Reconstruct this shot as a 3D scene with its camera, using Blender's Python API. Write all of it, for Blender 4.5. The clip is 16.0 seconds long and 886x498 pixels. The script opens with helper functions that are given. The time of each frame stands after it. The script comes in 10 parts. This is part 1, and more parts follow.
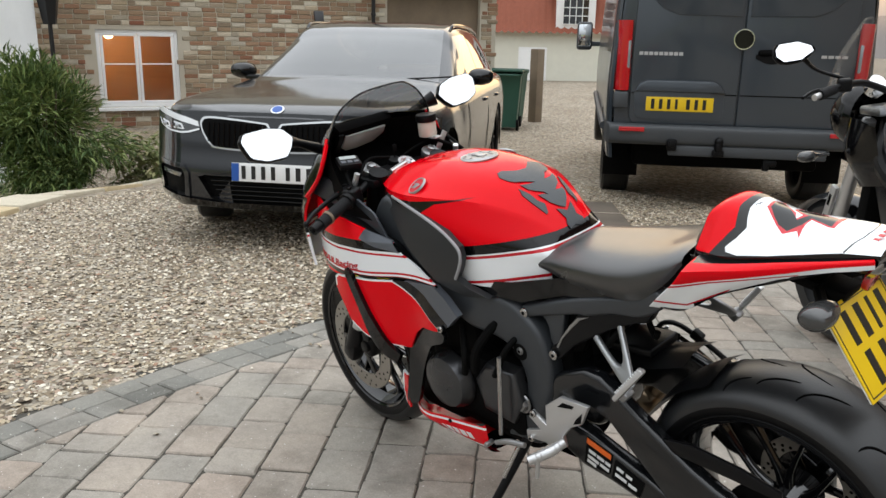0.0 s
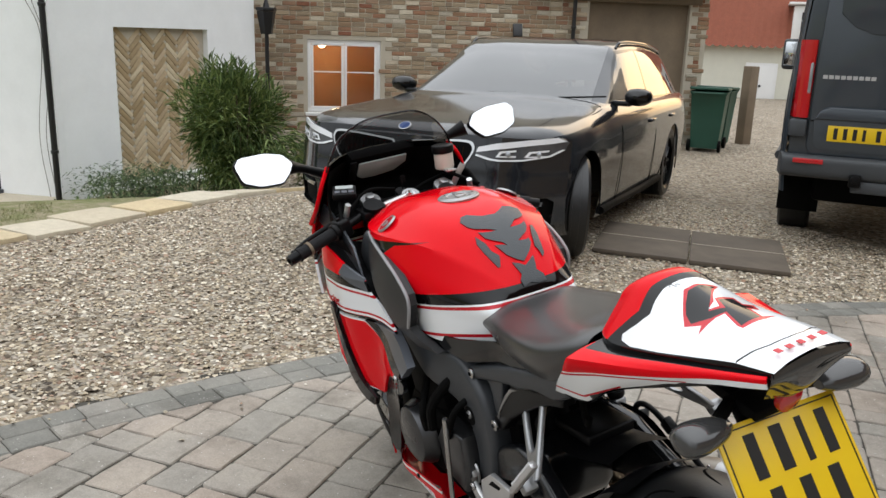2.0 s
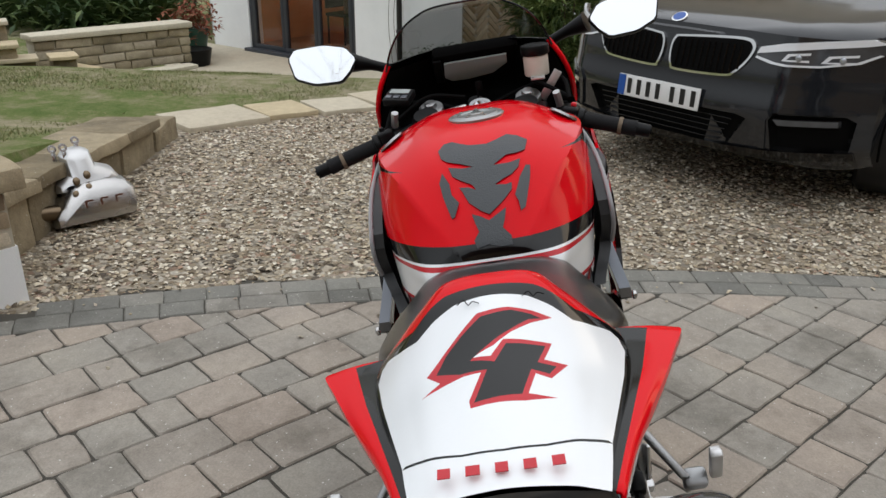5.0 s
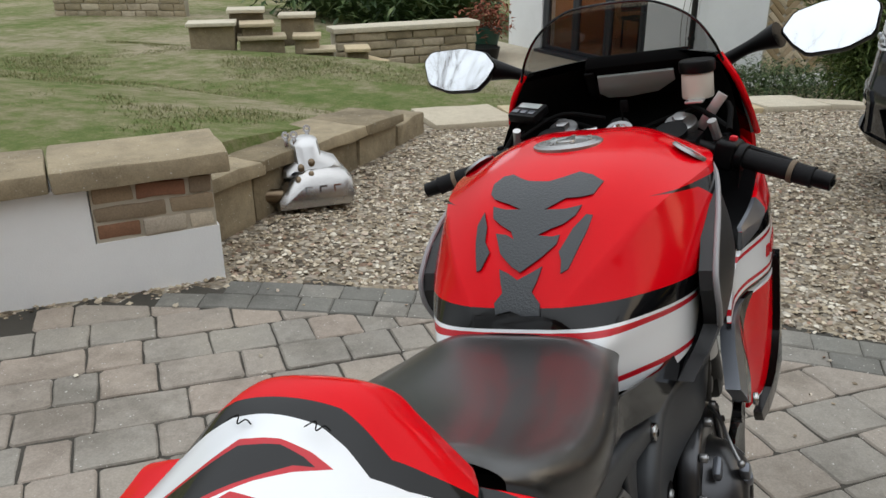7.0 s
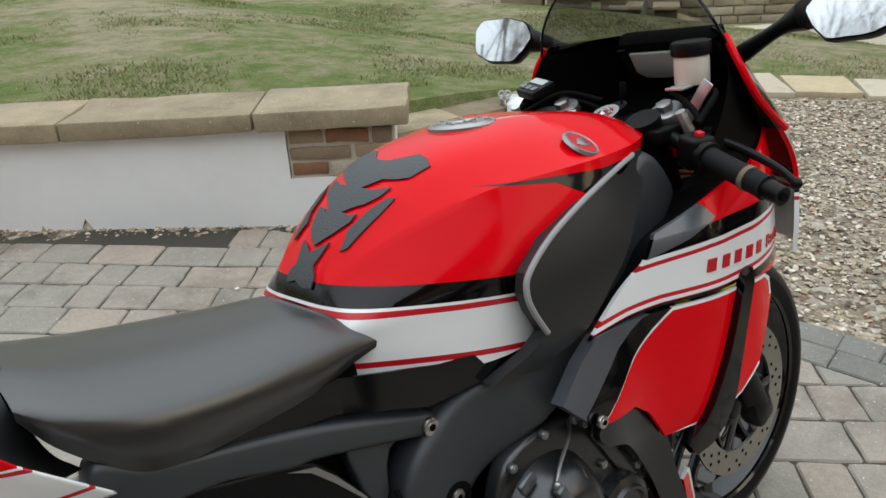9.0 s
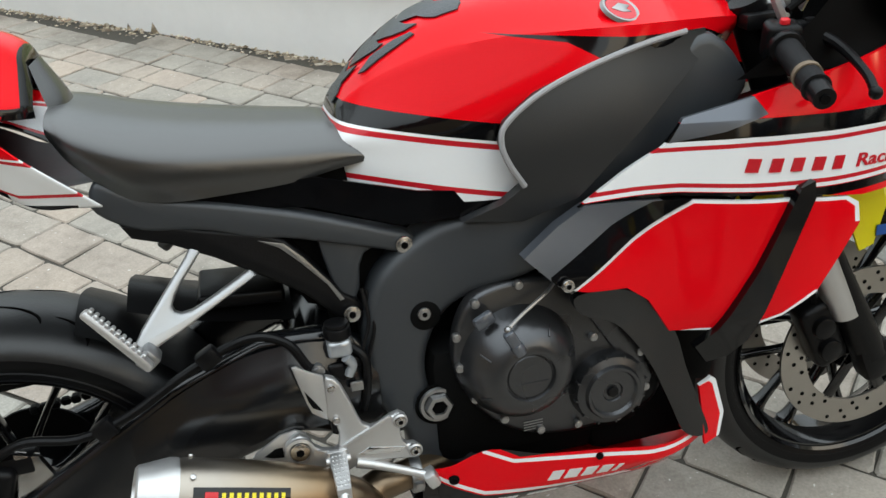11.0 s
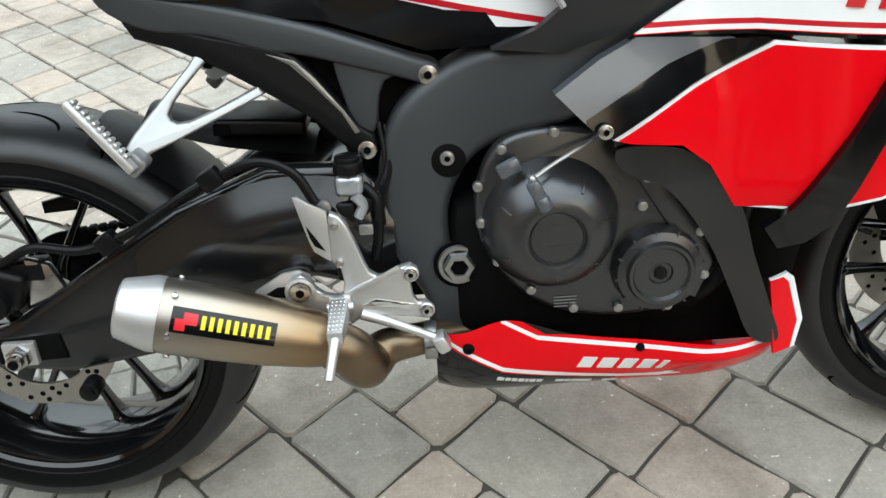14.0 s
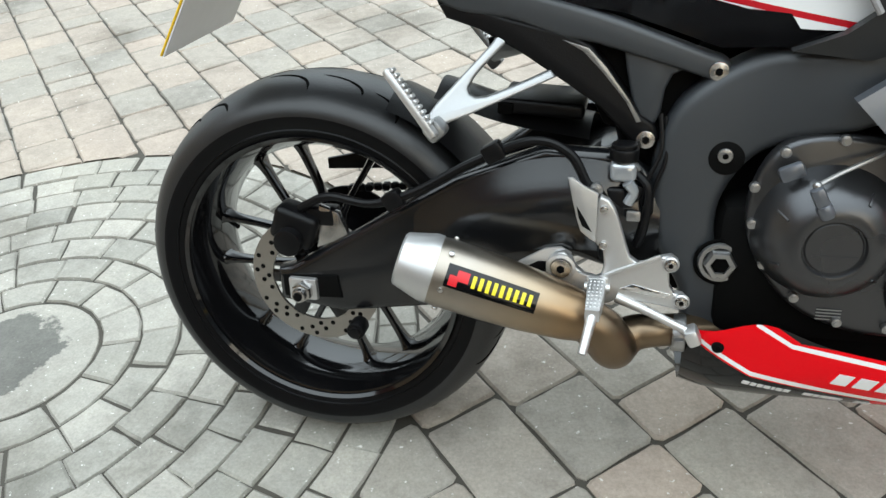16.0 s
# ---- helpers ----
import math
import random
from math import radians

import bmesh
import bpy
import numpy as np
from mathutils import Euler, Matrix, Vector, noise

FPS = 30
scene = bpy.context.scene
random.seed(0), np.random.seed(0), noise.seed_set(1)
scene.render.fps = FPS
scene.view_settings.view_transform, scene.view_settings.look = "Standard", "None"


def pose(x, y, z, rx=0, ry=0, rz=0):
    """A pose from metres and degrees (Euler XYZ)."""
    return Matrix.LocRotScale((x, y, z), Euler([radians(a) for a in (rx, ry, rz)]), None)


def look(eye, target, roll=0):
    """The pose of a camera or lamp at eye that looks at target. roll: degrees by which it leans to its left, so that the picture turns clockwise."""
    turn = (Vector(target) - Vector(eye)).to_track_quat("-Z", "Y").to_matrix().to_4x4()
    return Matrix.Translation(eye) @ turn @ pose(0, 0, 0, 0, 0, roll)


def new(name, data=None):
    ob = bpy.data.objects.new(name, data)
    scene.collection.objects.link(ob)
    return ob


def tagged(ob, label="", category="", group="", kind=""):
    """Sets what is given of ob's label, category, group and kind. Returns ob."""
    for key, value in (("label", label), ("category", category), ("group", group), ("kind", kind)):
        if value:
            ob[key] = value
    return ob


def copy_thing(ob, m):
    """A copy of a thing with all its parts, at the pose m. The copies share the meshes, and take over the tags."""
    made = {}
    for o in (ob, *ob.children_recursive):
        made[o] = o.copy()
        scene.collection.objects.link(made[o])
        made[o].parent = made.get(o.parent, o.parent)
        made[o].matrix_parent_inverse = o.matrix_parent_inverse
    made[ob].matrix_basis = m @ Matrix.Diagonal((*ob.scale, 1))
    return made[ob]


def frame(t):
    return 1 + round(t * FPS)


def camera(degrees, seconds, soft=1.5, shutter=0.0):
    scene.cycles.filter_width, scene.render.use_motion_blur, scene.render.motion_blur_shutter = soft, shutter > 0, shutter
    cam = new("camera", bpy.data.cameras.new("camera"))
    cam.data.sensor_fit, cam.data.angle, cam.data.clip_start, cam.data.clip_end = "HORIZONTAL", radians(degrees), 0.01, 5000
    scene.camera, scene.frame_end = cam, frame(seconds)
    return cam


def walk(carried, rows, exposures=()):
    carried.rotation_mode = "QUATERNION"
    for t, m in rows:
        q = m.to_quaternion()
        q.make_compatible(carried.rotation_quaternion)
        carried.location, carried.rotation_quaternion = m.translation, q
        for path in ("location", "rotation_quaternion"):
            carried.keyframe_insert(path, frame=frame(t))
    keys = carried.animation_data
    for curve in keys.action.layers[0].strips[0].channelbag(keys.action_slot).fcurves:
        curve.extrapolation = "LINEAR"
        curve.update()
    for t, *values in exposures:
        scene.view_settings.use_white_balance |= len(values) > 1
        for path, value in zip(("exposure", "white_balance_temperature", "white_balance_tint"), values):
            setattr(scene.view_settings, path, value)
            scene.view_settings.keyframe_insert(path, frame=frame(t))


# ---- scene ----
cam = camera(57.3, 16.0)
PATH = [
    (0, (-0.613, 1.604, 1.247), (0.818, 0.307, 0.727), 1.1),
    (0.5, (-0.606, 1.454, 1.265), (0.897, 0.232, 0.768), 2.2),
    (1, (-0.647, 1.311, 1.284), (0.923, 0.176, 0.786), 1.7),
    (1.5, (-0.753, 1.147, 1.303), (0.913, 0.162, 0.799), 2.9),
    (2, (-0.807, 1.027, 1.304), (0.922, 0.162, 0.794), 1.9),
    (2.5, (-0.785, 0.865, 1.297), (0.992, 0.112, 0.771), 2.0),
    (3, (-0.752, 0.73, 1.311), (1.075, 0.122, 0.768), 1.5),
    (3.5, (-0.742, 0.547, 1.31), (1.117, 0.093, 0.726), 0.8),
    (4, (-0.757, 0.389, 1.313), (1.118, 0.082, 0.689), 1.2),
    (4.5, (-0.688, 0.296, 1.299), (1.186, 0.129, 0.621), 1.3),
    (5, (-0.583, 0.205, 1.288), (1.257, 0.226, 0.505), 0.5),
    (5.2, (-0.557, 0.163, 1.293), (1.267, 0.275, 0.48), -0.4),
    (7.3, (-0.22, -0.158, 1.254), (1.455, 0.604, 0.471), -0.8),
    (7.5, (-0.184, -0.208, 1.254), (1.467, 0.596, 0.461), -1.4),
    (8, (-0.092, -0.397, 1.26), (1.458, 0.591, 0.473), -1.7),
    (8.2, (-0.065, -0.454, 1.27), (1.444, 0.603, 0.49), -2.3),
    (10.3, (0.316, -0.891, 1.258), (0.934, 0.743, 0.285), -3.2),
    (10.5, (0.334, -0.928, 1.25), (0.91, 0.712, 0.26), -3.0),
    (11, (0.418, -0.946, 1.224), (0.828, 0.708, 0.177), -3.5),
    (11.5, (0.501, -0.917, 1.187), (0.785, 0.708, 0.056), -3.7),
    (12, (0.544, -0.908, 1.136), (0.737, 0.705, -0.03), -3.7),
    (12.5, (0.582, -0.932, 1.065), (0.777, 0.684, -0.097), -3.5),
    (13, (0.6, -0.932, 1.033), (0.784, 0.682, -0.134), -4.4),
    (13.5, (0.608, -0.927, 1.031), (0.753, 0.7, -0.122), -4.5),
    (14, (0.588, -0.941, 1.041), (0.595, 0.701, -0.1), -5.3),
    (14.5, (0.56, -0.962, 1.05), (0.404, 0.68, -0.08), -5.7),
    (15, (0.543, -0.978, 1.057), (0.25, 0.654, -0.062), -6.3),
    (15.5, (0.519, -0.99, 1.06), (0.125, 0.622, -0.056), -6.7),
    (16, (0.506, -1.001, 1.062), (0.038, 0.594, -0.05), -7.0),
]
walk(cam, [(t, look(eye, target, roll)) for t, eye, target, roll in PATH], [(0, 0.85, 6400, 8), (2.5, 0.68, 6450, 9), (5, 0.3, 6450, 9), (8.2, 0.46, 6300, 6), (10.5, 0.86, 6200, 3), (11.2, 1.04, 6200, 2), (12.4, 1.42, 6150, 1), (14, 1.5, 6100, 1), (16, 1.42, 6050, 1)])

# ---- world and light: pale clouded sky, low warm sun behind thin cloud ----
world = bpy.data.worlds.new("sky")
scene.world = world
world.use_nodes = True
wn = world.node_tree
wn.nodes.clear()
sky = wn.nodes.new("ShaderNodeTexSky")
sky.sky_type, sky.sun_disc = "NISHITA", False
sky.sun_elevation, sky.sun_rotation = radians(4), radians(146)
sky.dust_density, sky.ozone_density = 5.0, 1.0
sky_gain = wn.nodes.new("ShaderNodeMixRGB")
sky_gain.blend_type, sky_gain.inputs[0].default_value = "MULTIPLY", 1.0
sky_gain.inputs[2].default_value = (0.07, 0.07, 0.07, 1)
cloud = wn.nodes.new("ShaderNodeMixRGB")
cloud.inputs[0].default_value = 0.6
# an overcast layer three times as bright overhead as at the horizon
way_up = wn.nodes.new("ShaderNodeTexCoord")
split = wn.nodes.new("ShaderNodeSeparateXYZ")
lift = wn.nodes.new("ShaderNodeMapRange")
lift.inputs["To Min"].default_value, lift.inputs["To Max"].default_value = 0.14, 1.0
layer = wn.nodes.new("ShaderNodeMixRGB")
layer.blend_type, layer.inputs[0].default_value = "MULTIPLY", 1.0
layer.inputs[1].default_value = (2.75, 2.8, 2.9, 1)
wn.links.new(way_up.outputs["Generated"], split.inputs[0])
wn.links.new(split.outputs[2], lift.inputs["Value"])
wn.links.new(lift.outputs[0], layer.inputs[2])
wn.links.new(layer.outputs[0], cloud.inputs[2])
bg = wn.nodes.new("ShaderNodeBackground")
bg.inputs[1].default_value = 0.85
wout = wn.nodes.new("ShaderNodeOutputWorld")
wn.links.new(sky.outputs[0], sky_gain.inputs[1])
wn.links.new(sky_gain.outputs[0], cloud.inputs[1])
wn.links.new(cloud.outputs[0], bg.inputs[0])
wn.links.new(bg.outputs[0], wout.inputs[0])

sun_data = bpy.data.lights.new("sun", "SUN")
sun_data.energy, sun_data.angle, sun_data.color = 0.5, radians(58), (1.0, 0.7, 0.36)
sun = new("sun", sun_data)
sun.matrix_world = look((5.5, -8.15, 0.69), (0, 0, 0))

# ---- materials ----


def nodes_of(name):
    m = bpy.data.materials.new(name)
    m.use_nodes = True
    return m, m.node_tree, m.node_tree.nodes["Principled BSDF"]


def ramp_node(nt, stops):
    r = nt.nodes.new("ShaderNodeValToRGB")
    el = r.color_ramp.elements
    while len(el) > 1:
        el.remove(el[-1])
    el[0].position, el[0].color = stops[0][0], (*stops[0][1], 1)
    for p, c in stops[1:]:
        e = el.new(p)
        e.color = (*c, 1)
    return r


def tex_noise(nt, scale, detail=4, rough=0.55, space="Object"):
    n = nt.nodes.new("ShaderNodeTexNoise")
    n.inputs["Scale"].default_value, n.inputs["Detail"].default_value = scale, detail
    n.inputs["Roughness"].default_value = rough
    if space == "World":
        nt.links.new(nt.nodes.new("ShaderNodeNewGeometry").outputs["Position"], n.inputs["Vector"])
    else:
        nt.links.new(nt.nodes.new("ShaderNodeTexCoord").outputs[space], n.inputs["Vector"])
    return n


def mixc(nt, fac, a, b, mode="MIX"):
    m = nt.nodes.new("ShaderNodeMixRGB")
    m.blend_type = mode
    for i, v in enumerate((fac, a, b)):
        if hasattr(v, "links"):
            nt.links.new(v, m.inputs[i])
        elif isinstance(v, (int, float)):
            m.inputs[i].default_value = v
        else:
            m.inputs[i].default_value = (*v, 1)
    return m.outputs[0]


def add_bump(nt, bsdf, socket, strength, dist):
    b = nt.nodes.new("ShaderNodeBump")
    b.inputs["Strength"].default_value, b.inputs["Distance"].default_value = strength, dist
    nt.links.new(socket, b.inputs["Height"])
    nt.links.new(b.outputs[0], bsdf.inputs["Normal"])


def plain(name, col, rough=0.5, metal=0.0, vary=0.12, grain=60.0, bump=0.0, bump_scale=300.0, coat=0.0, spec=0.5):
    """A surface with gentle colour and gloss variation at two scales, and fine relief."""
    m, nt, b = nodes_of(name)
    n1, n2 = tex_noise(nt, 3.0), tex_noise(nt, grain, 3)
    dark = tuple(c * (1 - vary) for c in col)
    light = tuple(min(1, c * (1 + vary)) for c in col)
    c1 = mixc(nt, n1.outputs["Fac"], dark, light)
    c2 = mixc(nt, n2.outputs["Fac"], tuple(1 - vary * 0.6 for _ in col), (1, 1, 1))
    nt.links.new(mixc(nt, 1.0, c1, c2, "MULTIPLY"), b.inputs["Base Color"])
    mr = nt.nodes.new("ShaderNodeMapRange")
    mr.inputs["To Min"].default_value, mr.inputs["To Max"].default_value = max(0.02, rough * 0.85), min(1, rough * 1.15 + 0.02)
    nt.links.new(n1.outputs["Fac"], mr.inputs["Value"])
    nt.links.new(mr.outputs[0], b.inputs["Roughness"])
    b.inputs["Metallic"].default_value = metal
    b.inputs["Coat Weight"].default_value = coat
    b.inputs["Coat Roughness"].default_value = 0.04
    b.inputs["Specular IOR Level"].default_value = spec
    if bump:
        n3 = tex_noise(nt, bump_scale, 2)
        add_bump(nt, b, n3.outputs["Fac"], bump, 0.002)
    return m


def pieces(name, stops, rough=0.85, by="object", grain=35.0, bump=0.5, dist=0.004, blotch=0.35, stain=0.0):
    """Stone-like pieces whose colour differs from piece to piece, with grain and blotches."""
    m, nt, b = nodes_of(name)
    if by == "object":
        src = nt.nodes.new("ShaderNodeObjectInfo").outputs["Random"]
    else:
        src = nt.nodes.new("ShaderNodeNewGeometry").outputs["Random Per Island"]
    r = ramp_node(nt, stops)
    nt.links.new(src, r.inputs[0])
    n1, n2 = tex_noise(nt, 6.0, 5, 0.6, "World"), tex_noise(nt, grain, 4, 0.65, "World")
    c = mixc(nt, blotch, r.outputs[0], mixc(nt, n1.outputs["Fac"], (0.12, 0.11, 0.1), (0.62, 0.58, 0.53)), "OVERLAY")
    c = mixc(nt, 0.5, c, mixc(nt, n2.outputs["Fac"], (0.45, 0.45, 0.45), (1.25, 1.25, 1.25)), "MULTIPLY")
    n3 = tex_noise(nt, 170.0, 3, 0.7, "World")
    if stain:
        # dark damp blotches that run over the joints, and pale grit
        n4 = tex_noise(nt, 2.3, 6, 0.68, "World")
        r4 = ramp_node(nt, [(0.36, (0.58, 0.57, 0.55)), (0.5, (1.0, 1.0, 1.0)), (0.66, (1.1, 1.09, 1.06))])
        nt.links.new(n4.outputs["Fac"], r4.inputs[0])
        c = mixc(nt, stain, c, r4.outputs[0], "MULTIPLY")
        n5 = tex_noise(nt, 95.0, 2, 0.5, "World")
        r5 = ramp_node(nt, [(0.7, (0, 0, 0)), (0.76, (1, 1, 1))])
        nt.links.new(n5.outputs["Fac"], r5.inputs[0])
        c = mixc(nt, r5.outputs[0], c, (0.62, 0.6, 0.56))
    c = mixc(nt, 0.55, c, mixc(nt, n3.outputs["Fac"], (0.35, 0.35, 0.35), (1.65, 1.65, 1.65)), "MULTIPLY")
    nt.links.new(c, b.inputs["Base Color"])
    b.inputs["Roughness"].default_value = rough
    b.inputs["Specular IOR Level"].default_value = 0.3
    add_bump(nt, b, n2.outputs["Fac"], bump, dist)
    return m


M = {}
M["red"] = plain("red_paint", (0.68, 0.0012, 0.007), 0.1, 0, 0.04, 400, 0.0, coat=0.03, spec=0.12)
M["white"] = plain("white_paint", (0.82, 0.84, 0.86), 0.18, 0, 0.04, 300, 0.0, coat=0.3)
M["line_red"] = plain("line_red", (0.5, 0.01, 0.02), 0.25, 0, 0.05)
M["gloss_black"] = plain("gloss_black", (0.003, 0.003, 0.0035), 0.08, 0, 0.2, coat=0.1, spec=0.35)
M["satin_black"] = plain("satin_black", (0.005, 0.005, 0.0055), 0.34, 0, 0.2, 200, 0.12, 500, spec=0.16)
M["matt_black"] = plain("matt_black", (0.0035, 0.0035, 0.0035), 0.65, 0, 0.25, 120, 0.2, 700, spec=0.06)
M["frame"] = plain("frame_paint", (0.034, 0.038, 0.043), 0.42, 0.15, 0.12, 200, 0.1, 900, spec=0.6)
M["engine"] = plain("engine_paint", (0.075, 0.076, 0.08), 0.27, 0.8, 0.15, 150, 0.06, 600, spec=0.6)
M["dark_grey"] = plain("slate_metallic", (0.12, 0.13, 0.15), 0.3, 0.55, 0.08, coat=0.3)
M["rubber"] = plain("tyre_rubber", (0.011, 0.0115, 0.0125), 0.38, 0, 0.35, 25, 0.12, 220, spec=0.55)
M["sidewall"] = plain("tyre_sidewall", (0.004, 0.004, 0.0045), 0.32, 0, 0.3, 30, 0.12, 260, spec=0.13)
M["groove"] = plain("groove_black", (0.002, 0.002, 0.002), 0.9, 0, 0.1, spec=0.05)
M["edge_grey"] = plain("edge_grey", (0.3, 0.3, 0.31), 0.45, 0, 0.1)
M["arm"] = plain("swingarm_paint", (0.006, 0.0065, 0.0075), 0.17, 0, 0.2, 200, 0.04, 400, spec=0.6)
M["rim_black"] = plain("rim_black", (0.004, 0.004, 0.0045), 0.08, 0, 0.2, 200, spec=0.6, coat=0.2)
M["zinc"] = plain("dull_zinc", (0.36, 0.36, 0.36), 0.32, 0.9, 0.1)
M["lamp_inner"] = plain("lamp_interior", (0.11, 0.115, 0.125), 0.12, 0.3, 0.9, 14, coat=0.5)
M["grip_rubber"] = plain("grip_rubber", (0.009, 0.009, 0.01), 0.65, 0, 0.2, 200, 0.4, 900, spec=0.2)
M["seat"] = plain("seat_vinyl", (0.012, 0.012, 0.012), 0.27, 0, 0.15, 90, 0.1, 1400, coat=0.25, spec=1.0)
M["alu"] = plain("bare_aluminium", (0.6, 0.6, 0.6), 0.4, 0.85, 0.08, 200, 0.1, 900)
M["guard_plastic"] = plain("guard_plastic", (0.016, 0.017, 0.0185), 0.42, 0, 0.15, 200, 0.12, 700, spec=0.45)
M["cast_alu"] = plain("cast_aluminium", (0.34, 0.345, 0.35), 0.38, 0.9, 0.1, 160, 0.12, 800)
M["steel"] = plain("steel", (0.5, 0.49, 0.48), 0.25, 1.0, 0.12, 150)
M["dark_silver"] = plain("silver_paint", (0.3, 0.31, 0.33), 0.25, 0.6, 0.08, 200, coat=0.6)
M["disc"] = plain("disc_steel", (0.4, 0.38, 0.35), 0.3, 1.0, 0.12, 120, 0.1, 800)
M["titan"] = plain("titanium", (0.36, 0.325, 0.28), 0.36, 1.0, 0.16, 60, 0.06, 600)


def heat_tint(m, start, end):
    """Straw to brown heat colours that deepen along an axis, in the thing's own space."""
    nt = m.node_tree
    b = nt.nodes["Principled BSDF"]
    src = b.inputs["Base Color"].links[0].from_socket
    tc = nt.nodes.new("ShaderNodeTexCoord")
    d = Vector(end) - Vector(start)
    off = nt.nodes.new("ShaderNodeVectorMath")
    off.operation = "SUBTRACT"
    nt.links.new(tc.outputs["Object"], off.inputs[0])
    off.inputs[1].default_value = start
    dot = nt.nodes.new("ShaderNodeVectorMath")
    dot.operation = "DOT_PRODUCT"
    nt.links.new(off.outputs[0], dot.inputs[0])
    dot.inputs[1].default_value = d / d.length_squared
    r = ramp_node(nt, [(0.35, (1.0, 1.0, 1.0)), (0.65, (1.0, 0.9, 0.74)), (0.85, (0.85, 0.66, 0.45)), (1.0, (0.55, 0.42, 0.3))])
    nt.links.new(dot.outputs["Value"], r.inputs[0])
    nt.links.new(mixc(nt, 1.0, src, r.outputs[0], "MULTIPLY"), b.inputs["Base Color"])


heat_tint(M["titan"], (0.188, -0.243, 0.431), (0.440, -0.2235, 0.349))
M["heat"] = plain("heated_steel", (0.2, 0.15, 0.1), 0.35, 1.0, 0.35, 25)
M["chrome"] = plain("chrome", (0.78, 0.79, 0.8), 0.06, 1.0, 0.04)
M["mirror"] = plain("mirror_glass", (0.76, 0.79, 0.82), 0.02, 1.0, 0.0)
M["yellow"] = plain("yellow_paint", (0.75, 0.66, 0.0), 0.3, 0, 0.05)
M["plate_yellow"] = plain("plate_yellow", (0.78, 0.52, 0.01), 0.3, 0, 0.04)
M["plate_white"] = plain("plate_white", (0.75, 0.75, 0.74), 0.3, 0, 0.04)
M["plate_black"] = plain("plate_black", (0.01, 0.01, 0.01), 0.4)
M["blue"] = plain("blue_decal", (0.015, 0.08, 0.34), 0.3)
M["orange"] = plain("orange_decal", (0.75, 0.13, 0.01), 0.4)
M["decal_yellow"] = plain("decal_yellow", (0.8, 0.68, 0.02), 0.35)
M["decal_red"] = plain("decal_red", (0.6, 0.01, 0.02), 0.35)
M["decal_white"] = plain("decal_white", (0.7, 0.7, 0.7), 0.4)
M["pad"] = plain("carbon_pad", (0.035, 0.04, 0.045), 0.32, 0, 0.4, 500, 0.5, 350)
M["fluid"] = plain("fluid_pot", (0.6, 0.56, 0.48), 0.35)
M["lcd"] = plain("lcd_screen", (0.42, 0.46, 0.45), 0.12, 0, 0.05, coat=0.3)
M["lamp_red"] = plain("lamp_red", (0.5, 0.008, 0.012), 0.1, 0, 0.1, coat=0.6)
M["lamp_clear"] = plain("lamp_lens", (0.42, 0.44, 0.46), 0.08, 0.5, 0.3, 30, coat=0.6)
M["lamp_brow"] = plain("daytime_lamp_bar", (0.85, 0.87, 0.9), 0.2, 0.1, 0.08, coat=0.5)
M["lamp_dark"] = plain("smoked_lens", (0.05, 0.05, 0.05), 0.08, 0.2, 0.3, 30, coat=0.6)
M["car_paint"] = plain("grey_metallic_paint", (0.016, 0.018, 0.022), 0.14, 0.2, 0.06, 900, coat=0.55)
M["van"] = plain("dark_blue_grey_paint", (0.045, 0.055, 0.066), 0.3, 0.2, 0.08, 300, coat=0.5)
M["van_plastic"] = plain("grey_bumper_plastic", (0.05, 0.055, 0.06), 0.55, 0, 0.15, 200, 0.2, 700)
M["render"] = plain("white_render", (0.86, 0.875, 0.88), 0.85, 0, 0.07, 25, 0.35, 180)
M["upvc"] = plain("window_frame_white", (0.78, 0.78, 0.77), 0.4, 0, 0.05)
M["anthracite"] = plain("anthracite_frame", (0.04, 0.045, 0.055), 0.4, 0, 0.1)
M["pipe"] = plain("black_pipe", (0.012, 0.012, 0.013), 0.35)
M["bin"] = plain("green_bin_plastic", (0.015, 0.07, 0.045), 0.5, 0, 0.2, 30, 0.15, 300)
M["timber"] = plain("weathered_timber", (0.2, 0.15, 0.1), 0.8, 0, 0.35, 30, 0.5, 120)
M["bark"] = plain("bark", (0.12, 0.09, 0.065), 0.9, 0, 0.35, 40, 0.6, 90)
M["soil"] = plain("soil", (0.09, 0.07, 0.05), 0.95, 0, 0.4, 20, 0.6, 60)
M["cream"] = plain("cream_render", (0.66, 0.65, 0.56), 0.85, 0, 0.08, 8, 0.2, 60)
M["warm_room"] = plain("warm_room_wall", (0.72, 0.42, 0.2), 0.8)
M["room_floor"] = plain("room_floor", (0.35, 0.2, 0.1), 0.5)
M["rubber_mat"] = plain("brown_board", (0.13, 0.105, 0.08), 0.9, 0, 0.55, 9, 0.6, 90)
M["buff_brick"] = plain("far_buff_brick", (0.42, 0.3, 0.18), 0.85, 0, 0.25, 10, 0.4, 30)

PAVER_STOPS = [(0.0, (0.322, 0.305, 0.273)), (0.2, (0.346, 0.327, 0.290)), (0.38, (0.386, 0.336, 0.288)), (0.55, (0.337, 0.320, 0.285)),
               (0.68, (0.404, 0.347, 0.296)), (0.84, (0.366, 0.341, 0.302)), (1.0, (0.395, 0.341, 0.288))]
M["paver"] = pieces("concrete_pavers", PAVER_STOPS, 0.85, stain=0.75)
M["paver_far"] = pieces("concrete_pavers_far", PAVER_STOPS, 0.85, "island", stain=0.75)
SETT_STOPS = [(0.0, (0.31, 0.305, 0.275)), (0.5, (0.36, 0.352, 0.318)), (1.0, (0.41, 0.398, 0.36))]
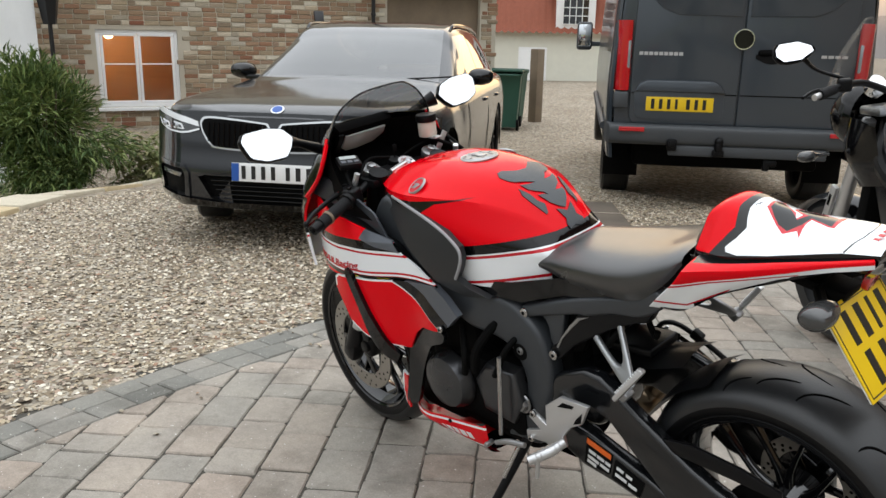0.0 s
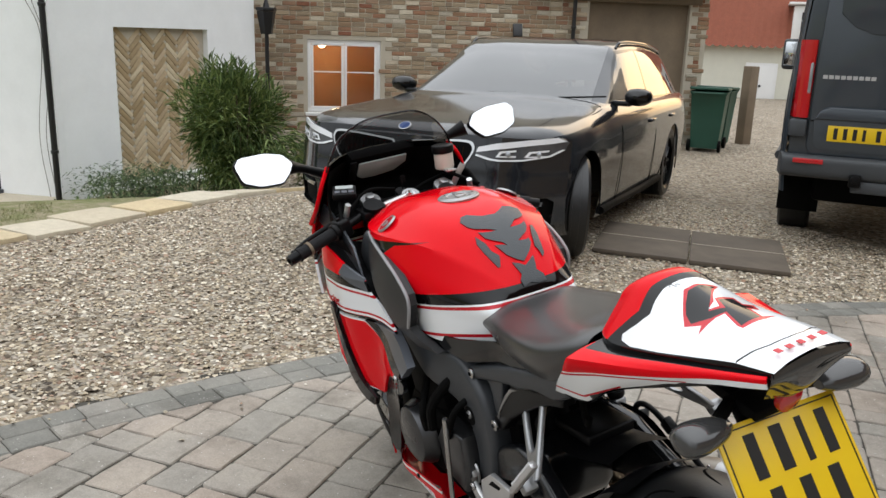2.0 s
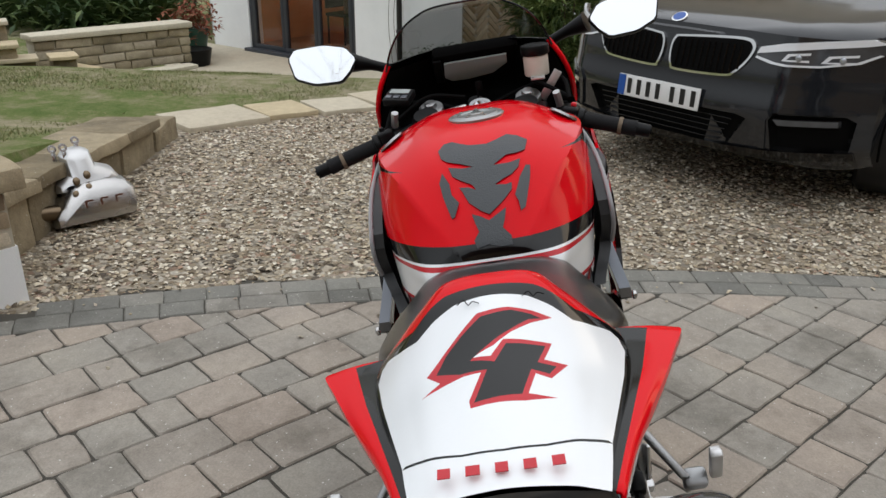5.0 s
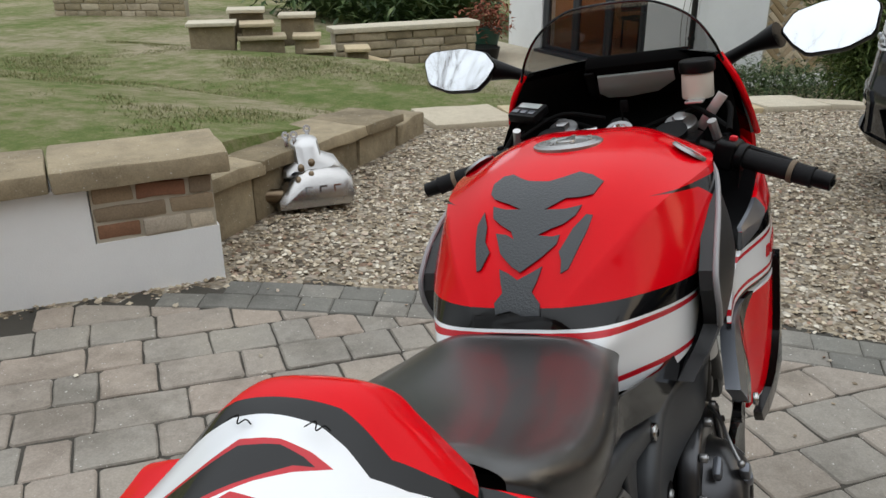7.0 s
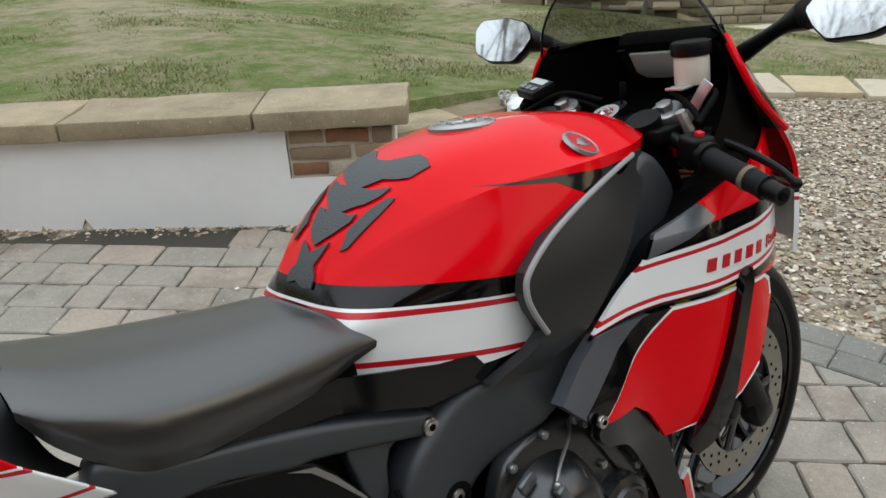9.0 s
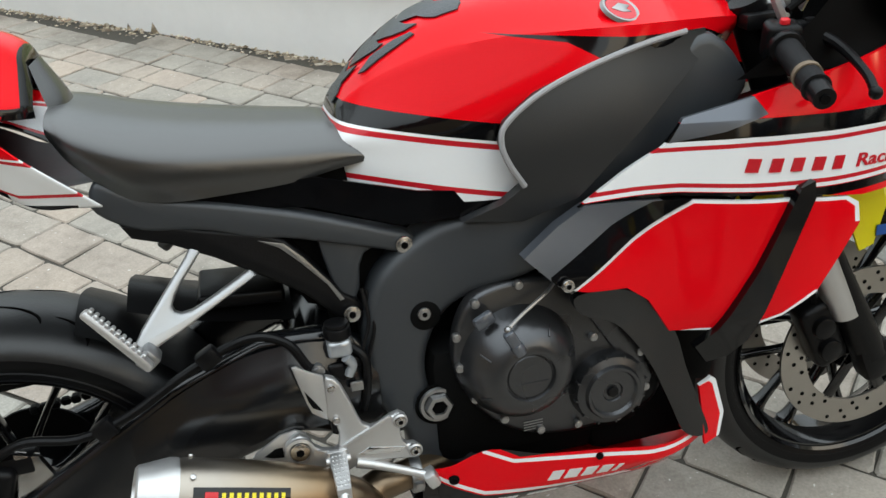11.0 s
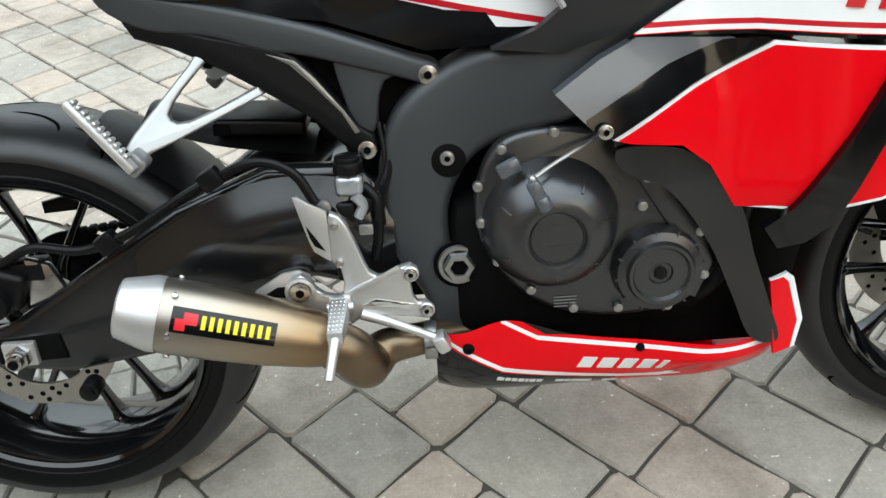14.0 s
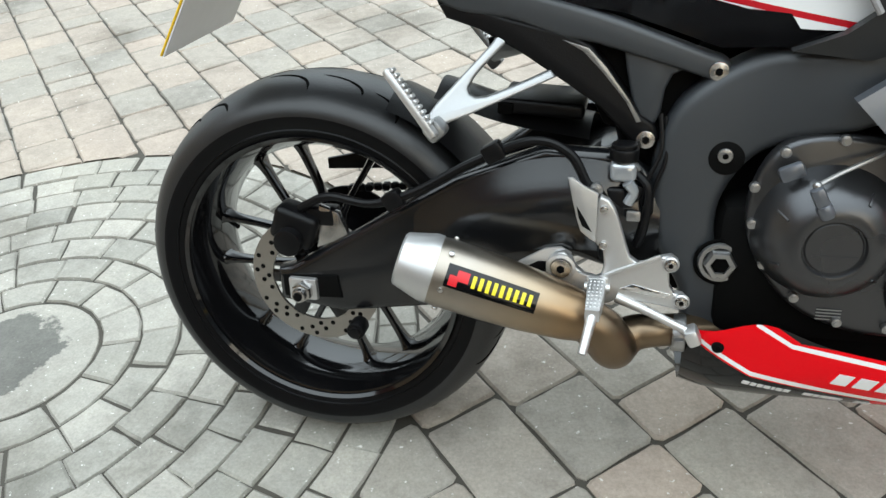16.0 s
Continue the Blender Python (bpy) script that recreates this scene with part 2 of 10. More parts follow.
M["sett"] = pieces("concrete_setts", SETT_STOPS, 0.85, stain=0.8)
M["centre_slab"] = pieces("centre_concrete", [(0.0, (0.36, 0.35, 0.315)), (1.0, (0.37, 0.36, 0.325))], 0.8, stain=0.5)


def damp_patch(m, centre, radius, dark):
    """A ragged dark damp patch about a place on a ground material."""
    nt = m.node_tree
    b = nt.nodes["Principled BSDF"]
    src = b.inputs["Base Color"].links[0].from_socket
    pos = nt.nodes.new("ShaderNodeNewGeometry").outputs["Position"]
    dist = nt.nodes.new("ShaderNodeVectorMath")
    dist.operation = "DISTANCE"
    nt.links.new(pos, dist.inputs[0])
    dist.inputs[1].default_value = centre
    n = tex_noise(nt, 14.0, 6, 0.65, "World")
    add = nt.nodes.new("ShaderNodeMath")
    add.operation, add.inputs[1].default_value = "MULTIPLY_ADD", 0.16
    nt.links.new(n.outputs["Fac"], add.inputs[0])
    nt.links.new(dist.outputs["Value"], add.inputs[2])
    edge = nt.nodes.new("ShaderNodeMapRange")
    edge.inputs["From Min"].default_value, edge.inputs["From Max"].default_value = radius + 0.075, radius + 0.085
    nt.links.new(add.outputs[0], edge.inputs["Value"])
    nt.links.new(mixc(nt, 1.0, src, mixc(nt, edge.outputs[0], dark, (1, 1, 1)), "MULTIPLY"), b.inputs["Base Color"])


damp_patch(M["centre_slab"], (-0.8, 0.03, 0.02), 0.13, (0.42, 0.43, 0.44))
M["border_sett"] = pieces("border_setts", [(0.0, (0.19, 0.19, 0.175)), (0.5, (0.25, 0.248, 0.225)), (1.0, (0.31, 0.295, 0.265))], 0.85, stain=0.6)
M["joint"] = plain("joint_sand", (0.06, 0.054, 0.043), 0.95, 0, 0.45, 25, 0.6, 200)
GRAVEL_STOPS = [(0.0, (0.09, 0.07, 0.05)), (0.16, (0.30, 0.24, 0.165)), (0.36, (0.52, 0.435, 0.305)), (0.54, (0.38, 0.345, 0.28)),
                (0.7, (0.64, 0.555, 0.42)), (0.86, (0.82, 0.77, 0.66)), (1.0, (0.34, 0.2, 0.125))]
M["pebble"] = pieces("gravel_stones", GRAVEL_STOPS, 0.7, "island", 60, 0.3, 0.002, 0.2)
BRICK_STOPS = [(0.0, (0.26, 0.105, 0.065)), (0.12, (0.33, 0.21, 0.13)), (0.28, (0.40, 0.32, 0.22)), (0.42, (0.27, 0.21, 0.15)), (0.55, (0.44, 0.36, 0.25)),
               (0.68, (0.34, 0.18, 0.11)), (0.8, (0.38, 0.33, 0.25)), (0.9, (0.66, 0.62, 0.53)), (1.0, (0.55, 0.46, 0.33))]
M["brick"] = pieces("old_bricks", BRICK_STOPS, 0.9, "object", 30)
M["brick_far"] = pieces("old_bricks_far", BRICK_STOPS, 0.9, "island", 30)
HER_STOPS = [(0.0, (0.4, 0.3, 0.17)), (0.5, (0.54, 0.43, 0.28)), (1.0, (0.68, 0.6, 0.45))]
M["buff_slip"] = pieces("buff_brick_slips", HER_STOPS, 0.9, "object", 30)
M["mortar"] = plain("lime_mortar", (0.5, 0.45, 0.36), 0.95, 0, 0.2, 30, 0.4, 120)
M["stone"] = pieces("york_stone", [(0, (0.34, 0.29, 0.2)), (0.5, (0.45, 0.385, 0.27)), (1, (0.6, 0.55, 0.44))], 0.9, "object", 14, 0.8, 0.012, 0.5, stain=0.7)
M["old_stone"] = pieces("lichened_stone", [(0, (0.21, 0.175, 0.115)), (0.5, (0.30, 0.255, 0.175)), (1, (0.42, 0.36, 0.25))], 0.95, "object", 12, 0.9, 0.014, 0.5, stain=0.7)
M["slab"] = pieces("pale_stone_slabs", [(0, (0.46, 0.42, 0.33)), (0.35, (0.6, 0.5, 0.31)), (0.65, (0.55, 0.5, 0.39)), (1, (0.66, 0.62, 0.52))], 0.85, "object", 20, 0.4, 0.004, 0.3)
M["tile"] = pieces("clay_pantiles", [(0, (0.2, 0.06, 0.035)), (0.5, (0.3, 0.1, 0.06)), (1, (0.38, 0.15, 0.09))], 0.85, "island", 20)
M["conifer"] = pieces("evergreen_sprays", [(0, (0.05, 0.085, 0.028)), (0.5, (0.13, 0.2, 0.06)), (1, (0.28, 0.34, 0.12))], 0.55, "island", 30, 0.1, 0.001, 0.1)
M["leaf"] = pieces("shrub_leaves", [(0, (0.025, 0.05, 0.018)), (0.5, (0.07, 0.12, 0.04)), (1, (0.17, 0.22, 0.085))], 0.5, "island", 30, 0.1, 0.001, 0.1)
M["grass"] = pieces("grass_blades", [(0, (0.10, 0.14, 0.035)), (0.5, (0.19, 0.21, 0.075)), (1, (0.36, 0.31, 0.17))], 0.6, "island", 30, 0.1, 0.001, 0.1)


def ground_gravel():
    m, nt, b = nodes_of("gravel_bed")
    tc = nt.nodes.new("ShaderNodeTexCoord")
    v = nt.nodes.new("ShaderNodeTexVoronoi")
    v.inputs["Scale"].default_value = 34
    nt.links.new(tc.outputs["Object"], v.inputs["Vector"])
    sep = nt.nodes.new("ShaderNodeSeparateColor")
    nt.links.new(v.outputs["Color"], sep.inputs[0])
    r = ramp_node(nt, GRAVEL_STOPS)
    nt.links.new(sep.outputs[0], r.inputs[0])
    n = tex_noise(nt, 1.2, 5)
    dirt = mixc(nt, n.outputs["Fac"], (0.55, 0.5, 0.45), (1.05, 1.05, 1.05))
    c = mixc(nt, 1.0, r.outputs[0], dirt, "MULTIPLY")
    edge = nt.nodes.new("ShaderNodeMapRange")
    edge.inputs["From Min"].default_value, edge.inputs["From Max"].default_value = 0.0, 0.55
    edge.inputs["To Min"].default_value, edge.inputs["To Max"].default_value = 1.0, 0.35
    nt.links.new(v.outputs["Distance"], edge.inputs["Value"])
    # shade in the gaps between stones, put into the colour
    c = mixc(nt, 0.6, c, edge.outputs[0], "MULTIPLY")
    nt.links.new(c, b.inputs["Base Color"])
    b.inputs["Roughness"].default_value = 0.85
    add_bump(nt, b, edge.outputs[0], 0.9, 0.02)
    return m


def ground_lawn():
    m, nt, b = nodes_of("patchy_lawn")
    n0, n1, n2 = tex_noise(nt, 0.55, 5, 0.6), tex_noise(nt, 6.0, 7, 0.72), tex_noise(nt, 60.0, 4, 0.7)
    r = ramp_node(nt, [(0.38, (0.10, 0.15, 0.04)), (0.46, (0.165, 0.195, 0.07)), (0.52, (0.25, 0.24, 0.13)), (0.58, (0.34, 0.30, 0.2)), (0.70, (0.43, 0.37, 0.26))])
    mixed = mixc(nt, 0.45, n0.outputs["Fac"], n1.outputs["Fac"])
    nt.links.new(mixed, r.inputs[0])
    c = mixc(nt, 0.7, r.outputs[0], mixc(nt, n2.outputs["Fac"], (0.3, 0.3, 0.3), (1.4, 1.4, 1.4)), "MULTIPLY")
    nt.links.new(c, b.inputs["Base Color"])
    b.inputs["Roughness"].default_value = 0.95
    b.inputs["Specular IOR Level"].default_value = 0.1
    add_bump(nt, b, n2.outputs["Fac"], 0.8, 0.02)
    return m


def glassy(name, col, alpha_mix, rough=0.02):
    """A tinted pane: see-through tint with a true gloss."""
    m, nt, b = nodes_of(name)
    b.inputs["Base Color"].default_value = (*col, 1)
    b.inputs["Roughness"].default_value = rough
    b.inputs["Alpha"].default_value = alpha_mix
    b.inputs["IOR"].default_value = 1.5
    b.inputs["Coat Weight"].default_value = 1.0
    b.inputs["Specular IOR Level"].default_value = 0.9
    return m


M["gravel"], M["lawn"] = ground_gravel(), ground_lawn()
M["screen"] = glassy("smoked_screen", (0.02, 0.02, 0.017), 0.66)
M["clear_screen"] = glassy("clear_screen", (0.2, 0.2, 0.2), 0.3)
M["pane"] = glassy("window_pane", (0.02, 0.02, 0.02), 0.3)
M["car_glass"] = glassy("car_glass", (0.012, 0.016, 0.018), 0.9, 0.03)
M["bulb"] = bpy.data.materials.new("warm_room_lamp")
M["bulb"].use_nodes = True
M["bulb"].node_tree.nodes["Principled BSDF"].inputs["Emission Color"].default_value = (1.0, 0.62, 0.32, 1)
M["bulb"].node_tree.nodes["Principled BSDF"].inputs["Emission Strength"].default_value = 9.0

# ---- small mesh tools ----
import mathutils.bvhtree

AY = Matrix.Rotation(radians(90), 4, "X")
AXX = Matrix.Rotation(radians(90), 4, "Y")


def T(x, y, z):
    return Matrix.Translation((x, y, z))


def rot(deg, axis):
    return Matrix.Rotation(radians(deg), 4, axis)


def thing(name, m=None, label="", category="", group="", kind=""):
    e = new(name)
    e.empty_display_size = 0.1
    if m is not None:
        e.matrix_basis = m
    return tagged(e, label, category, group, kind)


def to_mesh(name, bm, mats, sharp=35):
    me = bpy.data.meshes.new(name)
    bm.to_mesh(me)
    bm.free()
    for mt in (mats if isinstance(mats, (list, tuple)) else [mats]):
        me.materials.append(M[mt])
    if sharp:
        me.shade_smooth()
        me.set_sharp_from_angle(angle=radians(sharp))
    return me


def part(name, bm, material, parent=None, label="", m=None, sharp=35):
    ob = new(name, to_mesh(name, bm, material, sharp))
    ob.parent = parent
    if m is not None:
        ob.matrix_basis = m
    if label:
        ob["label"] = label
    return ob


def solo(name, bm, material, label, category, m=None, group="", kind="", sharp=35):
    return tagged(part(name, bm, material, None, "", m, sharp), label, category, group, kind)


def xf(bm, m):
    bmesh.ops.transform(bm, matrix=m, verts=bm.verts)
    if m.to_3x3().determinant() < 0:
        bmesh.ops.reverse_faces(bm, faces=bm.faces)
    return bm


def join(*bms):
    out = bmesh.new()
    for b in bms:
        me = bpy.data.meshes.new("tmp")
        b.to_mesh(me)
        b.free()
        out.from_mesh(me)
        bpy.data.meshes.remove(me)
    return out


def mirrored(bm):
    return xf(bm.copy(), Matrix.Diagonal((1, -1, 1, 1)))


def both(bm):
    return join(mirrored(bm), bm)


def bx(sx, sy, sz, bev=0.0, m=None, seg=2):
    bm = bmesh.new()
    bmesh.ops.create_cube(bm, size=1)
    bmesh.ops.scale(bm, vec=(sx, sy, sz), verts=bm.verts)
    if bev:
        bmesh.ops.bevel(bm, geom=list(bm.edges), offset=bev, segments=seg, affect="EDGES", profile=0.5)
    return xf(bm, m) if m is not None else bm


def cy(r, h, n=24, bev=0.0, m=None, r2=None):
    bm = bmesh.new()
    bmesh.ops.create_cone(bm, cap_ends=True, segments=n, radius1=r, radius2=r if r2 is None else r2, depth=h)
    if bev:
        rim = [e for e in bm.edges if len(e.link_faces) == 2 and any(len(f.verts) > 4 for f in e.link_faces)]
        bmesh.ops.bevel(bm, geom=rim, offset=bev, segments=2, affect="EDGES", profile=0.5)
    return xf(bm, m) if m is not None else bm


def ball(r, m=None, u=16, v=10):
    bm = bmesh.new()
    bmesh.ops.create_uvsphere(bm, u_segments=u, v_segments=v, radius=r)
    return xf(bm, m) if m is not None else bm


def spline(pts, n, closed=False):
    """n points of a Catmull-Rom curve through pts."""
    p = np.array(pts, float)
    k = len(p)
    if closed:
        q = np.vstack([p[-1], p, p[0], p[1]])
        t = np.linspace(0, k, n, endpoint=False)
    else:
        q = np.vstack([2 * p[0] - p[1], p, 2 * p[-1] - p[-2]])
        t = np.linspace(0, k - 1, n)
    i = np.minimum(t.astype(int), (k if closed else k - 1) - 1)
    f = (t - i)[:, None]
    a, b, c, d = q[i], q[i + 1], q[i + 2], q[i + 3]
    return 0.5 * (2 * b + (c - a) * f + (2 * a - 5 * b + 4 * c - d) * f**2 + (3 * b - a - 3 * c + d) * f**3)


def from_grid(g, cu=False, cv=False):
    """A quad sheet on a grid of points (rows u, columns v)."""
    nu, nv = g.shape[:2]
    bm = bmesh.new()
    vs = [[bm.verts.new(g[i, j]) for j in range(nv)] for i in range(nu)]
    for i in range(nu if cu else nu - 1):
        for j in range(nv if cv else nv - 1):
            bm.faces.new((vs[i][j], vs[(i + 1) % nu][j], vs[(i + 1) % nu][(j + 1) % nv], vs[i][(j + 1) % nv]))
    return bm


def surf(rows, nu, nv, cu=False, cv=False, caps=False):
    """A smooth sheet through rows of control points."""
    rows = [spline(r, nv, cv) for r in rows]
    cols = np.array([spline([r[j] for r in rows], nu, cu) for j in range(nv)])
    g = cols.transpose(1, 0, 2)
    bm = from_grid(g, cu, cv)
    if caps and cv:
        bm.verts.ensure_lookup_table()
        bm.faces.new([bm.verts[j] for j in range(nv)][::-1])
        bm.faces.new([bm.verts[(nu - 1) * nv + j] for j in range(nv)])
    bmesh.ops.remove_doubles(bm, verts=bm.verts, dist=1e-5)
    bmesh.ops.recalc_face_normals(bm, faces=bm.faces)
    return bm


def tube(pts, r, n=10, steps=None, smooth=True, cap=True):
    """A round bar along pts; r one radius or one for each point."""
    p = np.array(pts, float)
    k = steps or (max(2, 6 * (len(p) - 1)) if smooth and len(p) > 2 else len(p))
    rr = np.full(len(p), r, float) if np.isscalar(r) else np.array(r, float)
    if len(p) > 2 and smooth:
        q = spline(np.c_[p, rr], k)
        p, rr = q[:, :3], q[:, 3]
    bm = bmesh.new()
    rings, side = [], None
    for i in range(len(p)):
        d = Vector(p[min(i + 1, len(p) - 1)] - p[max(i - 1, 0)]).normalized()
        if side is None:
            side = d.orthogonal().normalized()
        side = (side - d * side.dot(d)).normalized()
        up = d.cross(side)
        rings.append([bm.verts.new(Vector(p[i]) + float(rr[i]) * (math.cos(a) * side + math.sin(a) * up)) for a in (2 * math.pi * j / n for j in range(n))])
    for a, b in zip(rings, rings[1:]):
        for j in range(n):
            bm.faces.new((a[j], a[(j + 1) % n], b[(j + 1) % n], b[j]))
    if cap:
        bm.faces.new(rings[0][::-1])
        bm.faces.new(rings[-1])
    return bm


def rev(profile, n=48, m=None, closed=True):
    """A profile of (radius, height) turned about z."""
    g = np.array([[(r * math.cos(a), r * math.sin(a), z) for r, z in profile] for a in np.linspace(0, 2 * math.pi, n, endpoint=False)])
    bm = from_grid(g, True, closed)
    bmesh.ops.recalc_face_normals(bm, faces=bm.faces)
    return xf(bm, m) if m is not None else bm


def prism(poly, depth, bev=0.0, m=None, seg=2):
    """A flat plate: a polygon in x and y, centred on z = 0."""
    bm = bmesh.new()
    f = bm.faces.new([bm.verts.new((x, y, -depth / 2)) for x, y in poly])
    ext = bmesh.ops.extrude_face_region(bm, geom=[f])
    bmesh.ops.translate(bm, vec=(0, 0, depth), verts=[v for v in ext["geom"] if isinstance(v, bmesh.types.BMVert)])
    bmesh.ops.recalc_face_normals(bm, faces=bm.faces)
    if bev:
        rim = [e for e in bm.edges if abs(e.verts[0].co.z - e.verts[1].co.z) < 1e-6]
        bmesh.ops.bevel(bm, geom=rim, offset=bev, segments=seg, affect="EDGES", profile=0.5)
    return xf(bm, m) if m is not None else bm


XZ = Matrix(((1, 0, 0, 0), (0, 0, 1, 0), (0, 1, 0, 0), (0, 0, 0, 1)))


def side_plate(poly, y, depth, bev=0.003, seg=2):
    """A plate from a side outline (x, z), at y."""
    return prism(poly, depth, bev, T(0, y, 0) @ XZ, seg)


def inside(x, z, poly):
    hit = False
    for (x0, z0), (x1, z1) in zip(poly, poly[1:] + poly[:1]):
        if (z0 > z) != (z1 > z) and x < (x1 - x0) * (z - z0) / (z1 - z0) + x0:
            hit = not hit
    return hit


def paint(bm, poly, index, side=0, axes=(0, 2)):
    """Gives the faces inside a side outline another material, with clean cut borders. side: -1 or 1 for y below or above 0 alone."""
    a, b = axes
    lo = [min(p[k] for p in poly) - 0.02 for k in (0, 1)]
    hi = [max(p[k] for p in poly) + 0.02 for k in (0, 1)]
    for p, q in zip(poly, poly[1:] + poly[:1]):
        near = [f for f in bm.faces if (not side or f.calc_center_median().y * side > -0.01)
                and all(lo[k] < max(v.co[ax] for v in f.verts) and min(v.co[ax] for v in f.verts) < hi[k] for k, ax in enumerate((a, b)))]
        elo = [min(p[k], q[k]) - 0.004 for k in (0, 1)]
        ehi = [max(p[k], q[k]) + 0.004 for k in (0, 1)]
        near = [f for f in near if all(elo[k] < max(v.co[ax] for v in f.verts) and min(v.co[ax] for v in f.verts) < ehi[k] for k, ax in enumerate((a, b)))]
        if not near:
            continue
        co, no = Vector((0, 0, 0)), Vector((0, 0, 0))
        co[a], co[b] = p
        no[a], no[b] = -(q[1] - p[1]), q[0] - p[0]
        if no.length < 1e-9:
            continue
        geom = list({x for f in near for x in (*f.verts, *f.edges)}) + near
        bmesh.ops.bisect_plane(bm, geom=geom, dist=1e-5, plane_co=co, plane_no=no.normalized())
    for f in bm.faces:
        c = f.calc_center_median()
        if (not side or c.y * side > 0) and inside(c[a], c[b], poly):
            f.material_index = index
    return bm


def sheet(poly, yfun, step=0.02, thick=0.004):
    """A curved panel: a side outline (x, z) laid on the surface y = yfun(x, z), with thickness."""
    xs = [p[0] for p in poly]
    zs = [p[1] for p in poly]
    gx = np.arange(min(xs) - step, max(xs) + 2 * step, step)
    gz = np.arange(min(zs) - step, max(zs) + 2 * step, step)
    bm = from_grid(np.array([[(x, 0, z) for z in gz] for x in gx]))
    paint(bm, poly, 1)
    bmesh.ops.delete(bm, geom=[f for f in bm.faces if f.material_index == 0], context="FACES")
    for f in bm.faces:
        f.material_index = 0
    for v in bm.verts:
        v.co.y = yfun(v.co.x, v.co.z)
    bmesh.ops.remove_doubles(bm, verts=bm.verts, dist=2e-4)
    if thick:
        ext = bmesh.ops.extrude_face_region(bm, geom=list(bm.faces))
        bmesh.ops.translate(bm, vec=(0, thick, 0), verts=[v for v in ext["geom"] if isinstance(v, bmesh.types.BMVert)])
        bmesh.ops.recalc_face_normals(bm, faces=bm.faces)
    return bm


def lay_on(bm, tree, x0, z0, slope, slant):
    """Lays flat lettering on the motorcycle's right flank."""
    for v in bm.verts:
        u, w, d = v.co
        hit, nor = tree.ray_cast(Vector((x0 + u + slant * w, -1.0, z0 + slope * u + w)), Vector((0, 1, 0)))[:2]
        v.co = hit + (nor if nor.y < 0 else -nor) * (0.0006 + d)
    bmesh.ops.recalc_face_normals(bm, faces=bm.faces)
    return bm


def smooth01(v):
    v = max(0.0, min(1.0, v))
    return v * v * (3 - 2 * v)


def bars(spec, size, gap, depth, m):
    """Plain bars that stand for writing: widths in spec, negative for a space."""
    out, x = [], 0.0
    for w in spec:
        if w > 0:
            out.append(bx(w, size, depth, 0, m @ T(x + w / 2, 0, 0)))
        x += abs(w) + gap
    return join(*out)


def bar_parts(name, spec, size, gap, depth, m, mat, parent):
    """Bars that stand for single characters, each a part of its own."""
    x = 0.0
    for w in spec:
        if w > 0:
            part(name, bx(w, size, depth, 0, m @ T(x + w / 2, 0, 0)), mat, parent)
        x += abs(w) + gap


def words(text, size, depth):
    """Raised lettering in the built-in font, flat in x and y."""
    cu = bpy.data.curves.new("words", "FONT")
    cu.body, cu.size, cu.extrude, cu.offset, cu.resolution_u = text, size, depth / 2, size * 0.018, 3
    ob = bpy.data.objects.new("words", cu)
    me = bpy.data.meshes.new_from_object(ob)
    bm = bmesh.new()
    bm.from_mesh(me)
    bpy.data.objects.remove(ob)
    bpy.data.meshes.remove(me)
    return bm

# ---- ground: one sloping sheet ----
W1 = Vector((1.95, 1.69))
W1_DIR, W1_BACK = Vector((-0.745, 0.667)), Vector((0.667, 0.745))
ARC_C, ARC_R = Vector((-4.95, -1.05)), 7.4


def arc_edge(x, y):
    return math.hypot(x - ARC_C.x, y - ARC_C.y) - ARC_R


def behind_wall(x, y):
    """How far a place lies behind the garden walls (negative: in front)."""
    q1 = (x - W1.x) * W1_BACK.x + (y - W1.y) * W1_BACK.y
    return min(q1, y - 1.9) if x < 4.35 else min(y - 1.9, (x - 4.35) * 0.3)


def slab_side(x, y):
    """Positive on the lawn side of the slab path."""
    return (x - 5.0) * 0.77 + (y - 1.25) * 0.64


def ground_z(x, y):
    z = -0.0258 * x + 0.0271 * max(-9.0, min(y, 4.0))
    if x > 8:
        z += 0.0258 * (x - 8) * (0.6 if y < -2 else 0.0)
    z -= 0.55 * smooth01((x - 6.3) / 3.6) * smooth01((y + 3.0) / 2.0)
    z += 0.05 * math.exp(-((x - 3.3) ** 2 + (y + 5.3) ** 2) / 3.4) + 0.09 * math.exp(-((x - 5.2) ** 2 + (y + 2.9) ** 2) / 5.0)
    # the paved strip before the glazed doors lies a step lower
    da, along = -0.794 * (x - 10.0) + 0.608 * (y - 0.85), 0.608 * (x - 10.0) + 0.794 * (y - 0.85)
    z -= 0.13 * smooth01((1.75 - da) / 0.25) * smooth01((along + 0.2) / 0.2)
    b = behind_wall(x, y)
    if b > 0.14:
        fall = smooth01((x - 2.2) / 3.0)
        z += (0.33 * (1 - fall) + 0.0 * fall) + 0.02 * min(b, 6) * (1 - smooth01((x - 3.5) / 3.0))
    return z


def is_lawn(x, y):
    return behind_wall(x, y) > 0.14 or (slab_side(x, y) > 0.3 and y > -1.4 and x > 4.3)


def is_paved(x, y):
    return arc_edge(x, y) < 0 and (x - W1.x) * W1_BACK.x + (y - W1.y) * W1_BACK.y < -0.02


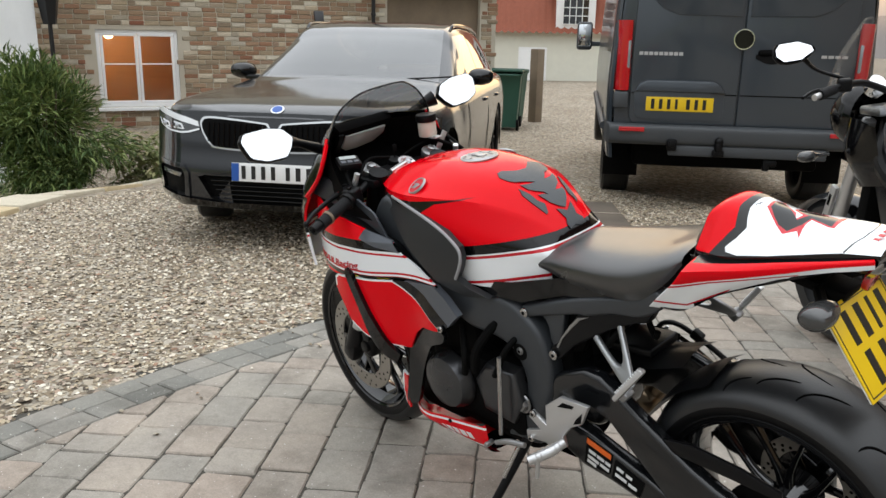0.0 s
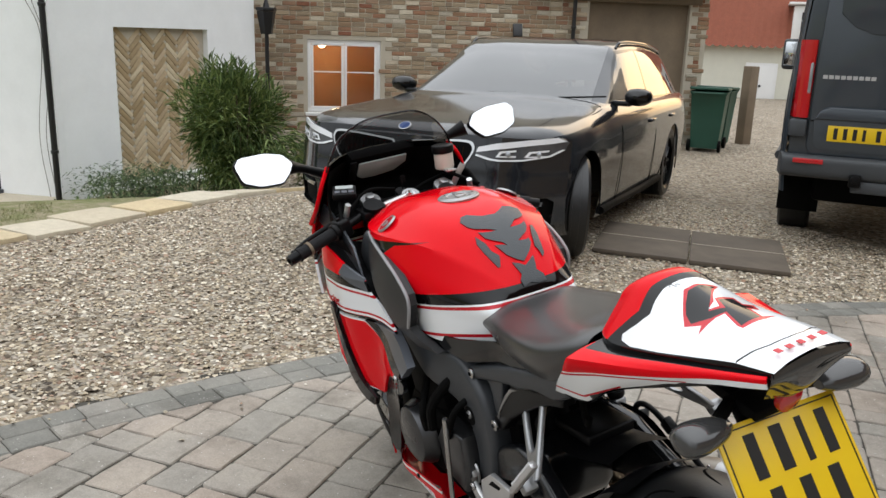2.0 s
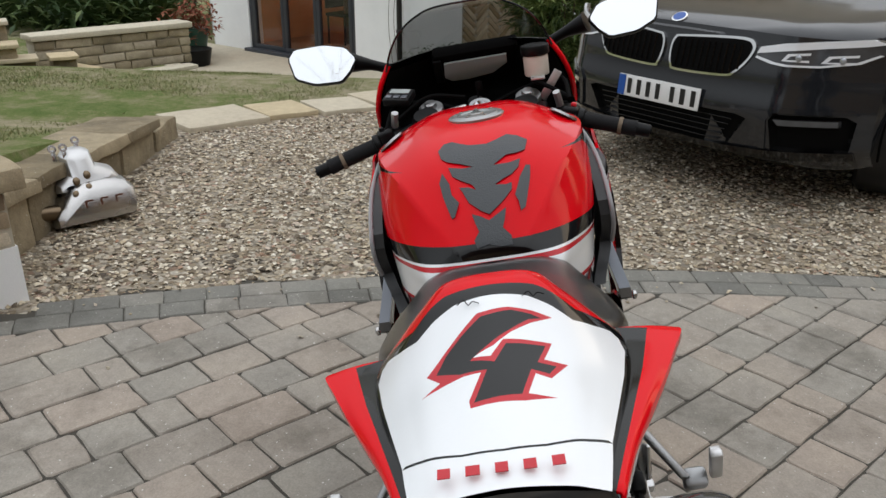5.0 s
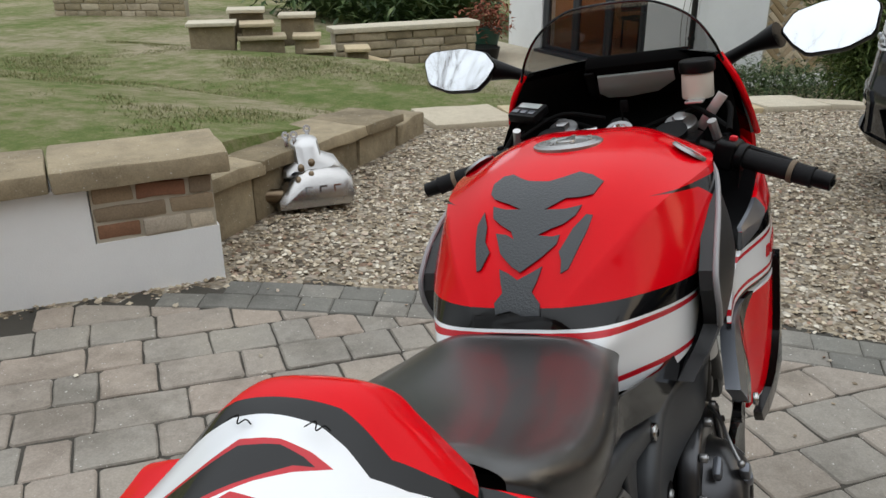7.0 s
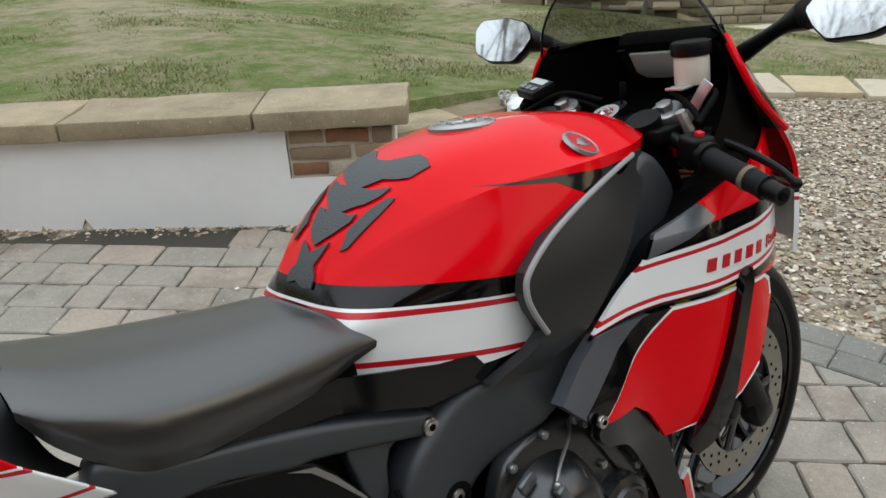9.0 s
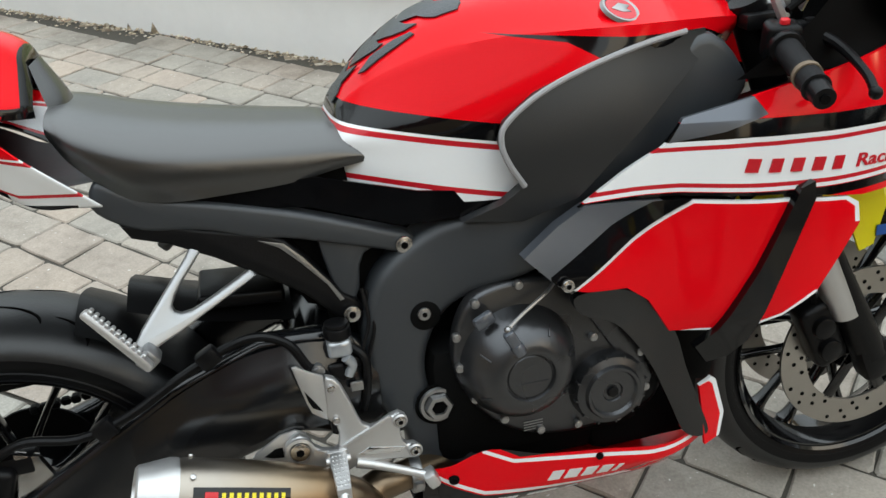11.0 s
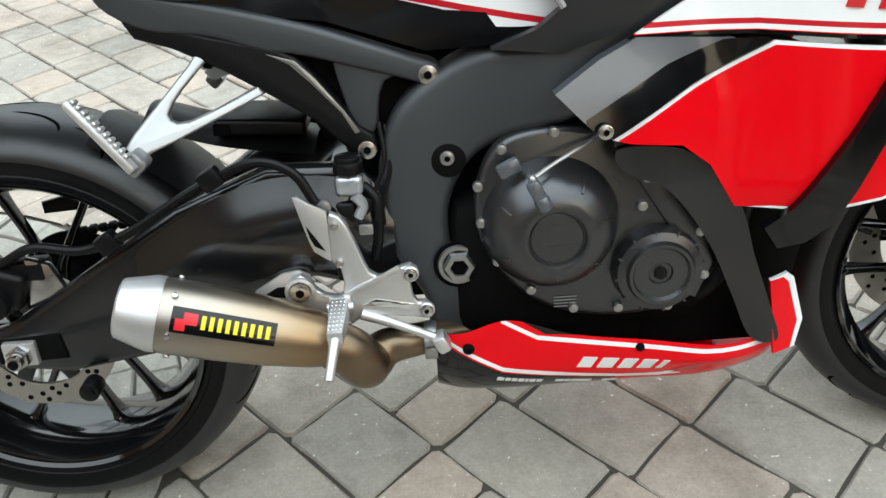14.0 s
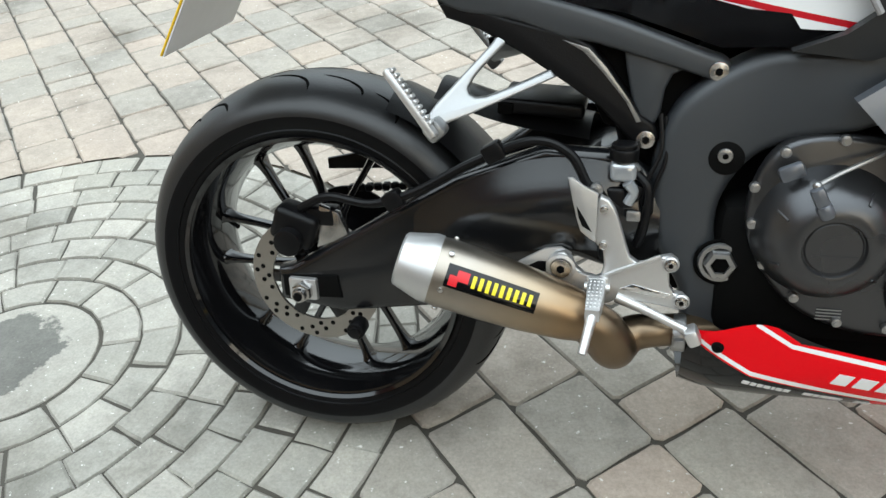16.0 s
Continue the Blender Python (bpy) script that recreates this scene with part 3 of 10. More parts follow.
def build_ground():
    xs = np.unique(np.concatenate([np.linspace(-90, -6, 15), np.linspace(-6, 12, 150), np.linspace(12, 30, 20), np.linspace(30, 110, 12)]))
    ys = np.unique(np.concatenate([np.linspace(-90, -12, 14), np.linspace(-12, 10, 180), np.linspace(10, 90, 14)]))
    bed = 0.0055
    g = np.array([[(x, y, ground_z(x, y) - (bed if is_paved(x, y) else 0.012)) for y in ys] for x in xs])
    bm = from_grid(g)
    for f in bm.faces:
        c = f.calc_center_median()
        f.material_index = 2 if is_paved(c.x, c.y) else 1 if is_lawn(c.x, c.y) or c.x > 14 or abs(c.y) > 16 else 0
        if c.x > 12 and c.y < -6:
            f.material_index = 0
    bmesh.ops.recalc_face_normals(bm, faces=bm.faces)
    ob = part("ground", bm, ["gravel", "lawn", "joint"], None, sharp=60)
    return tagged(ob, "sloping ground with beige gravel drive and patchy lawn", "ground", kind="structure")


ground = build_ground()


def stones(name, places, mat, label, category, lo, hi, flat=0.62, lift=0.3, seed=3):
    """Many small eight-sided stones lying on the ground, in one mesh."""
    rng = np.random.default_rng(seed)
    n = len(places)
    base = np.array([(1, 0, 0), (-1, 0, 0), (0, 1, 0), (0, -1, 0), (0, 0, 1), (0, 0, -1), (0.62, 0.62, 0.3), (-0.6, 0.6, 0.35), (-0.62, -0.6, 0.3), (0.6, -0.62, 0.35)], float)
    tri = np.array([(4, 0, 6), (4, 6, 2), (4, 2, 7), (4, 7, 1), (4, 1, 8), (4, 8, 3), (4, 3, 9), (4, 9, 0), (0, 2, 6), (2, 1, 7), (1, 3, 8), (3, 0, 9)])
    size = rng.uniform(lo, hi, n) * rng.choice([0.7, 1.0, 1.3], n, p=[0.4, 0.45, 0.15])
    sc = np.stack([size, size * rng.uniform(0.6, 0.95, n), size * rng.uniform(flat * 0.6, flat * 1.2, n)], -1)
    jit = base[None] * sc[:, None] * rng.uniform(0.78, 1.15, (n, 10, 1))
    ang, tilt = rng.uniform(0, 6.28, n), rng.normal(0, 0.35, n)
    c, s, ct, st = np.cos(ang), np.sin(ang), np.cos(tilt), np.sin(tilt)
    x, y, z = jit[..., 0], jit[..., 1], jit[..., 2]
    y, z = y * ct[:, None] - z * st[:, None], y * st[:, None] + z * ct[:, None]
    x, y = x * c[:, None] - y * s[:, None], x * s[:, None] + y * c[:, None]
    v = np.stack([x, y, z], -1) + np.array(places)[:, None] + np.stack([0 * size, 0 * size, size * lift], -1)[:, None]
    f = tri[None] + (np.arange(n) * 10)[:, None, None]
    me = bpy.data.meshes.new(name)
    me.from_pydata(v.reshape(-1, 3).tolist(), [], f.reshape(-1, 3).tolist())
    me.materials.append(M[mat])
    me.shade_smooth()
    me.set_sharp_from_angle(angle=radians(50))
    return tagged(new(name, me), label, category, kind="stuff")


def gravel_places(n, x0, x1, y0, y1, seed):
    rng = np.random.default_rng(seed)
    out = []
    while len(out) < n:
        x, y = rng.uniform(x0, x1), rng.uniform(y0, y1)
        if arc_edge(x, y) > 0.005 and behind_wall(x, y) < 0.0 and not (slab_side(x, y) > -0.02 and y > -1.6):
            out.append((x, y, ground_z(x, y) - 0.012))
    return out


stones("gravel", gravel_places(52000, 1.7, 6.4, -4.6, 2.0, 5), "pebble", "loose beige and brown gravel beside the paving", "gravel", 0.007, 0.0145)
rng0 = random.Random(11)
strip = []
for i in range(900):
    s = rng0.uniform(-0.2, 5.2)
    o = rng0.uniform(-0.13, 0.0) * rng0.random()
    p = W1 + W1_DIR * s + W1_BACK * o
    strip.append((p.x, p.y, ground_z(p.x, p.y) - 0.01))
for i in range(60):
    a = rng0.uniform(-0.25, 0.42)
    r = ARC_R - abs(rng0.gauss(0, 0.25))
    strip.append((ARC_C.x + r * math.cos(a), ARC_C.y + r * math.sin(a), ground_z(ARC_C.x + r * math.cos(a), ARC_C.y + r * math.sin(a)) + 0.002))
stones("stray_gravel", strip, "pebble", "stray pebbles and grit along the wall foot", "gravel", 0.006, 0.014, seed=9)

# ---- block paving ----
pavement = thing("pavement", None, "tumbled grey and pink concrete block paving with dark joints", "paving", kind="structure")
ROW_DIR = Vector((math.cos(radians(-47)), math.sin(radians(-47))))
ROW_UP = Vector((-ROW_DIR.y, ROW_DIR.x))
CIRCLE = Vector((-0.765, 0.03))


def paver_mesh(length, width, h=0.06, wob=0):
    """A tumbled block with worn, uneven arrises."""
    r = random.Random(wob)
    hl, hw = length / 2, width / 2
    rim = []
    for (ax, ay), (bx_, by_) in zip(((-hl, -hw), (hl, -hw), (hl, hw), (-hl, hw)), ((hl, -hw), (hl, hw), (-hl, hw), (-hl, -hw))):
        run = math.hypot(bx_ - ax, by_ - ay)
        nx, ny = (by_ - ay) / run, (ax - bx_) / run
        for q in (r.uniform(0.005, 0.014) / run, r.uniform(0.28, 0.4), r.uniform(0.6, 0.72), 1 - r.uniform(0.005, 0.014) / run):
            o = r.uniform(-0.0034, 0.0014)
            rim.append((ax + (bx_ - ax) * q + nx * o, ay + (by_ - ay) * q + ny * o))
    bm = bmesh.new()
    inset = [r.uniform(0.0025, 0.006) for p in rim]
    rings = [[bm.verts.new((x, y, -h)) for x, y in rim], [bm.verts.new((x, y, -0.0045 + r.uniform(-0.001, 0.001))) for x, y in rim],
             [bm.verts.new((x - math.copysign(min(d, abs(x)), x), y - math.copysign(min(d, abs(y)), y), r.uniform(-0.0006, 0.0006))) for (x, y), d in zip(rim, inset)]]
    k = len(rim)
    for a, b in zip(rings, rings[1:]):
        for i in range(k):
            bm.faces.new((a[i], a[(i + 1) % k], b[(i + 1) % k], b[i]))
    bm.faces.new(rings[-1])
    bmesh.ops.recalc_face_normals(bm, faces=bm.faces)
    return bm


def on_ground(x, y, ang, lift=0.0):
    """A pose on the sloping ground."""
    e = 0.05
    zx, zy = (ground_z(x + e, y) - ground_z(x - e, y)) / (2 * e), (ground_z(x, y + e) - ground_z(x, y - e)) / (2 * e)
    up = Vector((-zx, -zy, 1)).normalized()
    fwd = Vector((math.cos(ang), math.sin(ang), 0))
    fwd = (fwd - up * fwd.dot(up)).normalized()
    side = up.cross(fwd)
    m = Matrix((fwd, side, up)).transposed().to_4x4()
    m.translation = (x, y, ground_z(x, y) + lift)
    return m


def lay_paving():
    r = random.Random(4)
    kinds = {}
    for ln in (0.12, 0.16, 0.2, 0.24):
        kinds[ln] = [to_mesh("paver", paver_mesh(ln - 0.003, 0.157, 0.06, int(ln * 100) * 7 + k), "paver", 30) for k in range(6)]
    clipped = []
    spots = []
    row = 0.16
    for i in range(-52, 34):
        v = i * row
        u = -9.0 + r.uniform(0, 0.24)
        while u < 9.0:
            ln = r.choice((0.12, 0.16, 0.16, 0.2, 0.2, 0.24, 0.24))
            p = ROW_DIR * (u + ln / 2) + ROW_UP * v
            u += ln
            rim_a, rim_c = ARC_R - 0.24, 0.862
            da_, dc_ = math.hypot(p.x - ARC_C.x, p.y - ARC_C.y), (p - CIRCLE).length
            if da_ > rim_a + ln / 2 - 0.02 or dc_ < rim_c - ln / 2 + 0.02:
                continue
            if (p.x - W1.x) * W1_BACK.x + (p.y - W1.y) * W1_BACK.y > -0.12 or p.x < -4.2 or p.y < -5.5 or p.y > 6:
                continue
            m = on_ground(p.x, p.y, math.atan2(ROW_DIR.y, ROW_DIR.x) + r.uniform(-0.012, 0.012), r.uniform(-0.0025, 0.0025)) @ rot(r.uniform(-0.5, 0.5), "X")
            d = (p - Vector((0.9, 0.3))).length
            cut = None
            if da_ > rim_a - 0.16:
                o = (p - ARC_C).normalized()
                cut = (ARC_C + o * rim_a, o)
            elif dc_ < rim_c + 0.16:
                o = (p - CIRCLE).normalized()
                cut = (CIRCLE + o * rim_c, -o)
            if cut is not None:
                b = paver_mesh(ln - 0.003, 0.157, 0.06, len(spots) % 9)
                xf(b, m)
                bmesh.ops.bisect_plane(b, geom=list(b.verts) + list(b.edges) + list(b.faces), dist=1e-5, plane_co=(*cut[0], 0), plane_no=(*cut[1], 0), clear_outer=True)
                bmesh.ops.holes_fill(b, edges=[e for e in b.edges if e.is_boundary and max(v.co.z for v in e.verts) > -9])
                if len(b.faces) > 3:
                    clipped.append(b)
                else:
                    b.free()
                continue
            spots.append((d, ln, m))
    for b in clipped:
        ob = part("cut_paver", b, "paver", pavement)
    spots.sort(key=lambda s: s[0])
    for d, ln, m in spots[:300]:
        ob = new("paver", r.choice(kinds[ln]))
        ob.parent, ob.matrix_basis = pavement, m
    vs, fs = [], []
    for d, ln, m in spots[300:]:
        me = r.choice(kinds[ln])
        base = len(vs)
        vs += [tuple(m @ v.co) for v in me.vertices]
        fs += [tuple(base + i for i in p.vertices) for p in me.polygons]
    me = bpy.data.meshes.new("far_pavers")
    me.from_pydata(vs, [], fs)
    me.materials.append(M["paver_far"])
    me.shade_smooth()
    me.set_sharp_from_angle(angle=radians(30))
    ob = tagged(new("far_pavers", me), "grey and pink block paving", kind="stuff")
    ob.parent = pavement


def wedge(r0, r1, da, h=0.06, wob=0):
    """A sett of a ring: wider outside than inside, about the ring's centre, with worn, uneven edges."""
    r = random.Random(wob)
    g = 0.0019
    a = da / 2
    pts = [(r0 + g, -(a * r0 - g) / r0), ((r0 + r1) / 2, -a + g / r1), (r1 - g, -(a * r1 - g) / r1), (r1 - g, 0.0), (r1 - g, (a * r1 - g) / r1), ((r0 + r1) / 2, a - g / r1), (r0 + g, (a * r0 - g) / r0), (r0 + g, 0.0)]
    cxy = [(rr * math.cos(b) + r.uniform(-0.0022, 0.0022), rr * math.sin(b) + r.uniform(-0.0022, 0.0022)) for rr, b in pts]
    cx, cyy = sum(p[0] for p in cxy) / 8, sum(p[1] for p in cxy) / 8
    bm = bmesh.new()
    rings = []
    for k, z in ((1.0, -h), (1.0, -0.005), (0.91, 0.0)):
        rings.append([bm.verts.new((cx + (x - cx) * k, cyy + (y - cyy) * k, z)) for x, y in cxy])
    for p, q in zip(rings, rings[1:]):
        for i in range(8):
            bm.faces.new((p[i], p[(i + 1) % 8], q[(i + 1) % 8], q[i]))
    bm.faces.new(rings[-1])
    bmesh.ops.recalc_face_normals(bm, faces=bm.faces)
    return bm


def lay_circle():
    r = random.Random(8)
    hub = on_ground(CIRCLE.x, CIRCLE.y, 0.0)
    disc = cy(0.181, 0.05, 48, 0.006, hub @ T(0, 0, -0.026))
    part("circle_centre", disc, "centre_slab", pavement, "round concrete centre slab with a dark damp patch")
    r0 = 0.187
    for k in range(8):
        r1 = r0 + 0.084
        n = round(2 * math.pi * (r0 + r1) / 2 / 0.112)
        mes = [to_mesh("sett", wedge(r0, r1, 2 * math.pi / n, wob=k * 5 + q), "sett", 40) for q in range(4)]
        off = r.random()
        for j in range(n):
            ob = new("sett", r.choice(mes))
            ob.parent, ob.matrix_basis = pavement, hub @ rot(360 * (j + off) / n + r.uniform(-0.5, 0.5), "Z") @ T(0, 0, r.uniform(-0.002, 0.002))
        r0 = r1


def lay_border():
    r = random.Random(12)
    for k in range(2):
        r1 = ARC_R - 0.012 - k * 0.112
        r0 = r1 - 0.112
        a = -0.4
        me = [to_mesh("border_sett", wedge(r0, r1, w / r1, wob=k * 9 + int(w * 100)), "border_sett", 40) for w in (0.12, 0.15, 0.17)]
        while a < 0.44:
            i = r.choice((0, 1, 1, 2))
            da = (0.12, 0.15, 0.17)[i] / r1
            p = Vector((ARC_C.x + ARC_R * math.cos(a), ARC_C.y + ARC_R * math.sin(a)))
            b = a + da / 2
            mid = Vector((ARC_C.x + (r1 - 0.056) * math.cos(b), ARC_C.y + (r1 - 0.056) * math.sin(b)))
            a += da
            if (mid.x - W1.x) * W1_BACK.x + (mid.y - W1.y) * W1_BACK.y > -0.1:
                continue
            ob = new("border_sett", me[i])
            ob.parent = pavement
            ob.matrix_basis = on_ground(mid.x, mid.y, b, r.uniform(-0.002, 0.002)) @ T(-(r1 - 0.056), 0, 0)


lay_border()
lay_circle()

# ---- garden walls ----


def stone_block(name, sx, sy, sz, parent, m, mat, seed, wob=0.006):
    """A rough-hewn block: bevelled, with uneven faces."""
    r = random.Random(seed)
    bm = bx(sx, sy, sz, min(sx, sy, sz) * 0.12)
    bmesh.ops.subdivide_edges(bm, edges=[e for e in bm.edges if e.calc_length() > 0.12], cuts=2, use_grid_fill=True)
    o = Vector((r.uniform(0, 50), r.uniform(0, 50), 0))
    for v in bm.verts:
        v.co += noise.noise_vector(v.co * 9 + o) * wob
    return part(name, bm, mat, parent, "", m)


garden_wall = thing("garden_wall", None, "low white rendered garden wall with buff stone coping", "wall", kind="structure")
W_ANG = math.atan2(W1_DIR.y, W1_DIR.x)


def wall_pose(s, back, z):
    p = W1 + W1_DIR * s + W1_BACK * back
    return Matrix.Translation((p.x, p.y, z)) @ rot(math.degrees(W_ANG), "Z")


L_WALL = 6.0
top_z = 0.405
hole = 0.415
body = join(bx(L_WALL - hole, 0.2, 0.62, 0.0, wall_pose(hole + (L_WALL - hole) / 2, 0.1, top_z - 0.31)),
            bx(hole + 0.004, 0.2, 0.42, 0.0, wall_pose(hole / 2, 0.1, 0.2 - 0.21)),
            bx(hole, 0.16, 0.2, 0.0, wall_pose(hole / 2, 0.12, 0.3)))
part("rendered_face", body, "render", garden_wall, "smooth white render, grubby at the foot")
rb = random.Random(2)
for row_i, (z, cells) in enumerate(((0.235, (0.1, 0.155, 0.15)), (0.298, (0.16, 0.245)), (0.364, (0.09, 0.175, 0.14)))):
    s = 0.003
    for w in cells:
        stone_block("brick", w - 0.012, 0.06, 0.054, garden_wall, wall_pose(s + w / 2, 0.026 + rb.uniform(-0.004, 0.004), z), "brick", rb.random(), 0.009)
        s += w
part("mortar", bx(hole - 0.01, 0.05, 0.2, 0, wall_pose(hole / 2, 0.029, 0.3)), "mortar", garden_wall, "crumbly lime mortar")
s = -0.06
for k in range(7):
    w = (0.58, 0.72, 0.9, 0.8, 0.95, 0.85, 1.0)[k]
    stone_block("coping_stone", w - 0.008, 0.36, 0.075, garden_wall, wall_pose(s + w / 2, 0.13, top_z + 0.038), "stone", k, 0.01)
    s += w

# the lower stone edge that runs on from the corner
low_wall = thing("low_stone_wall", None, "low lichen-grey stone retaining wall beside the gravel", "wall", kind="structure")
x = 2.02
for k in range(5):
    w = (0.5, 0.45, 0.52, 0.47, 0.42)[k]
    g0 = ground_z(x + w / 2, 1.8)
    h = 0.27 - 0.024 * k
    stone_block("wall_stone", w - 0.012, 0.2, h, low_wall, T(x + w / 2, 2.03, g0 + h / 2 - 0.05), "old_stone", 20 + k, 0.014)
    if k < 4:
        stone_block("coping_stone", w + 0.02, 0.38, 0.06, low_wall, T(x + w / 2 + 0.02, 2.08, g0 + h - 0.02) @ rot(4.4, "Y"), "old_stone", 40 + k, 0.012)
    x += w

# ---- slab path ----
slab_path = thing("slab_path", None, "row of pale stone slabs between gravel and lawn", "path", kind="structure")
sd = Vector((0.625, -0.78))
sa = math.atan2(sd.y, sd.x)
s = -0.95
for k, (w, dpt, off) in enumerate(((0.62, 0.5, 0.02), (0.42, 0.42, 0.05), (0.46, 0.44, -0.02), (0.56, 0.46, 0.03), (0.5, 0.42, 0.0), (0.6, 0.45, 0.02), (0.55, 0.42, 0.0), (0.6, 0.42, -0.03), (0.6, 0.42, 0.0))):
    c = Vector((5.05, 1.2)) + sd * (s + w / 2) + Vector((0.78, 0.625)) * (0.2 + off)
    stone_block("slab", w - 0.03, dpt, 0.05, slab_path, on_ground(c.x, c.y, sa + rb.uniform(-0.1, 0.1), rb.uniform(-0.004, 0.008)), "slab", 60 + k, 0.006)
    s += w

# ---- the house ----
HOUSE_Z = -0.82


def wall_run(name, p0, p1, z0, z1, mat, parent, openings=(), thick=0.25):
    """An upright wall from p0 to p1 (plan), thickness to the back, with openings (s0, s1, z0, z1) cut through."""
    p0, p1 = Vector(p0), Vector(p1)
    length = (p1 - p0).length
    ang = math.degrees(math.atan2(p1.y - p0.y, p1.x - p0.x))
    base = Matrix.Translation((p0.x, p0.y, 0)) @ rot(ang, "Z")
    ss = sorted({0.0, length, *[v for o in openings for v in o[:2]]})
    out = []
    for a, b in zip(ss, ss[1:]):
        zz = [(z0, z1)]
        for o in openings:
            if o[0] < (a + b) / 2 < o[1]:
                zz = [seg for lo, hi in zz for seg in ((lo, min(hi, o[2])), (max(lo, o[3]), hi)) if seg[1] - seg[0] > 0.001]
        for lo, hi in zz:
            out.append(bx(b - a, thick, hi - lo, 0, base @ T((a + b) / 2, thick / 2, (lo + hi) / 2)))
    part(name, join(*out), mat, parent)
    return base


house = thing("house", None, "white rendered and old brick house with bifold doors", "house", kind="structure")
A0, A1 = (12.38, 3.95), (10.0, 0.85)
B0, B1 = (10.05, 0.85), (11.99, -2.03)
C0 = (13.1, -1.6)
C1 = (10.55, -9.75)
TOP = 5.2
lenA = (Vector(A1) - Vector(A0)).length
door_s0, door_s1 = 0.85, 3.05
baseA = wall_run("wall_bifold", A0, A1, HOUSE_Z - 0.4, TOP, "render", house, [(door_s0, door_s1, HOUSE_Z + 0.02, 1.2)])
wall_run("wall_side", (15.5, 4.9), A0, HOUSE_Z - 0.4, TOP, "render", house)
her = (0.9, 2.5, -0.72, 1.27)
baseB = wall_run("wall_infill", B0, B1, HOUSE_Z - 0.4, TOP, "render", house, [her])
wall_run("wall_corner", B1, (13.2, -1.95), HOUSE_Z - 0.4, TOP, "render", house)

# herringbone brick infill
infill = thing("brick_infill", baseB, "blocked opening filled with buff herringbone brick slips", "brick panel")
part("backing", bx(her[1] - her[0], 0.06, her[3] - her[2], 0, T((her[0] + her[1]) / 2, 0.122, (her[2] + her[3]) / 2)), "mortar", infill)
slip = to_mesh("slip", bx(0.27, 0.05, 0.062, 0.005), "buff_slip")
rr = random.Random(5)
stp = 0.204
for i in range(-2, 12):
    for j in range(-2, 34):
        for flip in (-1, 1):
            cx = her[0] + i * 2 * stp + (0 if flip < 0 else stp) - 0.02
            cz = her[2] + j * 0.094
            if her[0] + 0.07 < cx < her[1] - 0.07 and her[2] + 0.06 < cz < her[3] - 0.06:
                ob = new("slip", slip)
                ob.parent = infill
                ob.matrix_basis = T(cx, 0.105 + rr.uniform(-0.004, 0.004), cz) @ rot(45 * flip, "Y")


def window_unit(name, base, s0, s1, z0, z1, lights, mat, parent_label, fr=0.06, sill=True, bar=None, depth=0.07, inset=0.06):
    """A window or glazed door in an opening: frame, casements with panes, sill."""
    w = thing(name, base, parent_label, "window", kind="structure")
    y = inset
    fr_bm = join(bx(s1 - s0, depth, fr, 0.004, T((s0 + s1) / 2, y, z1 - fr / 2)), bx(s1 - s0, depth, fr, 0.004, T((s0 + s1) / 2, y, z0 + fr / 2)),
                 bx(fr, depth, z1 - z0 - 2 * fr, 0.004, T(s0 + fr / 2, y, (z0 + z1) / 2)), bx(fr, depth, z1 - z0 - 2 * fr, 0.004, T(s1 - fr / 2, y, (z0 + z1) / 2)))
    part("window_frame", fr_bm, mat, w)
    wd = (s1 - s0 - 2 * fr) / lights
    for k in range(lights):
        a, b = s0 + fr + k * wd, s0 + fr + (k + 1) * wd
        f2 = fr * 0.8
        ca = join(bx(wd - 0.006, depth * 0.8, f2, 0.004, T((a + b) / 2, y - 0.012, z1 - fr - f2 / 2)), bx(wd - 0.006, depth * 0.8, f2, 0.004, T((a + b) / 2, y - 0.012, z0 + fr + f2 / 2)),
                  bx(f2, depth * 0.8, z1 - z0 - 2 * fr - 2 * f2, 0.004, T(a + f2 / 2 + 0.003, y - 0.012, (z0 + z1) / 2)), bx(f2, depth * 0.8, z1 - z0 - 2 * fr - 2 * f2, 0.004, T(b - f2 / 2 - 0.003, y - 0.012, (z0 + z1) / 2)))
        cs = part("casement", ca, mat, w)
        pn = part("pane", bx(wd - 2 * f2, 0.006, z1 - z0 - 2 * fr - 2 * f2, 0, T((a + b) / 2, y - 0.01, (z0 + z1) / 2)), "pane", cs)
        pn.visible_shadow = False
        if bar is not None:
            zb = z0 + (z1 - z0) * bar
            part("glazing_bar", bx(wd - 2 * f2, 0.02, 0.022, 0.002, T((a + b) / 2, y - 0.014, zb)), mat, cs)
    if sill:
        part("window_sill", bx(s1 - s0 + 0.08, 0.16, 0.05, 0.008, T((s0 + s1) / 2, -0.03, z0 - 0.028)), mat, w)
    return w


window_unit("bifold_door", baseA, door_s0, door_s1, HOUSE_Z + 0.02, 1.2, 3, "anthracite", "dark grey aluminium bifold doors with clear glass", 0.075, False)
part("threshold", bx(door_s1 - door_s0 + 0.06, 0.16, 0.09, 0.008, baseA @ T((door_s0 + door_s1) / 2, -0.03, HOUSE_Z + 0.05)), "anthracite", house)

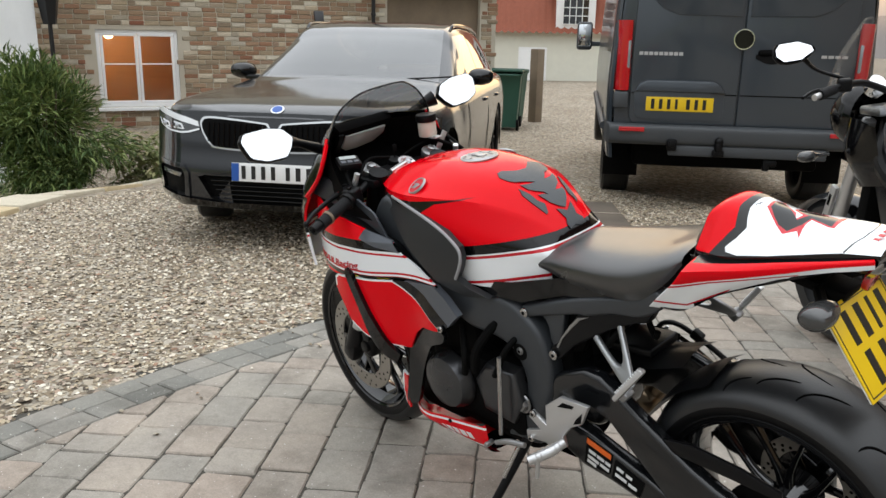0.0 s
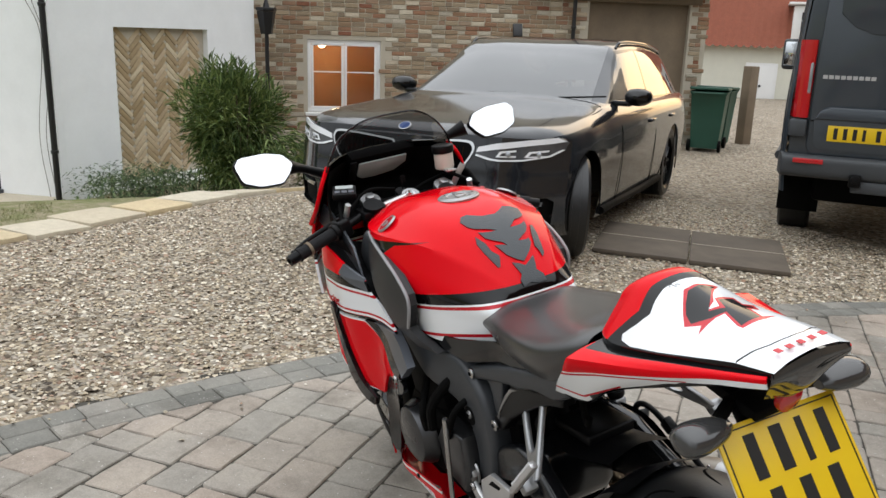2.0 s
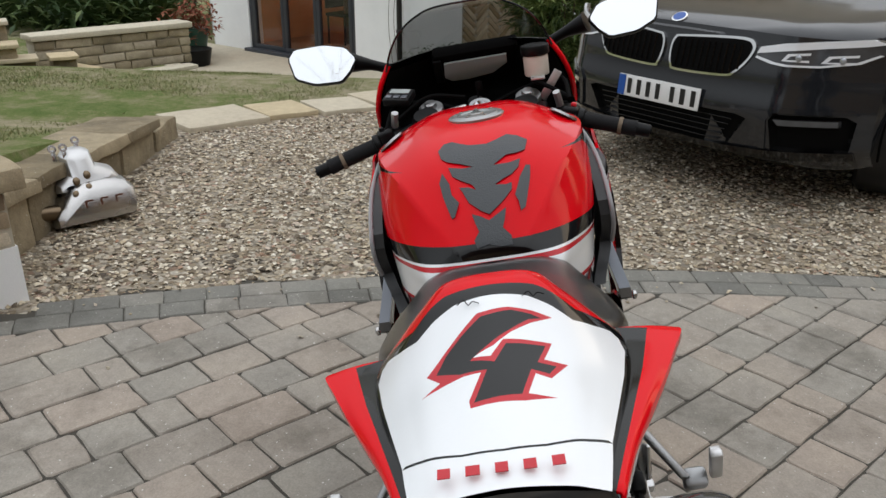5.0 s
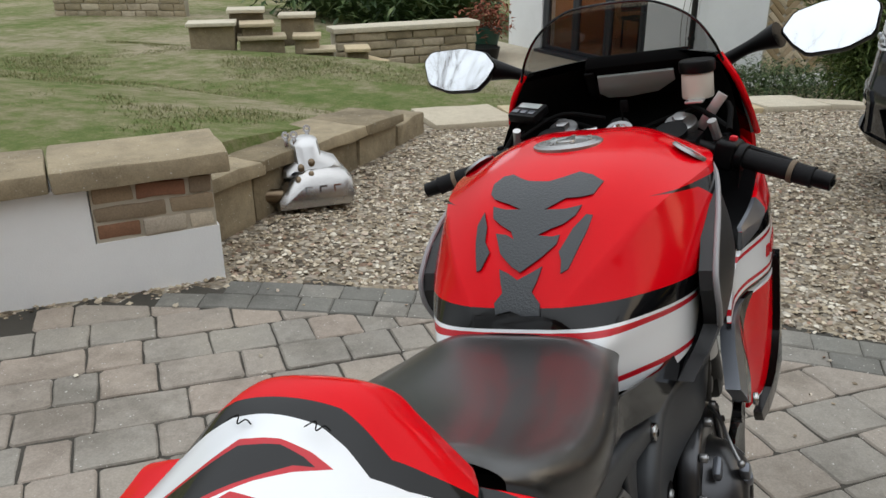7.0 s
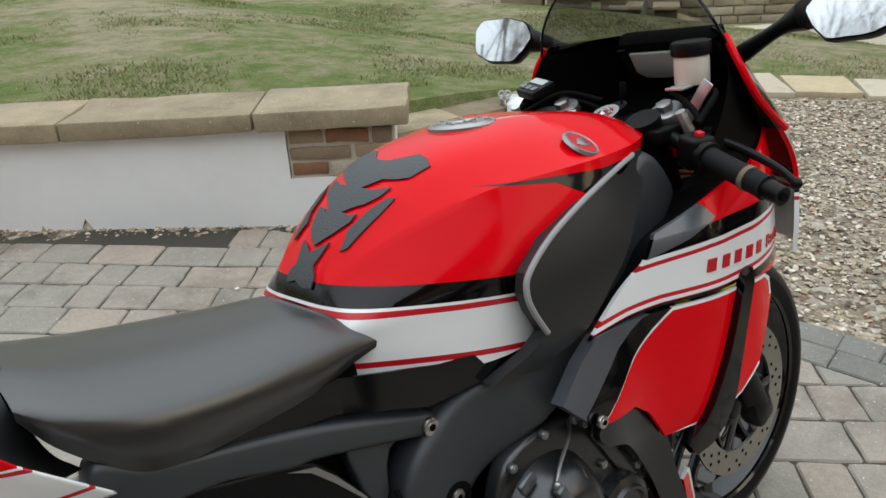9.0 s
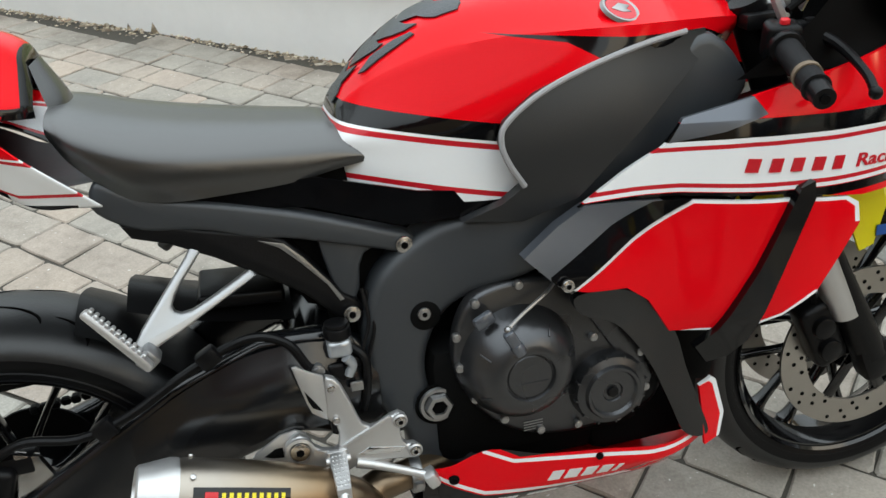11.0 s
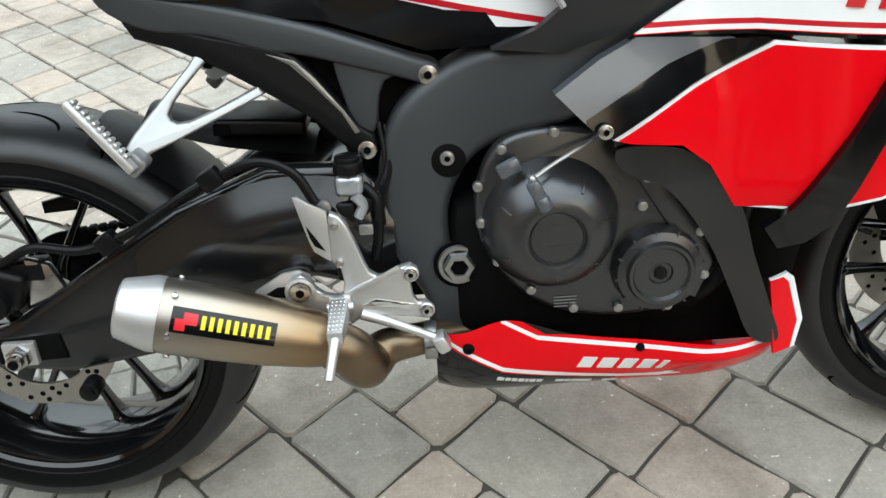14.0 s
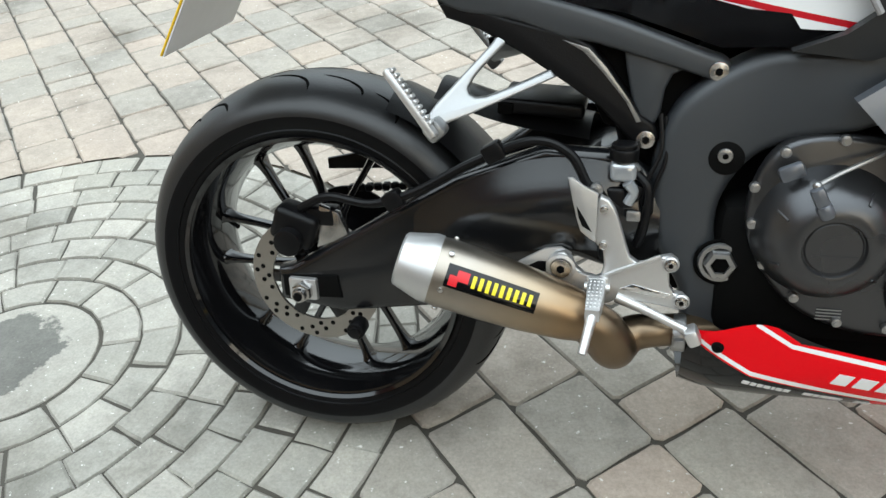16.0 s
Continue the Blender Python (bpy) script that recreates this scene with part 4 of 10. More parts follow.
# brick wall with its casement window
wd_dir = (Vector(C1) - Vector(C0)).normalized()
win_s = (Vector((12.62, -3.05)) - Vector(C0)).dot(wd_dir)
win = (win_s, win_s + 1.22, -0.03, 1.17)
garage = (6.35, 8.2, -0.9, 1.95)
baseC = wall_run("brick_backing", C0, C1, HOUSE_Z - 0.5, TOP, "mortar", house, [win, garage])
window_unit("casement_window", baseC, *win, 2, "upvc", "white two-light casement window, room lit warm behind", 0.055, True, 0.56)
part("garage_boards", bx(garage[1] - garage[0], 0.06, garage[3] - garage[2], 0.004, baseC @ T((garage[0] + garage[1]) / 2, 0.12, (garage[2] + garage[3]) / 2)), "timber", house, "weathered boarded garage opening")
part("lintel", bx(garage[1] - garage[0] + 0.4, 0.22, 0.2, 0.01, baseC @ T((garage[0] + garage[1]) / 2, 0.08, garage[3] + 0.1)), "timber", house, "old oak lintel")


def brick_courses(base, length, z0, z1, holes, parent, keep):
    """Courses of separate bricks standing proud of the mortar; the nearest stay single objects."""
    r = random.Random(21)
    kinds = [to_mesh("brick", bx(w - 0.014, 0.05, 0.064, 0.006, None, 1), "brick") for w in (0.225, 0.115)]
    spots, z, k = [], z0, 0
    while z < z1:
        s = -0.11 * (k % 2)
        while s < length - 0.1:
            t = 0 if r.random() < 0.8 else 1
            w = (0.225, 0.115)[t]
            c = s + w / 2
            s += w
            if c < 0.1 or any(h[0] - w * 0.35 < c < h[1] + w * 0.35 and h[2] - 0.02 < z < h[3] + 0.03 for h in holes):
                continue
            spots.append((abs(c - 2.2) + abs(z - 0.5) * 0.6, t, base @ T(c, 0.012 + r.uniform(-0.006, 0.006), z) @ rot(r.uniform(-1, 1), "Y")))
        z += 0.075
        k += 1
    spots.sort(key=lambda q: q[0])
    for d, t, m in spots[:keep]:
        ob = new("brick", kinds[t])
        ob.parent, ob.matrix_basis = parent, m
    vs, fs = [], []
    for d, t, m in spots[keep:]:
        n0 = len(vs)
        vs += [tuple(m @ v.co) for v in kinds[t].vertices]
        fs += [tuple(n0 + i for i in p.vertices) for p in kinds[t].polygons]
    me = bpy.data.meshes.new("brickwork")
    me.from_pydata(vs, [], fs)
    me.materials.append(M["brick_far"])
    ob = tagged(new("brickwork", me), "old mixed red and buff brickwork", kind="stuff")
    ob.parent = parent


# rooms behind the glass, lamps lit
def room(name, base, s0, s1, z0, z1, depth, lamp):
    w = thing(name, base, "plain warm-lit room behind the glass", "room", kind="structure")
    t = 0.05
    y0 = 0.26
    part("room_shell", join(bx(s1 - s0, t, z1 - z0, 0, T((s0 + s1) / 2, y0 + depth, (z0 + z1) / 2)), bx(t, depth, z1 - z0, 0, T(s0, y0 + depth / 2, (z0 + z1) / 2)),
                            bx(t, depth, z1 - z0, 0, T(s1, y0 + depth / 2, (z0 + z1) / 2)), bx(s1 - s0, depth, t, 0, T((s0 + s1) / 2, y0 + depth / 2, z1))), "warm_room", w)
    part("room_floor", bx(s1 - s0, depth, t, 0, T((s0 + s1) / 2, y0 + depth / 2, z0)), "room_floor", w)
    lm = thing("ceiling_lamp", base, "glowing warm ceiling lamp", "lamp")
    part("shade", ball(0.09, T(*lamp)), "bulb", lm)
    part("cord", cy(0.006, max(0.05, z1 - lamp[2] - 0.09), 8, 0, T(lamp[0], lamp[1], (z1 + lamp[2] + 0.09) / 2)), "pipe", lm)
    glow = bpy.data.lights.new("lamp_glow", "POINT")
    glow.energy, glow.color, glow.shadow_soft_size = 9, (1.0, 0.68, 0.4), 0.1
    new("lamp_glow", glow).matrix_world = base @ T(lamp[0], lamp[1], lamp[2] - 0.16)


room("living_room", baseA, door_s0 - 0.6, door_s1 + 0.1, HOUSE_Z, 1.6, 2.0, (1.6, 1.3, 1.35))
room("kitchen", baseC, win[0] - 0.5, win[1] + 0.6, -0.7, 1.5, 1.7, (win[0] + 0.25, 1.2, 1.1))

# furniture seen through the bifold doors
def dining_chair(m):
    c = thing("dining_chair", m, "dark dining chair behind the bifold glass", "chair", "chairs in the room")
    part("seat", bx(0.42, 0.42, 0.05, 0.015, T(0, 0, 0.45)), "matt_black", c)
    part("backrest", bx(0.42, 0.04, 0.42, 0.015, T(0, 0.2, 0.75)), "matt_black", c)
    for sx in (-1, 1):
        for sy in (-1, 1):
            part("leg", cy(0.015, 0.45, 8, 0, T(sx * 0.18, sy * 0.18, 0.225)), "matt_black", c)
    return c


ch = dining_chair(baseA @ T(2.5, 1.2, HOUSE_Z + 0.03))
copy_thing(ch, baseA @ T(1.35, 1.5, HOUSE_Z + 0.03) @ rot(90, "Z"))
tb = thing("dining_table", baseA @ T(2.0, 1.7, HOUSE_Z + 0.03), "wooden dining table in the warm room", "table")
part("tabletop", bx(1.2, 0.7, 0.04, 0.01, T(0, 0, 0.73)), "timber", tb)
for sx in (-1, 1):
    for sy in (-1, 1):
        part("leg", bx(0.06, 0.06, 0.71, 0.005, T(sx * 0.52, sy * 0.28, 0.355)), "timber", tb)

# patio, pipes, lamp
patio = part("patio", bx(4.6, 1.7, 0.06, 0.01, baseA @ T(1.6, -0.85, HOUSE_Z + 0.02)), "slab", None)
tagged(patio, "pale stone patio along the white house", "patio", kind="structure")
dp = thing("downpipe", Matrix.Translation((9.93, 0.9, 0)), "black plastic downpipe on the white corner", "downpipe")
part("pipe", cy(0.035, 6.0, 12, 0, T(0, 0, 2.2)), "pipe", dp)
for z in (-0.2, 1.5):
    part("bracket", cy(0.045, 0.04, 12, 0.004, T(0, 0, z)), "pipe", dp)
dp2 = copy_thing(dp, Matrix.Translation((*(Vector(C0) + wd_dir * 6.05 + Vector((-0.12, 0.04))), 0)))
dp2["label"] = "black downpipe on the old brick wall"
lp = thing("lamp_post", T(12.0, -2.22, HOUSE_Z), "black cast lamp post before the brick wall", "lamp post")
part("post", tube([(0, 0, 0), (0, 0, 1.0), (0, 0, 2.05)], [0.05, 0.035, 0.03], 12), "pipe", lp)
part("lantern", join(cy(0.16, 0.05, 6, 0.008, T(0, 0, 2.42)), cy(0.09, 0.34, 6, 0, T(0, 0, 2.22), 0.15), cy(0.06, 0.14, 6, 0, T(0, 0, 2.5), 0.02)), "pipe", lp)
wl = thing("wall_light", baseC @ T(win[1] + 2.3, -0.1, 1.32), "small black floodlight on the brick wall", "wall light")
part("arm", bx(0.04, 0.16, 0.04, 0.006), "pipe", wl)
part("head", bx(0.16, 0.06, 0.22, 0.01, T(0, -0.09, 0.1) @ rot(-20, "X")), "pipe", wl)

# pantile roof over the brick range
def pantile_roof(name, m, width, rows, label, parent=None):
    rf = thing(name, m, label, "roof", kind="structure")
    ux = np.arange(0, width, 0.035)
    g = []
    for i in range(rows * 4 + 1):
        d = i * 0.08
        step = 0.035 * (1 - (i % 4) / 4)
        g.append([(x, -0.25 + d * 0.75, d * 0.66 + 0.028 * math.sin(x / 0.21 * 2 * math.pi) + step) for x in ux])
    part("tiles", from_grid(np.array(g)), "tile", rf, sharp=70)
    part("eaves_board", bx(width, 0.03, 0.16, 0.004, T(width / 2, -0.2, -0.1)), "timber", rf)
    return rf


pantile_roof("pantile_roof", baseC @ T(5.2, -0.12, 2.28), 3.6, 8, "red clay pantile roof edge over the brick wall")

# ---- wheelie bins and gatepost by the far end of the brick wall ----
def wheelie_bin(m):
    b = thing("wheelie_bin", m, "dark green plastic wheelie bin standing on gravel", "bin", "bins")
    sec = lambda z, w, d: [(-w, -d, z), (w, -d, z), (w, d, z), (-w, d, z)]
    bmn = join(*[from_grid(np.array([sec(0.05, 0.22, 0.26), sec(0.5, 0.25, 0.3), sec(0.95, 0.28, 0.34), sec(0.98, 0.3, 0.36), sec(1.0, 0.3, 0.36)]), False, True)])
    bmesh.ops.contextual_create(bmn, geom=[e for e in bmn.edges if e.is_boundary and e.verts[0].co.z < 0.1])
    part("body", bmn, "bin", b)
    part("lid", bx(0.62, 0.76, 0.05, 0.02, T(0, 0, 1.035) @ rot(3, "X")), "bin", b)
    part("handle", tube([(-0.24, 0.4, 0.98), (0.24, 0.4, 0.98)], 0.018), "bin", b)
    for sx in (-1, 1):
        part("wheel", cy(0.1, 0.05, 20, 0.01, T(sx * 0.25, 0.3, 0.1) @ AXX), "matt_black", b)
    return b


gb = ground_z(9.6, -9.3)
bn = wheelie_bin(T(9.75, -9.25, gb) @ rot(40, "Z"))
copy_thing(bn, T(10.3, -9.95, gb - 0.02) @ rot(35, "Z"))
pt_ = thing("gatepost", T(10.35, -10.75, gb - 0.1), "weathered grey timber gatepost", "post")
part("post", bx(0.2, 0.2, 1.5, 0.012, T(0, 0, 0.75)), "timber", pt_)

# ---- far cottage ----
cot = thing("cottage", Matrix.Translation((22.9, -21.8, -1.5)) @ rot(-137, "Z"), "cream cottage with red pantile roof beyond the drive", "house", kind="structure")
# local x along the front, local y to the back
part("wall", join(bx(8, 0.3, 2.75, 0, T(1, 0.15, 1.37))), "cream", cot)
gx = np.arange(-3, 5, 0.09)
roofg = np.array([[(x, -0.35 + i * 0.24, 2.7 + i * 0.27 + 0.05 * math.sin(x / 0.27 * 6.283) + 0.05 * (1 - (i % 2))) for x in gx] for i in range(22)])
part("roof", from_grid(roofg), "tile", cot, "faded red pantiles", sharp=80)
part("back_wall", bx(8, 0.3, 8.0, 0, T(1, 5.2, 4.0)), "cream", cot)
dr = part("door", join(bx(0.95, 0.08, 2.05, 0.01, T(1.85, -0.03, 1.03)), bx(1.12, 0.05, 2.2, 0.01, T(1.85, 0.0, 1.08))), "upvc", cot, "white panelled cottage door")
part("door_knocker", ball(0.05, T(1.85, -0.08, 1.35)), "pipe", dr)
dm = part("dormer", join(bx(1.5, 1.8, 1.35, 0.02, T(3.45, 0.75, 3.55)), bx(1.9, 2.0, 0.09, 0.02, T(3.45, 0.7, 4.3))), "upvc", cot, "white dormer")
pd = part("dormer_pane", bx(0.98, 0.02, 0.95, 0, T(3.45, -0.17, 3.55)), "car_glass", dm)
for k in range(5):
    part("glazing_bar", bx(0.03, 0.03, 0.95, 0, T(2.96 + k * 0.245, -0.19, 3.55)), "upvc", dm)
for k in range(4):
    part("glazing_bar", bx(1.0, 0.03, 0.03, 0, T(3.45, -0.19, 3.08 + k * 0.31)), "upvc", dm)

# ---- the house opposite, behind the drive: closes the place ----
opp = thing("opposite_house", None, "plain buff brick house closing the yard behind", "house", kind="structure")
part("wall", join(bx(0.4, 16, 5.6, 0, T(-9.5, -5, 2.4))), "buff_brick", opp)
part("roof", bx(5.0, 17, 0.2, 0.02, T(-11.2, -5, 6.2) @ rot(-40, "Y")), "tile", opp)

# added block, always out of view, that darkens reflections near the horizon
yard_block = thing("neighbour_house", None, "plain buff brick house closing the yard on the far side", "house", kind="structure")
part("wall", bx(11.0, 0.4, 5.4, 0, T(-3.8, -10.6, 2.3)), "buff_brick", yard_block)
part("roof", bx(12.0, 5.0, 0.2, 0.02, T(-3.8, -12.4, 6.3) @ rot(40, "X")), "tile", yard_block)

# ---- terrace walls and steps up on the lawn ----
planter = thing("planter_wall", None, "honey-coloured dry stone planter with pale coping", "wall", kind="structure")
def terrace(p0, p1, z, h, courses, seed, cop=True):
    p0, p1 = Vector(p0), Vector(p1)
    d = (p1 - p0)
    ang = math.degrees(math.atan2(d.y, d.x))
    r = random.Random(seed)
    part("core", bx(d.length, 0.22, h, 0.01, Matrix.Translation(((p0.x + p1.x) / 2, (p0.y + p1.y) / 2, z + h / 2)) @ rot(ang, "Z")), "mortar", planter)
    for c in range(courses):
        s = 0.0
        while s < d.length - 0.05:
            w = min(r.uniform(0.18, 0.4), d.length - s)
            q = p0 + d.normalized() * (s + w / 2)
            stone_block("stone", w - 0.015, 0.28, h / courses - 0.014, planter, Matrix.Translation((q.x, q.y, z + h / courses * (c + 0.5))) @ rot(ang, "Z"), "stone", r.random(), 0.01)
            s += w
    if cop:
        q = (p0 + p1) / 2
        stone_block("coping_stone", d.length + 0.06, 0.34, 0.06, planter, Matrix.Translation((q.x, q.y, z + h + 0.03)) @ rot(ang, "Z"), "slab", seed, 0.008)


terrace((8.0, 4.65), (9.2, 3.4), -0.46, 0.40, 4, 3)
stone_block("coping_stone", 0.8, 0.16, 0.05, planter, T(7.92, 4.2, ground_z(7.92, 4.2) + 0.02) @ rot(58, "Z"), "slab", 5, 0.006)
stone_block("coping_stone", 1.1, 0.2, 0.04, planter, T(8.35, 3.55, ground_z(8.35, 3.55) + 0.01) @ rot(-40, "Z"), "slab", 6, 0.006)
terrace((12.89, 13.98), (13.78, 11.36), -0.83, 0.85, 6, 4)
steps = thing("garden_steps", None, "pale stone steps set in the lawn bank", "steps", kind="structure")
for k, (px, py, hz, ln) in enumerate(((7.45, 4.5, -0.15, 0.34), (7.68, 4.17, -0.16, 0.27), (7.12, 5.0, 0.0, 0.5), (7.4, 4.62, -0.01, 0.3), (6.85, 5.42, 0.15, 0.5), (7.12, 5.05, 0.13, 0.36), (7.62, 4.86, 0.17, 0.4), (7.3, 5.3, 0.24, 0.4))):
    stone_block("step", ln, 0.32, 0.035, steps, T(px, py, hz) @ rot(-60 + 3 * (k % 3), "Z"), "slab", 80 + k, 0.005)
    stone_block("riser", ln - 0.04, 0.24, 0.3, steps, T(px + 0.02, py + 0.015, hz - 0.168) @ rot(-60 + 3 * (k % 3), "Z"), "old_stone", 90 + k, 0.006)

# ---- the red and white sports motorcycle, leaning on its side stand ----
BIKE = rot(-10.08, "X") @ rot(1.48, "Y")
bike = thing("sports_motorcycle", BIKE, "red, white and black sports motorcycle leaning on its side stand", "motorcycle")


def half_sections(rows, nu, nv):
    """A body from half sections (x, [(y, z) from the top middle outwards and down]), mirrored to both sides."""
    full = []
    for x, pts in rows:
        right = [(x, -y, z) for y, z in pts]
        left = [(x, y, z) for y, z in pts]
        full.append(left[::-1] + right[1:] if pts[0][0] == 0 else left[::-1] + right)
    return surf(full, nu, nv)


def bolt(x, y, z, r=0.008, parent=bike, mat="steel", side=-1, h=0.007):
    b = join(cy(r, h, 14, 0.0015, T(0, 0, 0)), cy(r * 0.55, h * 0.6, 6, 0, T(0, 0, h * 0.35)))
    o = part("bolt", b, mat, parent, "", T(x, y, z) @ rot(90 if side < 0 else -90, "X"))
    if r >= 0.0075 and parent is not bike:
        part("bolt_socket", cy(r * 0.42, h * 0.3, 6, 0, T(0, 0, h * 0.6)), "groove", bike, "", T(x, y, z) @ rot(90 if side < 0 else -90, "X"))
    return o


def strips(rows, cuts, nu, nvs, mats):
    """A body from half sections, split lengthwise into strips with crisp borders and a material each."""
    out = []
    for (a, b), nv, mt in zip(cuts, nvs, mats):
        if a == 0:
            ctl = [[(x, y, z) for y, z in p[a:b + 1]][::-1] + [(x, -y, z) for y, z in p[a + 1:b + 1]] for x, p in rows]
            bms = [surf(ctl, nu, 2 * nv + 1)]
        else:
            one = surf([[(x, -y, z) for y, z in p[a:b + 1]] for x, p in rows], nu, nv)
            bms = [mirrored(one), one]
        for b_ in bms:
            for f in b_.faces:
                f.material_index = mt
            out.append(b_)
    bm = join(*out)
    bmesh.ops.remove_doubles(bm, verts=bm.verts, dist=2e-4)
    bmesh.ops.recalc_face_normals(bm, faces=bm.faces)
    return bm


# -- tank --
tank_rows = [
    (0.508, [(0, 0.822), (0.022, 0.8215), (0.045, 0.82), (0.094, 0.802), (0.096, 0.78), (0.092, 0.75)]),
    (0.524, [(0, 0.852), (0.028, 0.851), (0.056, 0.846), (0.105, 0.812), (0.106, 0.78), (0.102, 0.74)]),
    (0.575, [(0, 0.903), (0.046, 0.899), (0.09, 0.879), (0.13, 0.822), (0.131, 0.775), (0.127, 0.725)]),
    (0.645, [(0, 0.947), (0.064, 0.94), (0.125, 0.906), (0.16, 0.83), (0.16, 0.775), (0.156, 0.715)]),
    (0.72, [(0, 0.968), (0.08, 0.959), (0.155, 0.92), (0.182, 0.842), (0.178, 0.775), (0.172, 0.715)]),
    (0.80, [(0, 0.976), (0.092, 0.966), (0.178, 0.922), (0.194, 0.855), (0.182, 0.79), (0.172, 0.73)]),
    (0.88, [(0, 0.975), (0.085, 0.971), (0.192, 0.922), (0.197, 0.868), (0.18, 0.81), (0.165, 0.76)]),
    (0.96, [(0, 0.966), (0.085, 0.962), (0.182, 0.92), (0.178, 0.88), (0.16, 0.84), (0.14, 0.8)]),
    (1.04, [(0, 0.95), (0.075, 0.946), (0.145, 0.914), (0.14, 0.893), (0.12, 0.87), (0.1, 0.84)]),
    (1.10, [(0, 0.928), (0.06, 0.924), (0.1, 0.905), (0.096, 0.893), (0.08, 0.88), (0.07, 0.87)]),
    (1.13, [(0, 0.9), (0.03, 0.898), (0.05, 0.893), (0.05, 0.888), (0.04, 0.882), (0.03, 0.875)]),
]
tank_bm = strips(tank_rows, [(0, 2), (2, 5)], 60, [22, 24], [0, 0])
LN = lambda x, z0: z0 - 0.17 * (x - 0.5)   # the livery lines fall gently to the front
band = lambda a, b, x0=0.45, x1=0.78: [(x0, LN(x0, a)), (x1, LN(x1, a)), (x1, LN(x1, b)), (x0, LN(x0, b))]
paint(tank_bm, band(0.852, 0.828), 1)
paint(tank_bm, [(0.45, LN(0.45, 0.828)), (0.80, LN(0.8, 0.828)), (0.80, 0.66), (0.45, 0.70)], 2)
paint(tank_bm, band(0.824, 0.8165), 3)
paint(tank_bm, [(0.45, 0.772), (0.74, 0.718), (0.74, 0.7105), (0.45, 0.7645)], 3)
for sd_ in (-1, 1):
    paint(tank_bm, [(0.70, 0.926), (0.80, 0.908), (0.845, 0.882), (0.87, 0.85), (0.885, 0.80), (1.0, 0.80), (1.06, 0.885), (1.0, 0.905), (0.88, 0.908)], 1, sd_)
tank = part("tank", tank_bm, ["red", "gloss_black", "white", "line_red"], bike, "glossy red fuel tank with black, white and red bands")
capm = T(0.822, -0.003, 0.9765) @ rot(2.5, "Y")
cap = part("filler_cap", rev([(0.0, 0.002), (0.027, 0.002), (0.029, 0.004), (0.040, 0.004), (0.042, 0.002), (0.047, 0.0025), (0.05, 0.0), (0.05, -0.008), (0.0, -0.008)], 48, capm, False), "zinc", tank, "flush round aluminium filler cap")
part("cap_flap", join(cy(0.014, 0.006, 20, 0.002, capm @ T(-0.012, 0, 0.004)), bx(0.03, 0.012, 0.005, 0.002, capm @ T(0.008, 0, 0.004))), "steel", cap)
for a in range(7):
    part("cap_bolt", cy(0.0035, 0.003, 8, 0.0005, capm @ rot(51.4 * a, "Z") @ T(0.0345, 0, 0.0045)), "steel", cap)
for s_ in (-1, 1):
    em_ = T(0.88, s_ * 0.162, 0.9375) @ rot(-s_ * 34, "X") @ rot(11, "Y")
    eb = part("emblem", rev([(0.0, 0.003), (0.021, 0.003), (0.0225, 0.0045), (0.0255, 0.0045), (0.0275, 0.0), (0.0, -0.004)], 36, em_, False), "zinc", tank, "round dark emblem with a silver rim")
    part("emblem_disc", cy(0.0212, 0.002, 32, 0, em_ @ T(0, 0, 0.003)), "line_red", tank)
    part("emblem_mark", prism([(-0.015, -0.002), (0.0, 0.010), (0.016, 0.007), (0.008, -0.001), (0.013, -0.006), (0.0, -0.008)], 0.002, 0.0004, em_ @ T(0, 0, 0.0038)), "zinc", tank)


def tank_top(x, y):
    """Height of the tank's skin at a place seen from behind."""
    hit, loc, nrm, idx = tank.ray_cast(Vector((0.2, y, x)), Vector((1, 0, 0)))
    return (loc, nrm) if hit else (None, None)


def pad_piece(poly):
    """A carbon pad piece: an outline (y, z) seen from behind, laid on the tank's back."""
    bm = bmesh.new()
    ys = [p[0] for p in poly]
    zs = [p[1] for p in poly]
    st = 0.004
    g = np.array([[(0, y, z) for z in np.arange(min(zs) - st, max(zs) + 2 * st, st)] for y in np.arange(min(ys) - st, max(ys) + 2 * st, st)])
    bm = from_grid(g)
    paint(bm, poly, 1, 0, (1, 2))
    bmesh.ops.delete(bm, geom=[f for f in bm.faces if f.material_index == 0], context="FACES")
    for f in bm.faces:
        f.material_index = 0
    for v in bm.verts:
        loc, nrm = tank_top(v.co.z, v.co.y)
        if loc is not None:
            v.co = loc + Vector((-0.0012, 0, 0.0008))
        else:
            v.co.x = 0.66
    ext = bmesh.ops.extrude_face_region(bm, geom=list(bm.faces))
    bmesh.ops.translate(bm, vec=(-0.0015, 0, 0.0012), verts=[v for v in ext["geom"] if isinstance(v, bmesh.types.BMVert)])
    bmesh.ops.recalc_face_normals(bm, faces=bm.faces)
    return bm


